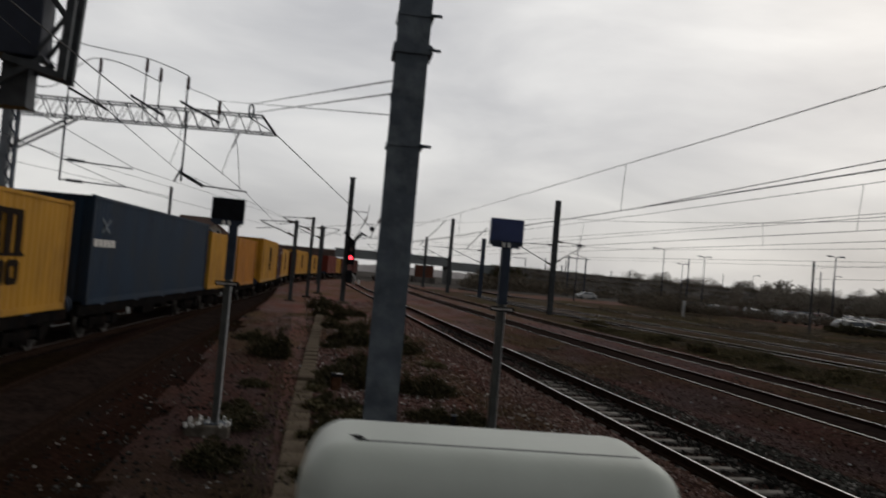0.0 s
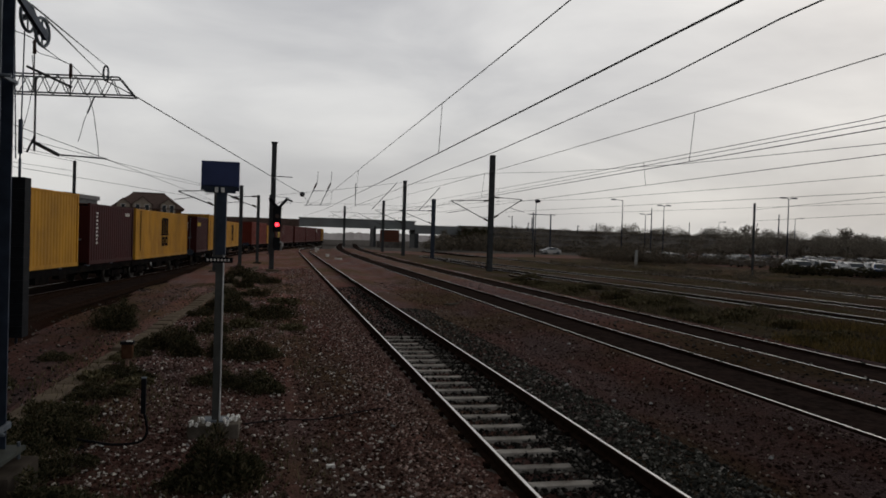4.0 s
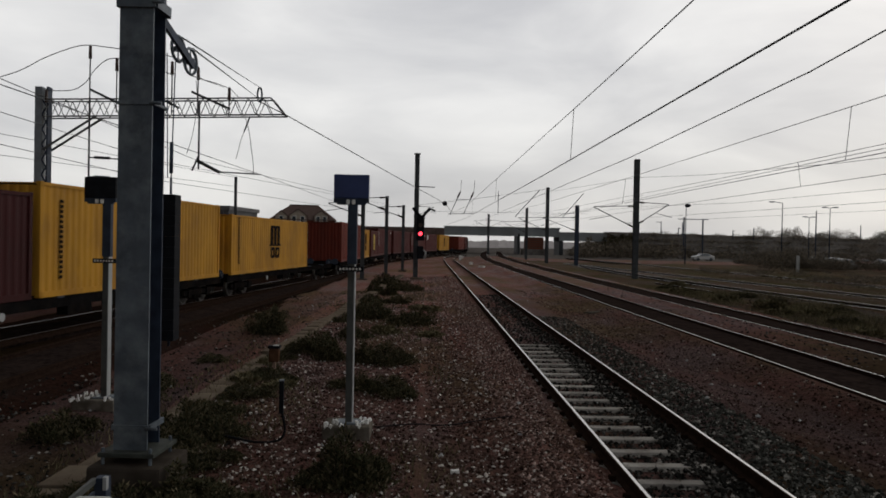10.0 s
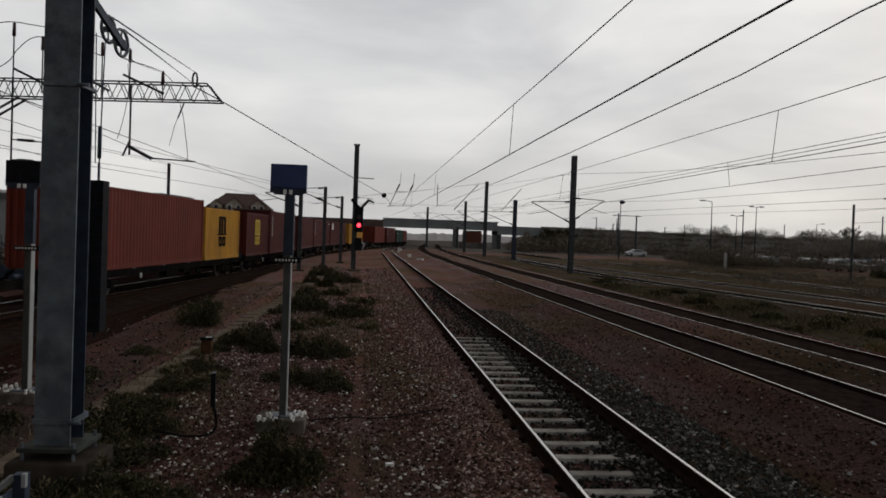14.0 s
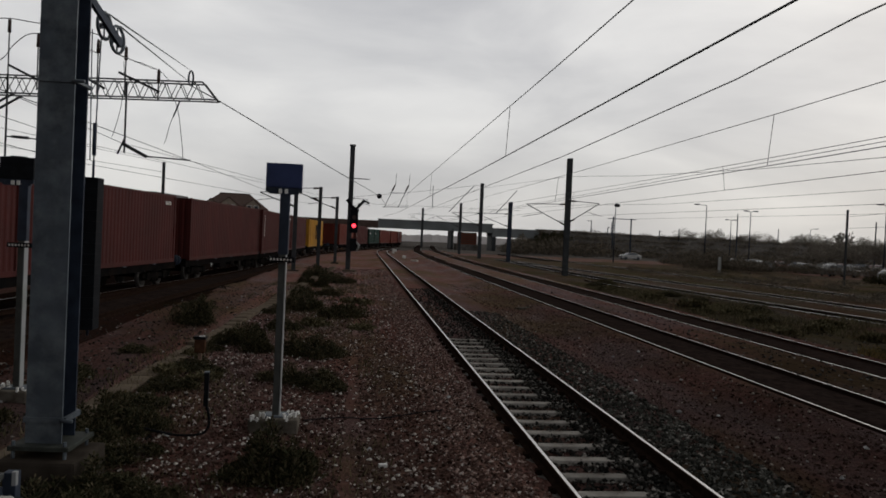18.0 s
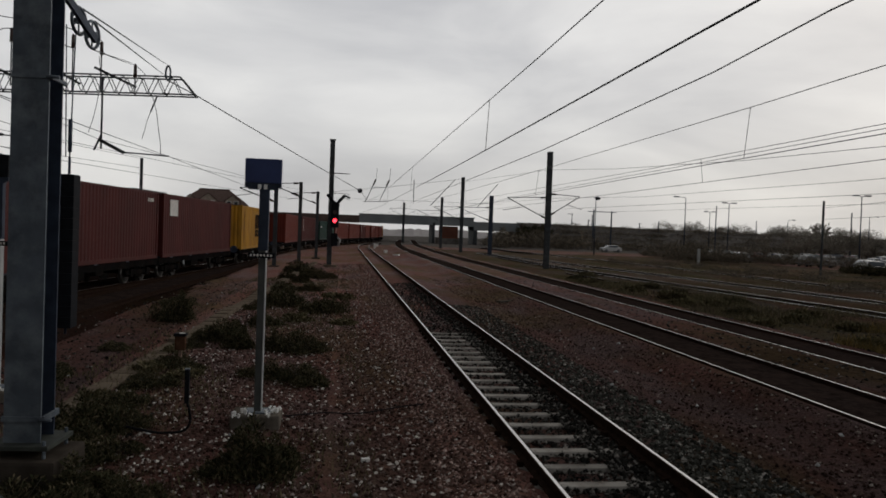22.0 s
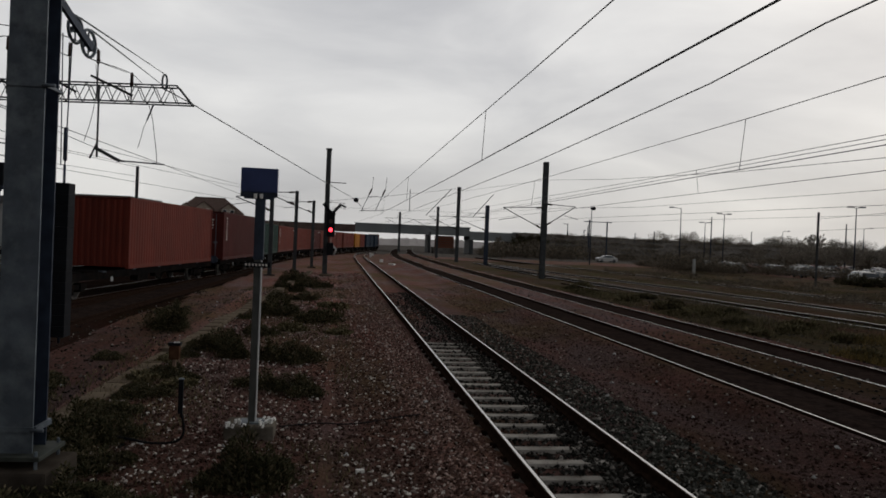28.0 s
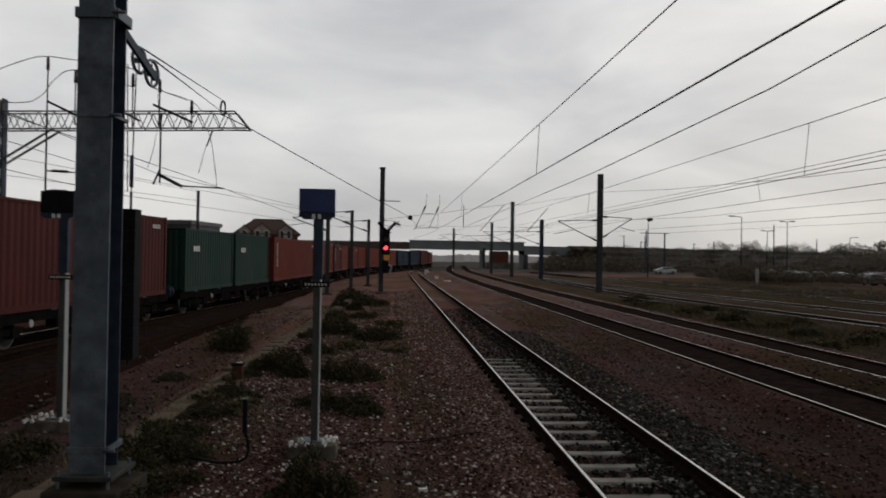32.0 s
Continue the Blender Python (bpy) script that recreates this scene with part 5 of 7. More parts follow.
ole_mast(48.3, 38.3, 6.9, (), r=0.05, label="thin dark steel pole in the yard")
for _z in (4.35, 5.75):
    _t = thing("mast_crossbar", "steel crossbar joining a pair of masts", "crossbar", "mast crossbars")
    _bm = bmesh.new()
    bar(_bm, (33.4, 21.49, _z), (35.4, 21.49, _z), 0.05, 0.1)
    part("bar", _bm, M["darkmast"], _t)


# ---- signal ----
def signal():
    X, Y = -0.95, 54.8
    t = thing("signal_post", "dark mast carrying a red colour-light signal", "railway signal")
    bm = bmesh.new()
    box(bm, X - 0.17, X + 0.17, Y - 0.15, Y + 0.15, -0.3, 8.86)
    box(bm, X - 0.22, X + 0.22, Y - 0.2, Y + 0.2, 8.8, 8.9)
    part("column", bm, M["darkmast"], t)
    bm = bmesh.new()
    rod(bm, (X + 0.15, Y, 6.5), (X + 1.3, Y, 6.48), 0.03, n=6)
    part("wire_bracket", bm, M["darkmast"], t)
    bm = bmesh.new()
    rod(bm, (X + 0.15, Y, 4.55), (X + 0.65, Y, 4.2), 0.05, n=6)
    part("bracket", bm, M["darkmast"], t)
    bm = bmesh.new()
    box(bm, X + 0.05, X + 0.6, Y - 0.45, Y - 0.2, 2.6, 4.3, bevel=0.05)
    head = part("signal_head", bm, M["black"], t)
    bm = bmesh.new()
    rod(bm, (X + 0.32, Y - 0.455, 3.1), (X + 0.32, Y - 0.475, 3.1), 0.14, n=20)
    part("red_lens", bm, M["red_lamp"], head, "glowing red lens")
    bm = bmesh.new()
    rod(bm, (X + 0.32, Y - 0.45, 3.7), (X + 0.32, Y - 0.47, 3.7), 0.15, n=16)
    part("dark_lens", bm, M["insul"], head)
    bm = bmesh.new()
    bar(bm, (X + 0.35, Y - 0.4, 4.2), (X - 0.25, Y - 0.4, 4.95), 0.16, 0.22)
    bar(bm, (X + 0.35, Y - 0.4, 4.2), (X + 1.0, Y - 0.4, 4.95), 0.16, 0.2)
    bar(bm, (X + 0.95, Y - 0.4, 4.9), (X + 1.35, Y - 0.4, 4.75), 0.14, 0.12)
    part("route_indicator", bm, M["black"], head)
    bm = bmesh.new()
    box(bm, X + 0.1, X + 0.55, Y - 0.5, Y - 0.2, 1.3, 2.2, bevel=0.03)
    part("lower_box", bm, M["black"], t)
    bm = bmesh.new()
    rod(bm, (X + 0.6, Y - 0.4, 1.3), (X + 0.75, Y - 0.4, 1.75), 0.06, n=8)
    rod(bm, (X + 0.75, Y - 0.4, 1.75), (X + 0.5, Y - 0.4, 1.95), 0.06, n=8)
    part("lamp_hood", bm, M["shed"], t, "pale grey curved hood")
    bm = bmesh.new()
    box(bm, X - 0.35, X + 0.55, Y - 0.5, Y + 0.4, -0.4, -0.05, bevel=0.04)
    part("plinth", bm, M["trough"], t)


signal()


# ---- overhead wires ----
def wire(name, pts, r=0.012, label="thin dark overhead contact wire", sag=0.0, group="overhead wires", smooth=False):
    bm = bmesh.new()
    if smooth:
        bend(bm, pts, r)
        pts = []
    for a, b in zip(pts, pts[1:]):
        a, b = Vector(a), Vector(b)
        n = max(2, int((b - a).length / 8)) if sag else 1
        q = [a.lerp(b, k / n) - Vector((0, 0, 4 * sag * (k / n) * (1 - k / n))) for k in range(n + 1)]
        for c, d in zip(q, q[1:]):
            rod(bm, c, d, r, n=5, caps=False)
    ob = new(name, mesh_of(name, bm, M["wire"]))
    return tagged(ob, label, "overhead wire", group)


wire("contact_wire", [(2.95, -20, 4.36), (2.9, 20, 4.33), (2.9, 60, 4.45), (2.2, 90, 4.6)], 0.011, sag=0.0)
wire("catenary_wire", [(2.95, -20, 5.5), (2.95, 12, 5.4), (2.95, 60, 5.45), (2.2, 90, 5.6)], 0.009, "thin dark overhead catenary wire")
wire("catenary_wire", [(5.5, -20, 5.6), (5.45, 8.2, 5.28), (5.45, 11, 5.13), (5.45, 20.8, 4.97), (5.6, 45, 5.0), (7.2, 102, 5.6), (11.0, 190.1, 5.8)], 0.011, "thin dark overhead catenary wire")
wire("catenary_wire", [(8.5, -20, 5.6), (8.5, 5.5, 5.54), (8.5, 15, 5.46), (8.5, 31, 5.45), (8.6, 60, 5.6), (9.4, 102, 6.4), (13.0, 190.1, 6.0)], 0.009, "thin dark overhead catenary wire")
wire("contact_wire", [(8.4, -20, 4.35), (8.4, 60, 4.38), (9.4, 102, 4.6)], 0.009)
wire("catenary_wire", [(11.7, -20, 5.9), (11.7, 7, 5.5), (11.7, 14, 5.29), (11.7, 28, 5.31), (11.9, 60, 5.6), (13.6, 100, 6.3)], 0.009, "thin dark overhead catenary wire")
wire("contact_wire", [(11.9, -20, 5.25), (11.9, 20, 5.23), (12.0, 60, 5.27), (13.6, 100, 5.5)], 0.009)
wire("contact_wire", [(11.8, -20, 4.5), (11.8, 60, 4.55), (13.4, 100, 4.8)], 0.009)
wire("catenary_wire", [(21.2, -20, 4.8), (21.2, 11.5, 5.05), (21.2, 19.4, 5.28), (20.8, 30, 5.3), (20.0, 49, 5.45), (17.6, 60, 5.7), (14, 100, 6.2)], 0.01, "thin dark overhead catenary wire")
wire("contact_wire", [(21.2, -20, 4.6), (20.9, 19.4, 4.6), (17.6, 60, 4.8)], 0.01)
wire("feeder_wire", [(18.3, -20, 4.6), (18.3, 10, 5.42), (18.3, 19.15, 5.88), (18.0, 33, 6.35), (17.3, 47, 7.05), (16.45, 60, 7.95), (16.4, 102, 9.6)], 0.012, "overhead feeder wire between masts")
wire("catenary_wire", [(30.0, -20, 6.2), (30.8, 21.6, 5.8), (41.35, 61.1, 5.9)], 0.014, "thin dark overhead catenary wire")
wire("contact_wire", [(30.4, -20, 4.8), (31.0, 21.6, 4.7), (41.35, 61.1, 4.9)], 0.014)
wire("catenary_wire", [(43.6, -20, 6.4), (43.6, 40, 6.0), (40, 110, 6.6)], 0.014, "thin dark overhead catenary wire")
wire("tension_wire", [(-2.93, 9.1, 4.78), (-6.4, 27.7, 7.66)], 0.011, "tensioned wire running out from the mast pulleys")
wire("tension_wire", [(-2.94, 9.1, 4.46), (-7.55, 27.7, 7.98)], 0.008, "tensioned wire running out from the mast pulleys")
wire("tension_wire", [(-3.06, 9.1, 4.91), (-6.3, 27.7, 8.02)], 0.011, "tensioned wire running out from the mast pulleys")
_t = wire("tension_wire", [(-6.3, 27.7, 7.5), (-5.4, 28.1, 7.1), (-1.75, 43.5, 6.1), (1.2, 60.0, 5.6), (2.2, 72, 5.3)], 0.02, "tensioned wire with a round insulator")
_bm = bmesh.new()
bmesh.ops.create_uvsphere(_bm, u_segments=12, v_segments=8, radius=0.2, matrix=Matrix.Translation((1.2, 60.0, 5.58)))
part("ball_insulator", _bm, M["black"], _t, "dark round insulator")
wire("contact_wire", [(-10.2, -20, 4.75), (-10.2, 27.7, 4.6), (-5.6, 60.5, 4.9), (-3.5, 69, 5.0)], 0.01)
wire("catenary_wire", [(-10.1, -20, 5.6), (-10.1, 27.7, 5.3), (-5.6, 60.5, 5.8), (-3.5, 69, 5.8)], 0.01, "thin dark overhead catenary wire")
wire("contact_wire", [(-8.4, -20, 5.0), (-6.3, 27.7, 4.88), (-5.8, 62, 5.0)], 0.01)
wire("catenary_wire", [(-8.4, -20, 6.2), (-8.6, 27.7, 5.35), (-5.8, 62, 6.0)], 0.01, "thin dark overhead catenary wire")
wire("feeder_wire", [(-16.5, 27.7, 7.9), (-15.0, 27.7, 8.4), (-14.07, 27.7, 8.9), (-13.0, 27.7, 9.32), (-12.42, 27.7, 9.4), (-11.81, 27.7, 9.34), (-11.0, 27.7, 9.26), (-9.95, 27.7, 9.16), (-9.0, 27.7, 8.9), (-8.53, 27.7, 8.72)], 0.016, "bare feeder wire looped over the gantry", smooth=True)
wire("feeder_wire", [(-13.97, 27.7, 7.74), (-13.5, 27.7, 7.73), (-12.97, 27.7, 7.79), (-12.55, 27.7, 8.08), (-12.3, 27.7, 8.46), (-11.89, 27.7, 8.85), (-11.46, 27.7, 8.95), (-10.7, 27.7, 8.85), (-9.47, 27.7, 8.4)], 0.016, "bare feeder wire looped over the gantry", smooth=True)
wire("feeder_wire", [(-8.6, 27.7, 8.62), (-8.43, 27.7, 8.3), (-7.96, 27.7, 8.16), (-7.4, 27.7, 7.95), (-7.05, 27.7, 7.64)], 0.012, "short jumper wire on the gantry", smooth=True)
wire("feeder_wire", [(-20, 10, 6.2), (-12.0, 47, 6.25)], 0.011, "bare feeder wire behind the train")
wire("feeder_wire", [(-22, 10, 5.4), (-12.0, 47, 5.7)], 0.011, "bare feeder wire behind the train")
for _a, _b in (((2.9, 16, 4.32), (2.95, 16, 5.41)), ((2.9, 34, 4.37), (2.95, 34, 5.43)), ((2.9, 52, 4.43), (2.95, 52, 5.45)), ((8.4, 15.3, 4.36), (8.5, 15.3, 5.46)), ((8.4, 33, 4.37), (8.52, 33, 5.46)), ((8.4, 6.0, 4.36), (8.5, 6.0, 5.53)), ((11.8, 24, 4.52), (11.7, 24, 5.3)), ((11.8, 42, 4.54), (11.8, 42, 5.44))):
    wire("dropper_wire", [_a, _b], 0.007, "short thin vertical dropper wire", group="dropper wires")


# registration drops hung over the far tracks
def hanging_frame(x, y, w):
    t = thing("wire_support", "dark hanging wire support frame over the tracks", "wire support", "wire supports")
    for dx in (0, w):
        bm = bmesh.new()
        rod(bm, (x + dx, y, 6.3), (x + dx + 1.35, y, 9.4), 0.045, n=5)
        rod(bm, (x + dx + 1.35, y, 9.4), (x + dx + 1.45, y, 10.9), 0.03, n=5)
        r = part("stay_rod", bm, M["darkmast"], t)
        bm = bmesh.new()
        rod(bm, (x + dx + 0.95, y, 8.5), (x + dx + 1.3, y, 9.3), 0.11, n=8)
        part("insulator", bm, M["insul"], r)
    bm = bmesh.new()
    rod(bm, (x - 0.3, y, 6.3), (x + w + 1.3, y, 6.45), 0.04, n=5)
    part("lower_tube", bm, M["darkmast"], t)
    bm = bmesh.new()
    rod(bm, (x + 0.6, y, 8.3), (x + w + 1.0, y, 8.3), 0.03, n=5)
    part("cross_tie", bm, M["darkmast"], t)


hanging_frame(2.85, 102, 1.8)
wire("headspan_wire", [(-1.75, 102, 7.4), (6, 102, 8.4), (16.4, 102, 10.0)], 0.02, "thin dark headspan wire across the tracks")
wire("headspan_wire", [(-1.75, 102, 6.6), (21.5, 102, 6.72)], 0.015, "thin dark headspan wire across the tracks")
for _a, _b in (((9.3, 102, 6.5), (9.3, 102, 9.5)), ((11.6, 102, 6.1), (14.9, 102, 9.8)), ((18.0, 102, 6.1), (20.8, 102, 9.4))):
    wire("drop_rod", [_a, _b], 0.05, "dark stay rod hung over the tracks", group="drop rods")


# ---- road bridge ----
def bridge():
    t = thing("road_bridge", "grey steel girder road bridge on brick abutments", "bridge")
    Y = 190
    bm = bmesh.new()
    box(bm, 4, 33, Y, Y + 0.5, 4.3, 6.5)
    for k in range(20):
        box(bm, 4 + k * 1.5, 4.15 + k * 1.5, Y - 0.2, Y, 4.4, 6.4)
    box(bm, 3.8, 33.2, Y - 0.25, Y + 0.6, 6.4, 6.62)
    part("girder", bm, M["bridge_steel"], t)
    bm = bmesh.new()
    box(bm, 2, 36, Y + 0.5, Y + 9, 4.7, 5.2)
    part("deck", bm, M["concrete"], t)
    bm = bmesh.new()
    box(bm, -70, 4, Y - 0.3, Y + 9, 4.3, 6.1)
    part("approach_parapet", bm, M["bridge_brick"], t, "brown brick approach parapet")
    bm = bmesh.new()
    box(bm, 33, 45, Y - 0.1, Y + 9, 3.4, 5.6)
    part("side_span", bm, M["bridge_steel"], t)
    for x0, x1 in ((-9, -5), (22.5, 23.1), (33, 34), (47, 52), (-40, -30)):
        bm = bmesh.new()
        box(bm, x0, x1, Y, Y + 8, -0.4, 5.0)
        part("abutment", bm, M["bridge_brick"] if x1 - x0 > 3 else M["darkmast"], t)


bridge()


def slat_screen(x, y):
    t = thing("slatted_screen", "brown slatted timber screen on a bank under the bridge", "screen")
    bm = bmesh.new()
    box(bm, x - 0.5, x + 5.0, y - 1, y + 3, -0.4, 1.2)
    part("bank", bm, M["bank"], t)
    for k in range(5):
        bm = bmesh.new()
        box(bm, x, x + 4.6, y, y + 0.3, 1.2 + k * 0.56, 1.56 + k * 0.56, bevel=0.03)
        part("slat", bm, M["slat"], t)
    bm = bmesh.new()
    box(bm, x - 0.05, x + 4.65, y + 0.5, y + 0.6, 1.1, 4.1)
    part("backing", bm, M["bark"], t)
    for px in (x + 0.1, x + 2.3, x + 4.4):
        bm = bmesh.new()
        box(bm, px, px + 0.15, y + 0.3, y + 0.45, 1.0, 4.1)
        part("post", bm, M["darkmast"], t)


slat_screen(23.2, 182)


# ---- embankment and scrub behind the yard ----
def embankment():
    t = thing("embankment", "long dark scrub-covered railway embankment", "embankment", kind="structure")
    bm = bmesh.new()
    rs = random.Random(3)
    rows = []
    for k in range(61):
        f = k / 60
        x = 46 + f * 330
        y = 192 - f * 40 + 25 * math.sin(f * 2)
        h = 5.95 - 3.0 * f
        ring = []
        for u, z in ((-16, -0.4), (-9, h * 0.55), (-4, h * 0.95), (3, h), (12, h * 0.9), (25, -0.4)):
            ring.append(bm.verts.new((x + rs.uniform(-0.6, 0.6), y + u + rs.uniform(-0.8, 0.8), z + rs.uniform(-0.06, 0.06) * (z > 0))))
        rows.append(ring)
    for a, b in zip(rows, rows[1:]):
        for i in range(5):
            f = bm.faces.new((a[i], b[i], b[i + 1], a[i + 1]))
            f.smooth = True
    part("slope", bm, M["bank"], t)


embankment()


def scrub_mass(name, count, spots, leaf, label, material, seed):
    """Leafy clumps; spots: (x, y, radius, height)."""
    rs = np.random.RandomState(seed)
    per = count // len(spots)
    vs = []
    for x, y, r, h, *base in spots:
        u = rs.normal(size=(per, 3))
        u /= np.linalg.norm(u, axis=1)[:, None]
        rad = rs.rand(per) ** 0.4
        c = np.array([x, y, h * 0.45]) + u * rad[:, None] * np.array([r, r * 0.8, h * 0.55])
        c[:, 2] += 0.12 * h * np.sin(c[:, 0] * 1.7 + x) * (c[:, 2] > h * 0.5)
        c[:, 2] = np.maximum(c[:, 2], 0.05) + (base[0] if base else 0.0)
        d1, d2 = rs.normal(size=(per, 3)), rs.normal(size=(per, 3))
        s = leaf * (0.5 + rs.rand(per))[:, None]
        vs.append(np.stack([c - d1 * s * 0.4, c + d2 * s * 0.3, c + d1 * s * 0.5], 1))
    v = np.concatenate(vs).reshape(-1, 3)
    me = bpy.data.meshes.new(name)
    me.from_pydata(v.tolist(), [], np.arange(len(v)).reshape(-1, 3).tolist())
    me.materials.append(material)
    return tagged(new(name, me), label, "scrub", kind="stuff")


_rs = random.Random(11)
scrub_mass("yard_scrub", 110000, [(53 + _rs.uniform(-5, 11), 101 + _rs.uniform(-8, 16), _rs.uniform(1.5, 3.5), _rs.uniform(0.6, 1.4)) for _ in range(34)] + [(46 + k * 1.3 + _rs.uniform(-1, 1), 99 - k * 0.9 + _rs.uniform(-3, 3), _rs.uniform(1.6, 3.0), _rs.uniform(0.9, 1.7)) for k in range(34)] + [(45 + _rs.uniform(-4, 5), 95 + _rs.uniform(-4, 4), 2.4, 2.4) for _ in range(8)], 0.13, "brown scrub between sidings and car park", M["scrub"], 1)
scrub_mass("bank_scrub", 80000, [(44 + k * 3.0 + _rs.uniform(-1, 1), 174 - k * 0.35 + _rs.uniform(-3, 2), _rs.uniform(2.5, 5), _rs.uniform(1.4, 2.6)) for k in range(60)], 0.24, "brown scrub along the embankment foot", M["scrub"], 2)
scrub_mass("slope_scrub", 150000, [(50 + f * 330 + _rs.uniform(-3, 3), 192 - f * 40 + 25 * math.sin(f * 2) + u, _rs.uniform(2.0, 4.0), _rs.uniform(0.8, 1.5), (5.6 - 3.0 * f) * (1.0 + (u + 3) * 0.09)) for f in (k / 90 for k in range(60)) for u in (-10.5, -7.5, -4.5)], 0.2, "dead brown bramble on the embankment slope", M["scrub"], 14)
scrub_mass("bridge_scrub", 18000, [(30 + _rs.uniform(0, 20), 160 + _rs.uniform(-10, 16), _rs.uniform(1.5, 4), _rs.uniform(1.5, 4.0)) for _ in range(22)], 0.3, "dark bushes beside the bridge", M["scrub"], 3)
scrub_mass("ridge_trees", 260000, [(96 + k * 2.1 + _rs.uniform(-2, 2), 216 - k * 0.8 + _rs.uniform(-4, 4), _rs.uniform(1.8, 3.8), _rs.uniform(2.6, 4.6), 4.3 - k * 0.018) for k in range(90)], 0.17, "grey brown leafless trees along the embankment top, lightened for haze", M["twig"], 9)
scrub_mass("evergreen_bushes", 30000, [(43.5 + k * 0.8, 183 + _rs.uniform(-1.5, 1.5), _rs.uniform(1.4, 2.0), _rs.uniform(4.6, 5.4)) for k in range(10)], 0.26, "dark evergreen bushes at the end of the bridge", M["weed"], 12)
scrub_mass("olive_bush", 9000, [(97.5 + k * 1.9, 100 + _rs.uniform(-2, 2), 2.4, 6.0 + _rs.uniform(-0.8, 0.6)) for k in range(5)], 0.3, "olive brown winter bushes beside the car park", M["olive"], 7)
scrub_mass("siding_scrub", 26000, [(27.5 + _rs.uniform(0, 15), 40 + _rs.uniform(-22, 40), _rs.uniform(0.5, 1.5), _rs.uniform(0.25, 0.6)) for _ in range(80)], 0.08, "low weeds among the sidings", M["scrub"], 4)
scrub_mass("car_park_twigs", 90000, [(74 + k * 1.9 + _rs.uniform(-1, 1), 122 - k * 0.7 + _rs.uniform(-6, 6), _rs.uniform(1.5, 2.8), _rs.uniform(2.4, 3.8), 1.9) for k in range(30)], 0.14, "grey leafless trees behind the car park, lightened for haze", M["twig"], 15)


# ---- bare trees ----
def tree_mesh(seed, h):
    rs = random.Random(seed)
    trunk, twigs = bmesh.new(), []

    def grow(p, d, ln, r, depth):
        q = p + d * ln
        if depth < 3:
            rod(trunk, p, q, r, r * 0.65, 6 if depth == 0 else 5, caps=False)
        else:
            s = d.cross(Vector((rs.uniform(-1, 1), rs.uniform(-1, 1), 0.3))).normalized() * r * (1.6 if depth < 4 else 4.5)
            twigs.append((p - s, p + s, q))
        if depth == 5:
            return
        for _ in range(3 if depth else 5):
            e = (d + Vector((rs.uniform(-0.8, 0.8), rs.uniform(-0.8, 0.8), rs.uniform(-0.15, 0.5)))).normalized()
            grow(p + d * ln * rs.uniform(0.65, 1.0), e, ln * rs.uniform(0.55, 0.8), r * 0.6, depth + 1)

    grow(Vector((0, 0, -0.3)), Vector((0, 0, 1)), h * 0.3, h * 0.022, 0)
    me1 = mesh_of("trunk", trunk, M["bark"])
    v, f = [], []
    for tri in twigs:
        f.append((len(v), len(v) + 1, len(v) + 2))
        v += [tuple(p) for p in tri]
    me2 = bpy.data.meshes.new("crown")
    me2.from_pydata(v, [], f)
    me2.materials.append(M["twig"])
    return me1, me2


TREES = [tree_mesh(k, 7 + k) for k in range(4)]


def tree(x, y, s, k, z=-0.3):
    t = thing("bare_tree", "leafless winter tree with fine grey brown twigs", "tree", "bare trees")
    share("trunk", TREES[k][0], t)
    share("crown", TREES[k][1], t)
    t.matrix_world = Matrix.LocRotScale((x, y, z), Euler((0, 0, x)), (s, s, s))


_rs = random.Random(4)
for _k in range(32):
    tree(90 + _k * 5.6 + _rs.uniform(-2, 2), 207 - _k * 2.8 + _rs.uniform(-8, 12), _rs.uniform(0.75, 1.2) * (1.0 if _k < 3 else 1.15), _k % 4)
for _k in range(36):
    tree(80 + _k * 1.45 + _rs.uniform(-1, 1), 130 - _k * 0.5 + _rs.uniform(-7, 7), _rs.uniform(0.5, 0.85), _k % 4)
for _x, _y, _s in ((-9.6, 112, 0.78), (-8.4, 113, 0.6), (-22, 104, 0.8), (104, 84, 1.25), (98, 88, 1.0), (110, 82, 1.1)):
    tree(_x, _y, _s, 2)


# ---- lamp posts ----
def lamp_post(x, y, h, twin=False, way=-1):
    t = thing("street_lamp", "tall grey lamp post" + (" with twin heads" if twin else " with a single arm"), "street lamp", "yard lamps")
    bm = bmesh.new()
    rod(bm, (x, y, -0.3), (x, y, h), 0.11, 0.06, 8)
    part("column", bm, M["galv_dark"], t)
    for s in ((-1, 1) if twin else (way,)):
        bm = bmesh.new()
        rod(bm, (x, y, h), (x + s * (0.6 if twin else 1.3), y, h + 0.15), 0.05, 0.04, 6)
        box(bm, x + s * (0.9 if twin else 1.7) - 0.4, x + s * (0.9 if twin else 1.7) + 0.4, y - 0.2, y + 0.2, h + 0.06, h + 0.24, bevel=0.04)
        part("lamp_head", bm, M["galv_dark"], t)


for _r in ((56.5, 120, 9.8, False), (76.1, 150, 8.8, True), (66.9, 125, 9.4, True), (70.0, 95, 9.5, True), (118.7, 190, 9.2, False, 1), (112.6, 150, 9.2, False, 1), (128, 110, 11, True), (150, 120, 12, True), (104, 96, 10.5, True)):
    lamp_post(*_r)


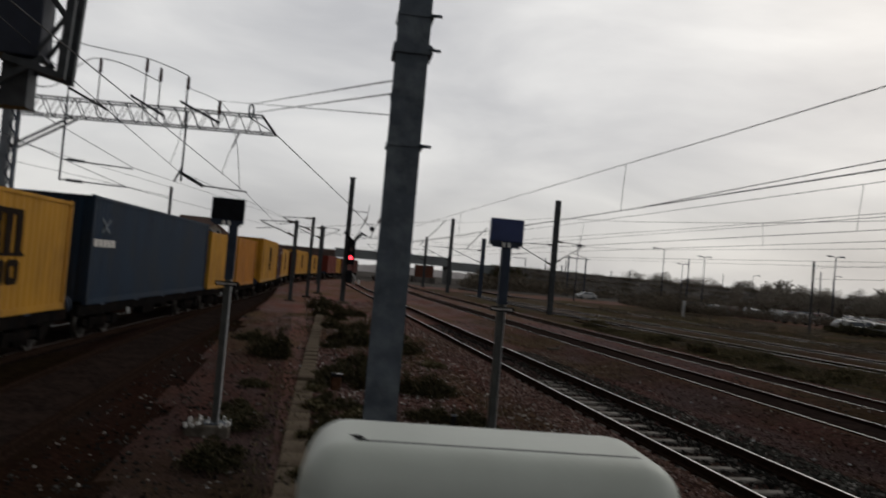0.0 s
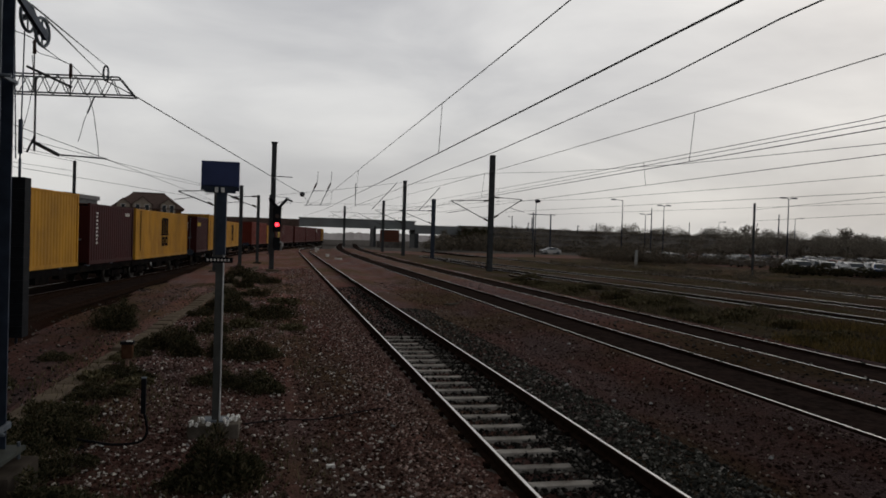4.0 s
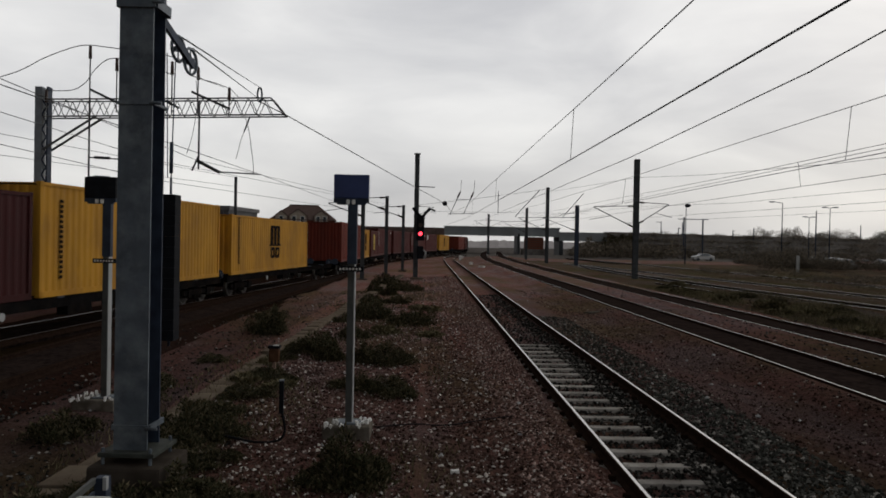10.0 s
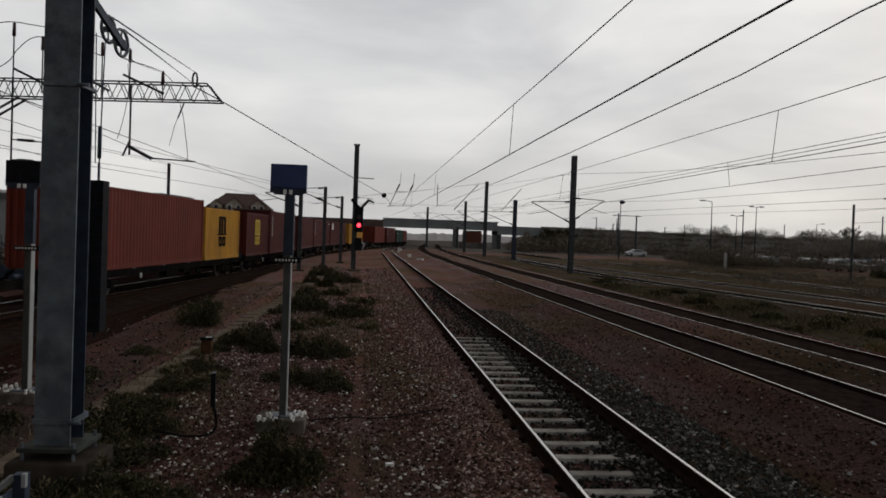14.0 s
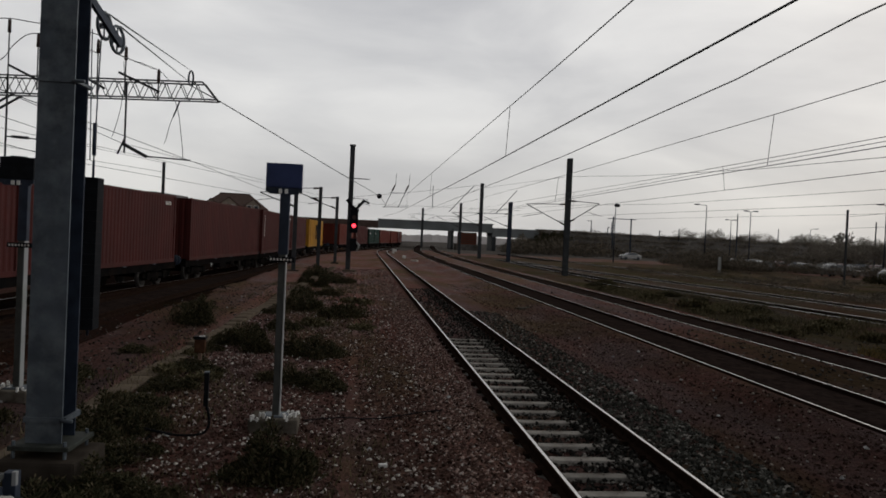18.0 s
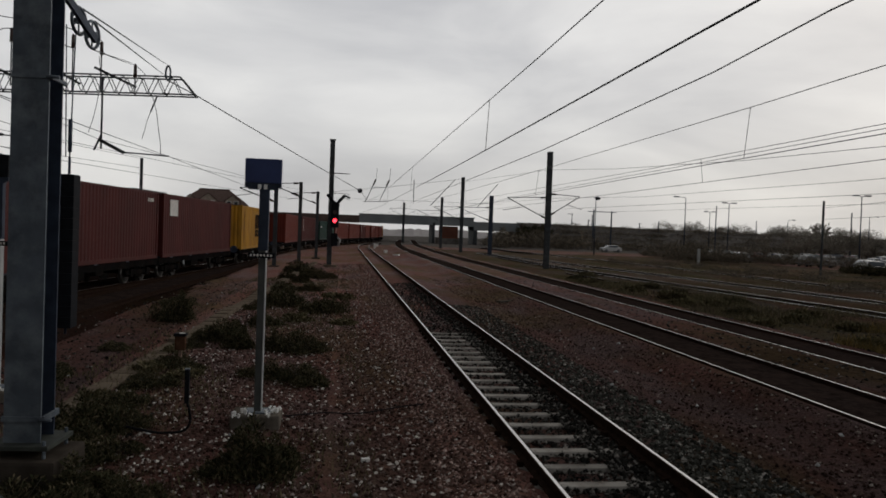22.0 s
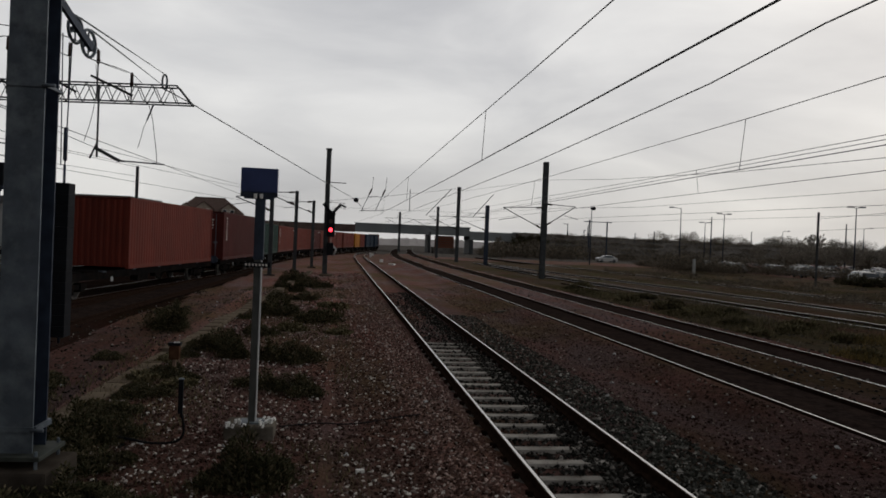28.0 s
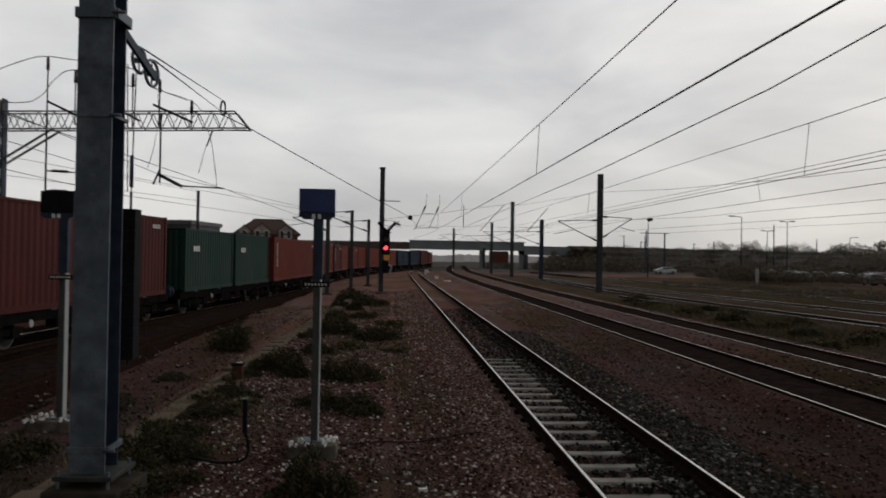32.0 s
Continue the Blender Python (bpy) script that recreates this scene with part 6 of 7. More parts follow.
def camera_lamp(x, y, h):
    t = thing("floodlight_mast", "slim grey mast with a dark rounded floodlight head", "floodlight")
    bm = bmesh.new()
    rod(bm, (x, y, -0.3), (x, y, h), 0.1, 0.06, 8)
    part("column", bm, M["galv_dark"], t)
    bm = bmesh.new()
    bmesh.ops.create_uvsphere(bm, u_segments=12, v_segments=8, radius=0.5, matrix=Matrix.LocRotScale((x + 0.25, y, h - 0.1), None, (1, 0.8, 0.6)))
    part("lamp_head", bm, M["black"], t, "black rounded lamp head")


camera_lamp(41.0, 120, 9.2)


def thin_pole(x, y, h, base=-0.3, bracket=0.0):
    t = thing("thin_pole", "thin dark steel pole seen over the embankment", "pole", "far poles")
    bm = bmesh.new()
    rod(bm, (x, y, base), (x, y, h), 0.13, 0.1, 6)
    part("column", bm, M["galv_dark"], t)
    if bracket:
        bm = bmesh.new()
        bar(bm, (x, y, h - 0.25), (x + bracket, y, h - 0.2), 0.08, 0.12)
        part("bracket", bm, M["galv_dark"], t)


for _r in ((77.5, 150, 10.2), (86.7, 120, 8.5), (109.7, 190, 8.8, 4.0), (61.8, 186, 7.2, 5.0, 0.5), (62.1, 184, 8.4, 5.0), (75.8, 187, 6.9, 4.5, 0.5), (81.0, 187, 7.6, 4.5), (58.7, 190, 8.8, 5.0, -1.2), (52.0, 186, 8.3, 5.0, -3.5)):
    thin_pole(*_r)
_t = thing("far_portal", "dark steel portal carrying wires over the embankment", "portal")
for _x, _z in ((57.7, 9.2), (62.0, 8.9)):
    _bm = bmesh.new()
    box(_bm, _x - 0.14, _x + 0.14, 169.9, 170.1, -0.4, _z)
    part("leg", _bm, M["galv_dark"], _t)
_bm = bmesh.new()
bar(_bm, (56.3, 169.85, 8.72), (63.1, 169.85, 8.72), 0.1, 0.16)
part("crossbeam", _bm, M["galv_dark"], _t)


# ---- parked cars ----
def car_proto(name, paint):
    t = thing(name, "parked " + paint + " car in the station car park", "car", "parked cars")
    prof = [(-2.1, 0.35), (-2.12, 0.75), (-1.95, 0.92), (-1.2, 1.0), (-0.55, 1.42), (0.95, 1.46), (1.75, 1.02), (2.08, 0.95), (2.14, 0.6), (2.1, 0.35)]
    bm = bmesh.new()
    rings = []
    for y, k in ((-0.86, 0.0), (-0.8, 1.0), (0.8, 1.0), (0.86, 0.0)):
        rings.append([bm.verts.new((x, y * (0.86 if z > 1.1 else 1.0), z - (0.05 if not k else 0))) for x, z in prof])
    for a, b in zip(rings, rings[1:]):
        for i in range(len(prof)):
            j = (i + 1) % len(prof)
            bm.faces.new((a[i], a[j], b[j], b[i]))
    bm.faces.new(rings[0][::-1])
    bm.faces.new(rings[-1])
    bmesh.ops.recalc_face_normals(bm, faces=bm.faces)
    part("body", bm, M["car_" + paint], t)
    for s in (-1, 1):
        bm = bmesh.new()
        pts = [(-1.05, 1.0), (-0.5, 1.36), (0.9, 1.4), (1.5, 1.03)]
        bm.faces.new([bm.verts.new((x, s * (0.865 if z < 1.1 else 0.75), z)) for x, z in pts])
        part("side_window", bm, M["glass"], t)
    for x0, z0, x1, z1 in ((-1.17, 1.02, -0.58, 1.4), (1.0, 1.44, 1.72, 1.05)):
        bm = bmesh.new()
        bm.faces.new([bm.verts.new(p) for p in ((x0 + (-0.02 if x0 < 0 else 0.02), -0.66, z0 + 0.01), (x0 + (-0.02 if x0 < 0 else 0.02), 0.66, z0 + 0.01), (x1 + (-0.02 if x0 < 0 else 0.02), 0.66, z1 + 0.01), (x1 + (-0.02 if x0 < 0 else 0.02), -0.66, z1 + 0.01))])
        part("windscreen", bm, M["glass"], t)
    for x in (-1.35, 1.35):
        for s in (-1, 1):
            bm = bmesh.new()
            rod(bm, (x, s * 0.66, 0.32), (x, s * 0.88, 0.32), 0.32, n=14)
            w = part("wheel", bm, M["tyre"], t)
            bm = bmesh.new()
            rod(bm, (x, s * 0.88, 0.32), (x, s * 0.89, 0.32), 0.19, n=10)
            part("rim", bm, M["galv"], w)
    return t


for _n, _c in (("white", (0.5, 0.5, 0.5)), ("silver", (0.26, 0.27, 0.28)), ("black", (0.02, 0.02, 0.022)), ("blue", (0.03, 0.06, 0.15)), ("red", (0.22, 0.02, 0.02))):
    M["car_" + _n] = mat("car_paint_" + _n, _c, 0.25, 0.1, 0.05, 2)
CARS = [car_proto("parked_car", c) for c in ("white", "silver", "black", "blue", "red")]
_rs = random.Random(8)
_spots = [(54.8, 150.0, 6)]
for _row, (_y0, _n, _x0, _sl) in enumerate(((112, 24, 62, -0.42), (104, 24, 58, -0.5), (94, 24, 62, -0.55), (84, 20, 66, -0.6), (66, 12, 62, -0.6), (124, 18, 64, -0.2))):
    for _k in range(_n):
        if _rs.random() < 0.62:
            _spots.append((_x0 + _k * 2.7, _y0 + _k * 2.7 * _sl * 0.55, 80 + _rs.uniform(-4, 4)))
_spots += [(61.0, 30.2, 128), (62.6, 28.0, 128), (64.0, 25.6, 128), (66.5, 27.5, 128)]
_white = [(55.1, 48.0, 40), (50.6, 39.2, 128)]
for _k in range(8):
    for _d in (91, 98):
        _b = math.radians(40.6 + 1.55 * _k + 0.5 * (_d > 95))
        _white.append((-2.5 + _d * math.cos(_b), _d * math.sin(_b), math.degrees(_b) + 12 + 8 * math.sin(_k * 2.3 + _d)))
_spots = [s for s in _spots if not (67 < s[0] < 81 and 49 < s[1] < 71) and all(math.dist(s[:2], q[:2]) > 3.2 for q in _white)]
_white = [q for q in _white if not (67 < q[0] < 81 and 49 < q[1] < 71)]
_spots += _white
for _k, (_x, _y, _a) in enumerate(_spots):
    _p = CARS[_rs.choice((0, 0, 0, 1, 1, 2, 2, 3, 4)) if 0 < _k < len(_spots) - len(_white) else (0, 1, 2, 0, 3, 1, 0, 2)[_k % 8]]
    _m = pose(_x, _y, -0.24, 0, 0, _a)
    copy_thing(_p, _m)
for _k, _p in enumerate(CARS):
    _p.matrix_world = pose(70 + _k * 2.8, 74 - _k * 1.0, -0.24, 0, 0, 82)


scrub_mass("car_park_hedge", 26000, [(-2.5 + 84.5 * math.cos(math.radians(41.5 + 0.62 * k)) + _rs.uniform(-0.8, 0.8), 84.5 * math.sin(math.radians(41.5 + 0.62 * k)), _rs.uniform(0.7, 1.1), _rs.uniform(0.75, 1.25)) for k in range(19)], 0.12, "low dark scrub along the edge of the car park", M["weed"], 31)

# ---- buildings of the yard ----
def gable_house(name, label, m, L, W, eave, ridge, wall, roof, windows, chimneys=(), wz=(1.6, 3.4), hip=0.0, pilasters=False):
    t = thing(name, label, "building", m=m)
    bm = bmesh.new()
    box(bm, -L / 2, L / 2, -W / 2, W / 2, -0.5, eave)
    for s in ((1,) if hip else (-1, 1)):
        vs = [bm.verts.new(p) for p in ((s * (L / 2 - 0.01), -W / 2, eave), (s * (L / 2 - 0.01), W / 2, eave), (s * (L / 2 - 0.01), 0, ridge))]
        bm.faces.new(vs)
    part("wall", bm, wall, t)
    o = 0.35
    for s in (-1, 1):
        bm = bmesh.new()
        a = [(-L / 2 - o, s * (W / 2 + o), eave - 0.15), (L / 2 + o, s * (W / 2 + o), eave - 0.15), (L / 2 + o, 0, ridge + 0.1), (-L / 2 - o + hip, 0, ridge + 0.1)]
        lo = [bm.verts.new(p) for p in a]
        hi = [bm.verts.new((p[0], p[1], p[2] + 0.15)) for p in a]
        bm.faces.new(lo)
        bm.faces.new(hi[::-1])
        for i in range(4):
            j = (i + 1) % 4
            bm.faces.new((lo[i], lo[j], hi[j], hi[i]))
        bmesh.ops.recalc_face_normals(bm, faces=bm.faces)
        part("roof", bm, roof, t)
    if hip:
        bm = bmesh.new()
        bm.faces.new([bm.verts.new(p) for p in ((-L / 2 - o, -W / 2 - o, eave), (-L / 2 - o + hip, 0, ridge + 0.25), (-L / 2 - o, W / 2 + o, eave))])
        part("roof", bm, roof, t)
    for side in (-1, 1):
        for k in range(windows):
            x = -L / 2 + (k + 0.5) * L / windows
            bm = bmesh.new()
            box(bm, x - 0.55, x + 0.55, side * W / 2 - 0.06, side * W / 2 + 0.06, wz[0], wz[1])
            w = part("window", bm, M["render_pale"], t)
            bm = bmesh.new()
            box(bm, x - 0.45, x + 0.45, side * (W / 2 + 0.065) - 0.01, side * (W / 2 + 0.065) + 0.01, wz[0] + 0.1, wz[1] - 0.1)
            part("pane", bm, M["glass"], w)
            bm = bmesh.new()
            box(bm, x - 0.025, x + 0.025, side * (W / 2 + 0.09) - 0.012, side * (W / 2 + 0.09) + 0.012, wz[0] + 0.1, wz[1] - 0.1)
            box(bm, x - 0.45, x - 0.03, side * (W / 2 + 0.09) - 0.012, side * (W / 2 + 0.09) + 0.012, sum(wz) / 2 - 0.025, sum(wz) / 2 + 0.025)
            box(bm, x + 0.03, x + 0.45, side * (W / 2 + 0.09) - 0.012, side * (W / 2 + 0.09) + 0.012, sum(wz) / 2 - 0.025, sum(wz) / 2 + 0.025)
            part("glazing_bar", bm, M["render_pale"], w)
        if pilasters:
            for k in range(windows + 1):
                x = -L / 2 + k * L / windows
                x = max(-L / 2 + 0.3, min(L / 2 - 0.3, x))
                bm = bmesh.new()
                box(bm, x - 0.3, x + 0.3, side * (W / 2 + 0.1) - 0.1, side * (W / 2 + 0.1) + 0.1, -0.4, eave - 0.3)
                part("pilaster", bm, wall, t)
    for x in chimneys:
        bm = bmesh.new()
        box(bm, x - 0.38, x + 0.38, -0.35, 0.35, ridge - 1, ridge + 1.1)
        c = part("chimney", bm, wall, t)
        bm = bmesh.new()
        rod(bm, (x, 0, ridge + 1.1), (x, 0, ridge + 1.6), 0.13, 0.1, 8)
        part("chimney_pot", bm, M["brick_red"], c)
    return t


gable_house("goods_shed", "long dark brick goods shed with a slate roof", pose(74.0, 60.2, 0, 0, 0, -86.5), 17, 10, 4.4, 6.9, M["brick_dark"], M["slate"], 8, (), (2.2, 3.8), 0.0, True)
gable_house("station_building", "brick railway building with a pale slate roof", pose(70.5, 35.85, 0, 0, 0, -50), 24, 9, 3.9, 5.85, M["brick_dark"], M["slate_pale"], 10, (-2.9, 4.5), (1.0, 2.8), 2.8)


def red_box():
    t = thing("brick_annexe", "plain red brick hut with a flat roof", "hut", m=pose(58.3, 34.4, 0, 0, 0, -50))
    bm = bmesh.new()
    box(bm, -2.8, 2.8, -1.5, 1.5, -0.5, 3.5)
    part("wall", bm, M["brick_red"], t)
    bm = bmesh.new()
    box(bm, -2.95, 2.95, -1.65, 1.65, 3.5, 3.65)
    part("flat_roof", bm, M["slate"], t)


red_box()


def relay_cabinet(x, y, w, h, m_, label):
    t = thing("equipment_cabinet", label, "equipment cabinet", "equipment cabinets", m=pose(x, y, -0.25, 0, 0, -30))
    bm = bmesh.new()
    box(bm, -w / 2, w / 2, -0.5, 0.5, 0, h, bevel=0.03)
    part("body", bm, m_, t)
    for s in (-1, 1):
        bm = bmesh.new()
        box(bm, s * w / 4 - w / 4 + 0.05, s * w / 4 + w / 4 - 0.05, -0.53, -0.5, 0.1, h - 0.12)
        part("door", bm, m_, t)
    bm = bmesh.new()
    box(bm, -w / 2 - 0.06, w / 2 + 0.06, -0.58, 0.56, h, h + 0.07)
    part("lid", bm, M["galv"], t)


relay_cabinet(44.1, 36.7, 1.2, 1.7, M["cabinet"], "grey metal trackside equipment cabinet")
relay_cabinet(46.2, 35.4, 2.2, 1.35, M["cabinet"], "wide grey metal trackside equipment cabinet")
relay_cabinet(47.8, 35.2, 1.1, 1.8, M["shed"], "pale metal trackside equipment cabinet")


def kiosk(x, y):
    t = thing("car_park_kiosk", "small white car park kiosk with a dark opening", "kiosk", m=pose(x, y, -0.25, 0, 0, -42))
    bm = bmesh.new()
    box(bm, -0.7, 0.7, -0.7, 0.7, 0, 1.95, bevel=0.02)
    part("body", bm, M["kiosk_white"], t)
    bm = bmesh.new()
    box(bm, 0.05, 0.5, -0.72, -0.7, 0.9, 1.65)
    part("opening", bm, M["black"], t, "dark serving opening")
    bm = bmesh.new()
    box(bm, -0.8, 0.8, -0.8, 0.8, 1.95, 2.05)
    part("roof", bm, M["kiosk_white"], t)
    bm = bmesh.new()
    rod(bm, (-0.2, 0, 2.05), (-0.2, 0, 2.7), 0.03, n=6)
    part("mast", bm, M["galv"], t)
    bm = bmesh.new()
    box(bm, -0.5, 0.1, -0.04, 0.02, 2.6, 3.1)
    part("sign_plate", bm, M["kiosk_white"], t, "white square sign plate")


kiosk(53.7, 49.7)


def tower(x, y):
    t = thing("slim_chimney_tower", "slim dark tower with a pale band above trees", "tower")
    bm = bmesh.new()
    rod(bm, (x, y, -0.3), (x, y, 10.6), 0.36, 0.32, 12)
    part("shaft", bm, M["brick_dark"], t)
    bm = bmesh.new()
    rod(bm, (x, y, 9.0), (x, y, 9.7), 0.37, 0.36, 12)
    part("band", bm, M["shed"], t)


tower(102.6, 104)


# ---- houses and sheds behind the train ----
def pub_house():
    t = thing("hipped_house", "large brown brick house with a hipped tile roof and cream gables", "house", m=pose(-23.3, 142, 0.1, 0, 0, 8))
    bm = bmesh.new()
    box(bm, -5.4, 5.4, -5, 5, -0.5, 6.0)
    part("wall", bm, M["brick_brown"], t)
    bm = bmesh.new()
    a = [bm.verts.new(p) for p in ((-5.9, -5.6, 5.85), (5.9, -5.6, 5.85), (5.9, 5.6, 5.85), (-5.9, 5.6, 5.85))]
    b = [bm.verts.new((v.co.x, v.co.y, 6.02)) for v in a]
    r = [bm.verts.new(p) for p in ((-2.6, 0, 8.75), (2.6, 0, 8.75))]
    for f in ((b[0], b[1], r[1], r[0]), (b[1], b[2], r[1]), (b[2], b[3], r[0], r[1]), (b[3], b[0], r[0])):
        bm.faces.new(f)
    for k in range(4):
        bm.faces.new((a[k], a[(k + 1) % 4], b[(k + 1) % 4], b[k]))
    bm.faces.new(a[::-1])
    part("roof", bm, M["tile_brown"], t)
    bm = bmesh.new()
    bar(bm, (-2.7, 0, 8.8), (2.7, 0, 8.8), 0.3, 0.14)
    part("ridge_tiles", bm, M["tile_brown"], t)
    for x, w in ((-3.9, 1.0), (-0.9, 1.5), (3.2, 1.2)):
        h = 6.7 + w * 0.75
        bm = bmesh.new()
        bm.faces.new([bm.verts.new(p) for p in ((x - w, -5.5, 4.6), (x + w, -5.5, 4.6), (x + w, -5.5, 6.7), (x, -5.5, h), (x - w, -5.5, 6.7))])
        box(bm, x - w, x + w, -5.48, -3.4, 4.6, 6.6)
        d = part("gable", bm, M["render_pale"], t, "cream rendered gable")
        bm = bmesh.new()
        for sx in (-1, 1):
            q = [bm.verts.new(p) for p in ((x + sx * (w + 0.25), -5.75, 6.55), (x, -5.75, h + 0.15), (x, -1.6, h + 0.15), (x + sx * (w + 0.25), -2.8, 6.55))]
            q2 = [bm.verts.new((v.co.x, v.co.y, v.co.z - 0.14)) for v in q]
            bm.faces.new(q)
            bm.faces.new(q2[::-1])
            for k in range(4):
                bm.faces.new((q[k], q[(k + 1) % 4], q2[(k + 1) % 4], q2[k]))
        bmesh.ops.recalc_face_normals(bm, faces=bm.faces)
        part("gable_roof", bm, M["tile_brown"], d)
        for sx in ((-0.5, 0.5) if w > 1.1 else (0,)):
            bm = bmesh.new()
            box(bm, x + sx * w - 0.38, x + sx * w + 0.38, -5.56, -5.5, 5.2, 6.6)
            part("window_frame", bm, M["white"], d)
            bm = bmesh.new()
            box(bm, x + sx * w - 0.3, x + sx * w + 0.3, -5.6, -5.56, 5.28, 6.52)
            part("pane", bm, M["glass"], d)
    for x in (-4.2, -2.2, 0.6, 1.9, 4.3):
        bm = bmesh.new()
        box(bm, x - 0.6, x + 0.6, -5.06, -4.98, 2.2, 3.8)
        w = part("window", bm, M["white"], t)
        bm = bmesh.new()
        box(bm, x - 0.5, x + 0.5, -5.1, -5.06, 2.3, 3.7)
        part("pane", bm, M["glass"], w)


pub_house()


def shed(x, y, L, W, h, m_, roof, label, rz=0):
    t = thing("industrial_shed", label, "shed", "sheds", m=pose(x, y, 0, 0, 0, rz))
    bm = bmesh.new()
    n = int(L / 0.5)
    for s in (-1, 1):
        box(bm, -L / 2, L / 2, s * W / 2 - 0.05, s * W / 2 + 0.05, -0.4, h)
        box(bm, s * L / 2 - 0.05, s * L / 2 + 0.05, -W / 2, W / 2, -0.4, h)
    for k in range(n):
        box(bm, -L / 2 + k * 0.5, -L / 2 + k * 0.5 + 0.2, -W / 2 - 0.09, -W / 2 - 0.05, -0.3, h - 0.05)
    part("wall", bm, m_, t)
    bm = bmesh.new()
    box(bm, -L / 2 - 0.2, L / 2 + 0.2, -W / 2 - 0.25, W / 2 + 0.2, h, h + 0.35)
    part("roof", bm, roof, t)


shed(-20.3, 70, 6.6, 7.5, 4.95, M["shed_dark"], M["slate"], "dark sheeted industrial shed with a flat roof", -6)
shed(-34, 68, 12, 10, 4.6, M["shed"], M["shed"], "pale grey sheeted industrial shed", -12)
shed(-17.8, 46, 6, 5, 3.7, M["shed"], M["slate"], "pale metal store behind the freight line", -8)


def palisade():
    t = thing("palisade_fence", "grey steel palisade fence behind the freight line", "fence")
    bm = bmesh.new()
    box(bm, -0.035, 0.035, -0.01, 0.01, -0.3, 1.9)
    me = mesh_of("pale", bm, M["galv_dark"])
    for k in range(140):
        y = 18 + k * 0.32
        share("pale", me, t, pose(-17.5 + (y - 18) * 0.09, y, 0, 0, 0, 90))
    for z in (0.4, 1.5):
        bm = bmesh.new()
        bar(bm, (-17.45, 18, z), (-17.45 + 44.5 * 0.09, 62.5, z), 0.05, 0.05)
        part("rail", bm, M["galv_dark"], t)


palisade()
scrub_mass("left_scrub", 9000, [(-20 + _rs.uniform(-4, 6), 30 + k * 2.4, _rs.uniform(0.8, 2), _rs.uniform(0.8, 2.0)) for k in range(28)], 0.3, "scrub and bushes behind the freight line", M["scrub"], 6)


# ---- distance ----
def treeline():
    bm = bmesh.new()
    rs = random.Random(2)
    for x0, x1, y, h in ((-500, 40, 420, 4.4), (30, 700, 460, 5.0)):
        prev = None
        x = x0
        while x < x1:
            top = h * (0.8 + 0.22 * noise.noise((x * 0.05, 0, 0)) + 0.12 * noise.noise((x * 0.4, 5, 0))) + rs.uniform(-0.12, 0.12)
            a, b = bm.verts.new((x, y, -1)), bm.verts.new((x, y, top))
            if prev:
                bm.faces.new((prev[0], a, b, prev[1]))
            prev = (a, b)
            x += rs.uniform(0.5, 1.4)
    # The backdrop glows to imitate haze; it is no light source.
    tagged(part("backdrop", bm, M["hazy_wood"]), "grey brown tree line on the horizon, pale and glowing for haze", "backdrop", kind="structure")


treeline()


# ---- container train ----
SPEED = 7.4
_line = np.array(curve_of(TRAIN_MID, 0.5, -330, 420))
_arc = np.concatenate([[0], np.cumsum(np.hypot(*np.diff(_line, axis=0).T))])
_arc -= np.interp(0, _line[:, 1], _arc)


def on_line(s):
    return Vector((float(np.interp(s, _arc, _line[:, 0])), float(np.interp(s, _arc, _line[:, 1]))))


def train_pose(s, half, z):
    a, b = on_line(s - half), on_line(s + half)
    c = (a + b) / 2
    return pose(c.x, c.y, z, 0, 0, -math.degrees(math.atan2(b.x - a.x, b.y - a.y)))


def logo_bars(bm, x, y, z, w, h):
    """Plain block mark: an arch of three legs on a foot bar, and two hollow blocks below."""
    t = 0.25 * w
    for k in range(3):
        yy = y - w / 2 + k * (w - t) / 2
        box(bm, x, x + 0.012, yy, yy + t, z, z + h * 0.5)
    box(bm, x, x + 0.0125, y - w / 2 + 0.03, y + w / 2 - 0.03, z + h * 0.5, z + h * 0.58)
    box(bm, x, x + 0.0125, y - w * 0.62, y + w * 0.62, z - h * 0.045, z)
    for a in (y - w * 0.47, y + w * 0.05):
        b = a + w * 0.42
        z0, z1 = z - h * 0.42, z - h * 0.09
        box(bm, x, x + 0.012, a, a + t * 0.55, z0 + 0.05, z1 - 0.05)
        box(bm, x, x + 0.012, b - t * 0.5, b, z0 + 0.05, z1 - 0.05)
        box(bm, x, x + 0.0125, a + 0.05, b - 0.05, z0, z0 + h * 0.09)
        box(bm, x, x + 0.0125, a + 0.05, b - 0.05, z1 - h * 0.09, z1)


def corrugated(bm, x, y0, y1, z0, z1, sgn):
    n = max(4, int(round((y1 - y0) / 0.29)))
    p = (y1 - y0) / n
    pts = []
    for k in range(n):
        a = y0 + k * p
        pts += [(0, a), (0, a + p * 0.3), (-0.022, a + p * 0.5), (-0.022, a + p * 0.8)]
    pts.append((0, y1))
    lo = [bm.verts.new((x + sgn * d, y, z0)) for d, y in pts]
    hi = [bm.verts.new((x + sgn * d, y, z1)) for d, y in pts]
    for i in range(len(pts) - 1):
        f = (lo[i], lo[i + 1], hi[i + 1], hi[i])
        bm.faces.new(f if sgn > 0 else f[::-1])


_protos = {}


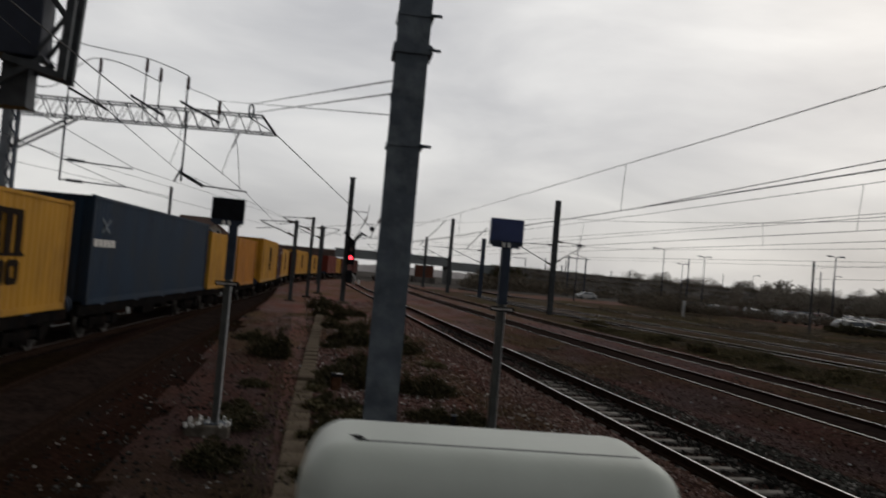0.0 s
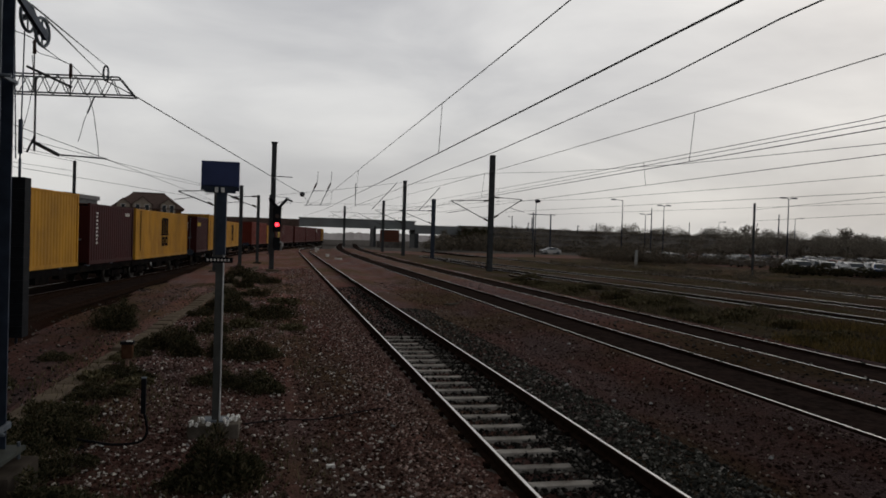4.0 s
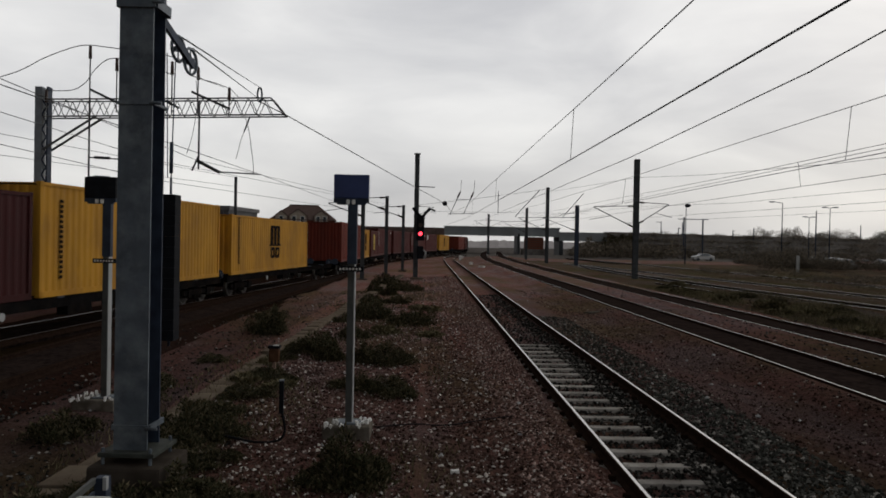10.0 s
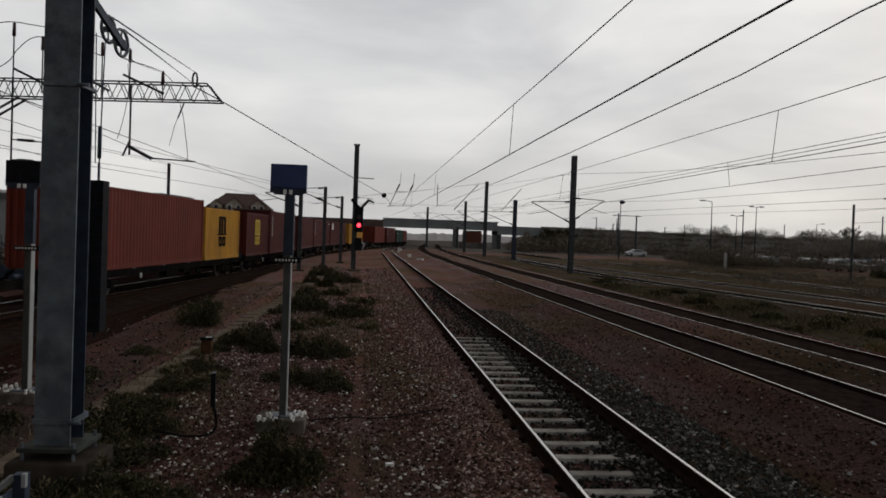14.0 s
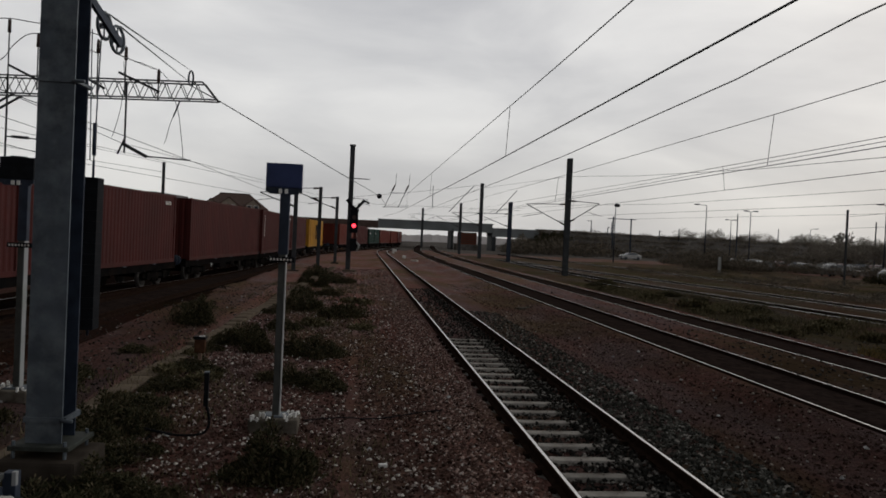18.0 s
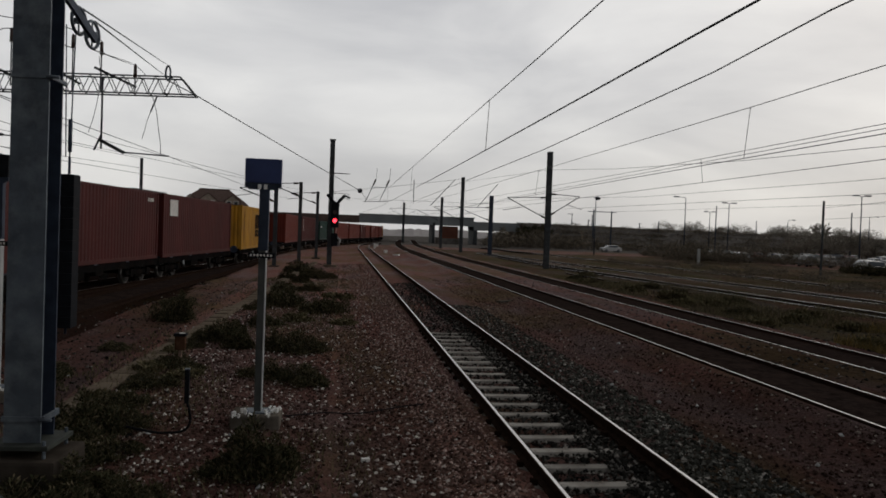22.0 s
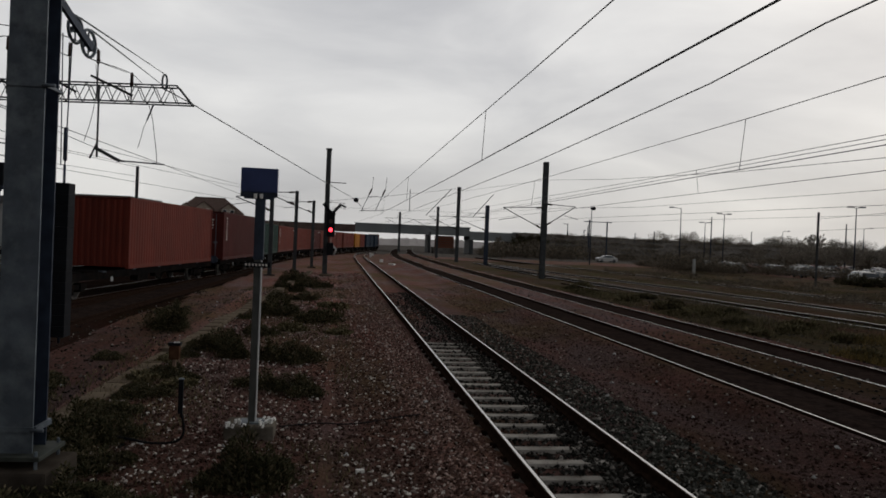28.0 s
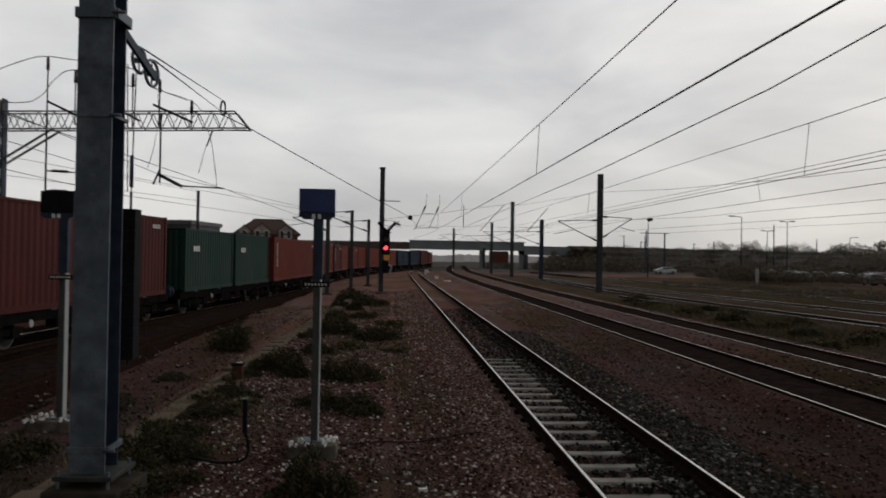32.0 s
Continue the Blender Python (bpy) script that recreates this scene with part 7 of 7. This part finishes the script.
def container(color, L, H, mark, door):
    key = (color, L, H, mark, door)
    W = 1.219
    word = {40: "forty-foot", 20: "twenty-foot", 45: "long"}[L]
    ln = {20: 6.06, 40: 12.19, 45: 13.7}[L]
    if key in _protos:
        return copy_thing(_protos[key], pose(0, 0, 0)), ln
    t = thing("shipping_container", f"{color} corrugated {word} shipping container" + (" with a dark mark" if mark == "dark" else " with pale markings" if mark else "") + " on a wagon", "shipping container", "shipping containers")
    m_ = CONT[color]
    bm = bmesh.new()
    corrugated(bm, W - 0.02, -ln / 2 + 0.08, ln / 2 - 0.08, 0.14, H - 0.1, 1)
    part("side_panel", bm, m_, t)
    bm = bmesh.new()
    corrugated(bm, -W + 0.02, -ln / 2 + 0.08, ln / 2 - 0.08, 0.14, H - 0.1, -1)
    part("side_panel", bm, m_, t)
    bm = bmesh.new()
    box(bm, -W + 0.03, W - 0.03, -ln / 2 + 0.05, ln / 2 - 0.05, H - 0.06, H - 0.03)
    for k in range(int(ln / 0.55)):
        y = -ln / 2 + 0.35 + k * 0.55
        box(bm, -W + 0.1, W - 0.1, y, y + 0.25, H - 0.03, H - 0.012)
    part("roof", bm, m_, t)
    bm = bmesh.new()
    box(bm, -W + 0.03, W - 0.03, -ln / 2 + 0.05, ln / 2 - 0.05, 0.06, 0.14)
    for s in (-1, 1):
        box(bm, s * W - 0.03, s * W + 0.0, -ln / 2, ln / 2, 0.0, 0.15)
        box(bm, s * W - 0.04, s * W, -ln / 2, ln / 2, H - 0.1, H - 0.02)
    part("frame", bm, m_, t)
    for sx in (-1, 1):
        for sy in (-1, 1):
            bm = bmesh.new()
            box(bm, sx * W - (0.12 if sx > 0 else 0), sx * W + (0 if sx > 0 else 0.12), sy * ln / 2 - (0.14 if sy > 0 else 0), sy * ln / 2 + (0 if sy > 0 else 0.14), 0.0, H, bevel=0.012)
            part("corner_post", bm, m_, t)
    bm = bmesh.new()
    box(bm, -W + 0.1, W - 0.1, ln / 2 - 0.07, ln / 2 - 0.03, 0.1, H - 0.08)
    part("end_wall", bm, m_, t)
    if door:
        for s in (-1, 1):
            bm = bmesh.new()
            box(bm, min(0.01 * s, s * (W - 0.12)), max(0.01 * s, s * (W - 0.12)), -ln / 2 + 0.03, -ln / 2 + 0.07, 0.12, H - 0.12)
            d = part("door", bm, m_, t)
            for xx in (0.25, 0.75):
                bm = bmesh.new()
                rod(bm, (s * xx, -ln / 2 + 0.01, 0.15), (s * xx, -ln / 2 + 0.01, H - 0.15), 0.02, n=6)
                box(bm, s * xx - 0.12, s * xx + 0.12, -ln / 2 - 0.01, -ln / 2 + 0.02, 1.0, 1.08)
                part("locking_bar", bm, M["galv"], d, "steel locking bar")
            bm = bmesh.new()
            for k in range(4):
                box(bm, s * 0.5 - 0.2, s * 0.5 + 0.12 - 0.05 * (k % 2), -ln / 2 + 0.02, -ln / 2 + 0.028, H - 0.55 - k * 0.16, H - 0.47 - k * 0.16)
            part("marking", bm, M["logo_white"], d)
    else:
        bm = bmesh.new()
        p = (2 * W - 0.2) / 9
        pts = []
        for k in range(9):
            a = -W + 0.1 + k * p
            pts += [(a, 0.07), (a + p * 0.3, 0.07), (a + p * 0.45, 0.02), (a + p * 0.85, 0.02)]
        pts.append((W - 0.1, 0.07))
        lo, hi = ([bm.verts.new((q, -ln / 2 + d, z)) for q, d in pts] for z in (0.12, H - 0.1))
        for k in range(len(pts) - 1):
            bm.faces.new((lo[k], lo[k + 1], hi[k + 1], hi[k]))
        part("end_wall", bm, m_, t)
    x = W - 0.012
    if mark in ("dark", "yellow"):
        bm = bmesh.new()
        if L == 40:
            logo_bars(bm, x, 0.0, H * 0.5, 1.5, 1.62)
            for k in range(16):
                box(bm, x, x + 0.012, -ln / 2 + 0.85, -ln / 2 + 1.0, 0.45 + k * 0.13, 0.53 + k * 0.13)
        else:
            logo_bars(bm, x, -0.2, H * 0.5, 1.25, 1.55)
        tagged(part("side_mark", bm, M["logo_dark"] if mark == "dark" else M["logo_yellow"], t), kind="stuff")
    elif mark == "text":
        bm = bmesh.new()
        for k in range(9):
            box(bm, x, x + 0.012, -ln / 2 + 0.8, -ln / 2 + 1.0 - 0.06 * (k % 2), H - 0.45 - k * 0.16, H - 0.36 - k * 0.16)
        for k in range(5):
            box(bm, x, x + 0.012, ln / 2 - 1.3 + k * 0.14, ln / 2 - 1.22 + k * 0.14, H - 0.45, H - 0.3)
        tagged(part("side_mark", bm, M["logo_white"], t), kind="stuff")
    elif mark == "ytext":
        bm = bmesh.new()
        for k in range(6):
            box(bm, x, x + 0.012, -ln / 2 + 0.35 + k * 0.27, -ln / 2 + 0.55 + k * 0.27, H - 0.7, H - 0.45 + 0.05 * (k == 0))
        tagged(part("side_mark", bm, M["logo_yellow"], t), kind="stuff")
    elif mark == "wide":
        bm = bmesh.new()
        for k in range(5):
            if L == 45:
                box(bm, x, x + 0.012, -ln / 2 + 0.2 + k * 0.33, -ln / 2 + 0.46 + k * 0.33, H - 1.36, H - 1.16)
            elif k < 3:
                box(bm, x, x + 0.012, -ln / 2 + 0.9 + k * 0.26, -ln / 2 + 1.1 + k * 0.26, H - 0.95, H - 0.72)
        tagged(part("side_mark", bm, M["logo_white"], t), kind="stuff")
        if L == 45:
            bm = bmesh.new()
            for s in (-1, 1):
                bar(bm, (x + 0.006, -ln / 2 + 1.0 - s * 0.3, H - 0.98), (x + 0.006, -ln / 2 + 1.0 + s * 0.3, H - 0.6), 0.012 + 0.004 * s, 0.07)
            tagged(part("side_emblem", bm, M["galv"], t), kind="stuff")
    elif mark == "label":
        bm = bmesh.new()
        box(bm, x, x + 0.012, -ln / 2 + 0.9, -ln / 2 + 2.0, H - 1.0, H - 0.25)
        part("side_label", bm, M["logo_white"], t, "white rectangular placard")
    _protos[key] = t
    return t, ln


def wheel_mesh():
    bm = bmesh.new()
    rod(bm, (-0.065, 0, 0), (0.065, 0, 0), 0.42, n=20, mi=1)
    rod(bm, (0.066, 0, 0), (0.075, 0, 0), 0.36, n=20, mi=0)
    rod(bm, (-0.075, 0, 0), (-0.066, 0, 0), 0.45, n=20, mi=0)
    rod(bm, (0.07, 0, 0), (0.16, 0, 0), 0.1, n=10, mi=0)
    return mesh_of("wheel", bm, [M["wheel"], M["wheel_rim"]])


WHEEL = wheel_mesh()
_bm = bmesh.new()
for _s in (-1, 1):
    bar(_bm, (_s * 1.0, -1.35, 0.45), (_s * 1.0, 1.35, 0.45), 0.12, 0.18)
    for _y in (-0.9, 0.9):
        box(_bm, _s * 1.0 - 0.12, _s * 1.0 + 0.12, _y - 0.16, _y + 0.16, 0.28, 0.58)
    for _k in range(3):
        rod(_bm, (_s * 1.0, -0.25 + _k * 0.25, 0.2), (_s * 1.0, -0.25 + _k * 0.25, 0.5), 0.09, n=8)
box(_bm, -1.0, 1.0, -0.3, 0.3, 0.35, 0.62)
BOGIE = mesh_of("bogie", _bm, M["wagon"])
_wagons = {}


def wagon(ln):
    key = round(ln, 1)
    if key in _wagons:
        return copy_thing(_wagons[key], pose(0, 0, 0))
    t = thing("container_wagon", "dark flat container wagon with bogies", "freight wagon", "container wagons")
    h = ln / 2
    bm = bmesh.new()
    for s in (-1, 1):
        box(bm, s * 1.12 - 0.05, s * 1.12 + 0.05, -h, h, 0.66, 0.92)
        box(bm, s * 1.12 - 0.1, s * 1.12 + 0.06, -h, h, 0.9, 0.93)
    for k in range(int(ln / 1.5) + 1):
        y = -h + 0.1 + k * (ln - 0.2) / int(ln / 1.5)
        box(bm, -1.1, 1.1, y - 0.06, y + 0.06, 0.7, 0.9)
    box(bm, -0.25, 0.25, -h, h, 0.62, 0.88)
    part("underframe", bm, M["wagon"], t)
    bm = bmesh.new()
    for k in range(int(ln / 3.0)):
        y = -h + 1.5 + k * 3.0
        box(bm, 1.02, 1.2, y, y + 0.3, 0.9, 0.95)
    part("container_spigots", bm, M["galv_dark"], t)
    for s in (-1, 1):
        for x in (-0.87, 0.87):
            bm = bmesh.new()
            rod(bm, (x, s * h, 0.98), (x, s * (h + 0.45), 0.98), 0.08, n=8)
            rod(bm, (x, s * (h + 0.45), 0.98), (x, s * (h + 0.52), 0.98), 0.23, n=14)
            part("buffer", bm, M["galv_dark"], t)
        b = share("bogie", BOGIE, t, pose(0, s * (h - 2.1), 0))
        for x in (-0.78, 0.78):
            for y in (-0.9, 0.9):
                share("wheel", WHEEL, b, pose(x, y, 0.42, 0, 0, 0 if x > 0 else 180))
    bm = bmesh.new()
    box(bm, 0.85, 1.16, -1.6, -0.4, 0.42, 0.75)
    part("brake_box", bm, M["wagon"], t)
    bm = bmesh.new()
    box(bm, 0.9, 1.14, 0.6, 1.3, 0.5, 0.75)
    part("air_tank", bm, M["wagon"], t)
    bm = bmesh.new()
    rod(bm, (1.17, -h * 0.45, 0.62), (1.2, -h * 0.45, 0.62), 0.1, n=14)
    part("brake_wheel", bm, M["shed"], t, "white round handbrake wheel")
    _wagons[key] = t
    return t


HI, LO = 2.9, 2.59
# each wagon: its containers as (front end in metres along the line at the start, colour, feet, height, mark, door)
TRAIN = [
    [(7.4, "yellow", 20, LO, "dark", False), (13.6, "yellow", 20, LO, "dark", False)],
    [(21.2, "blue", 45, HI, "wide", False)],
    [(35.5, "yellow", 20, LO, "", False), (42.0, "orange", 20, LO, "", True)],
    [(50.7, "yellow", 40, HI, "dark", False), (64.1, "maroon", 20, LO, "text", True)],
    [(70.5, "yellow", 40, LO, "dark", True)],
    [(86.6, "maroon", 20, LO, "ytext", True), (93.0, "yellow", 40, HI, "dark", False)],
    [(106.5, "yellow", 40, LO, "dark", False), (119.2, "", 20, 0, "", False)],
    [(129.0, "red", 40, HI, "", False), (141.5, "yellow", 20, LO, "dark", False)],
    [(149.2, "brown", 20, LO, "yellow", False), (155.6, "brown", 40, HI, "text", False)],
    [(169.7, "brown", 45, HI, "", False)],
    [(184.2, "brown", 45, HI, "text", False)],
    [(198.5, "brown", 40, HI, "label", True)],
    [(213.7, "yellow", 40, HI, "dark", False), (226.0, "", 20, 0, "", False)],
    [(232.9, "", 20, 0, "", False), (239.5, "red", 40, HI, "", False)],
    [(254.3, "brown", 40, HI, "text", True)],
    [(268.4, "green", 20, LO, "wide", False), (274.9, "green", 20, LO, "wide", False)],
    [(282.0, "red", 45, LO, "text", False)],
    [(297.0, "red", 40, LO, "", False)],
    [(310.6, "brown", 20, LO, "text", True), (317.0, "red", 20, LO, "", False)],
    [(325.3, "red", 20, LO, "text", False), (331.8, "red", 20, LO, "", True)],
    [(339.5, "red", 40, LO, "", False)],
    [(353.5, "orange", 20, LO, "", False), (360.0, "red", 20, LO, "", False)],
    [(368.5, "blue", 20, LO, "", False), (375.0, "blue", 20, LO, "", True)],
    [(384.0, "blue", 40, LO, "", False)],
    [(398.0, "brown", 40, HI, "", False)],
    [(412.0, "red", 40, LO, "", False)],
]
LEN = {20: 6.06, 40: 12.19, 45: 13.7}
MOVING = []
for _w in TRAIN:
    _a, _b = _w[0][0] - 0.35, _w[-1][0] + LEN[_w[-1][2]] + 0.35
    MOVING.append((wagon(_b - _a), (_a + _b) / 2, (_b - _a) / 2 - 2.1, 0.0))
    for _s, _c, _L, _H, _mk, _d in _w:
        if _c:
            _o, _ln = container(_c, _L, _H, _mk, _d)
            _f = ((_a + _b) / 2, (_b - _a) / 2 - 2.1)
            MOVING.append((_o, _s + _ln / 2, min(_ln / 2, 4.5), 0.95))


def motions():
    for ob, s, half, z in MOVING:
        walk(ob, [(float(t), train_pose(s - SPEED * t, half, z)) for t in range(33)])


motions()
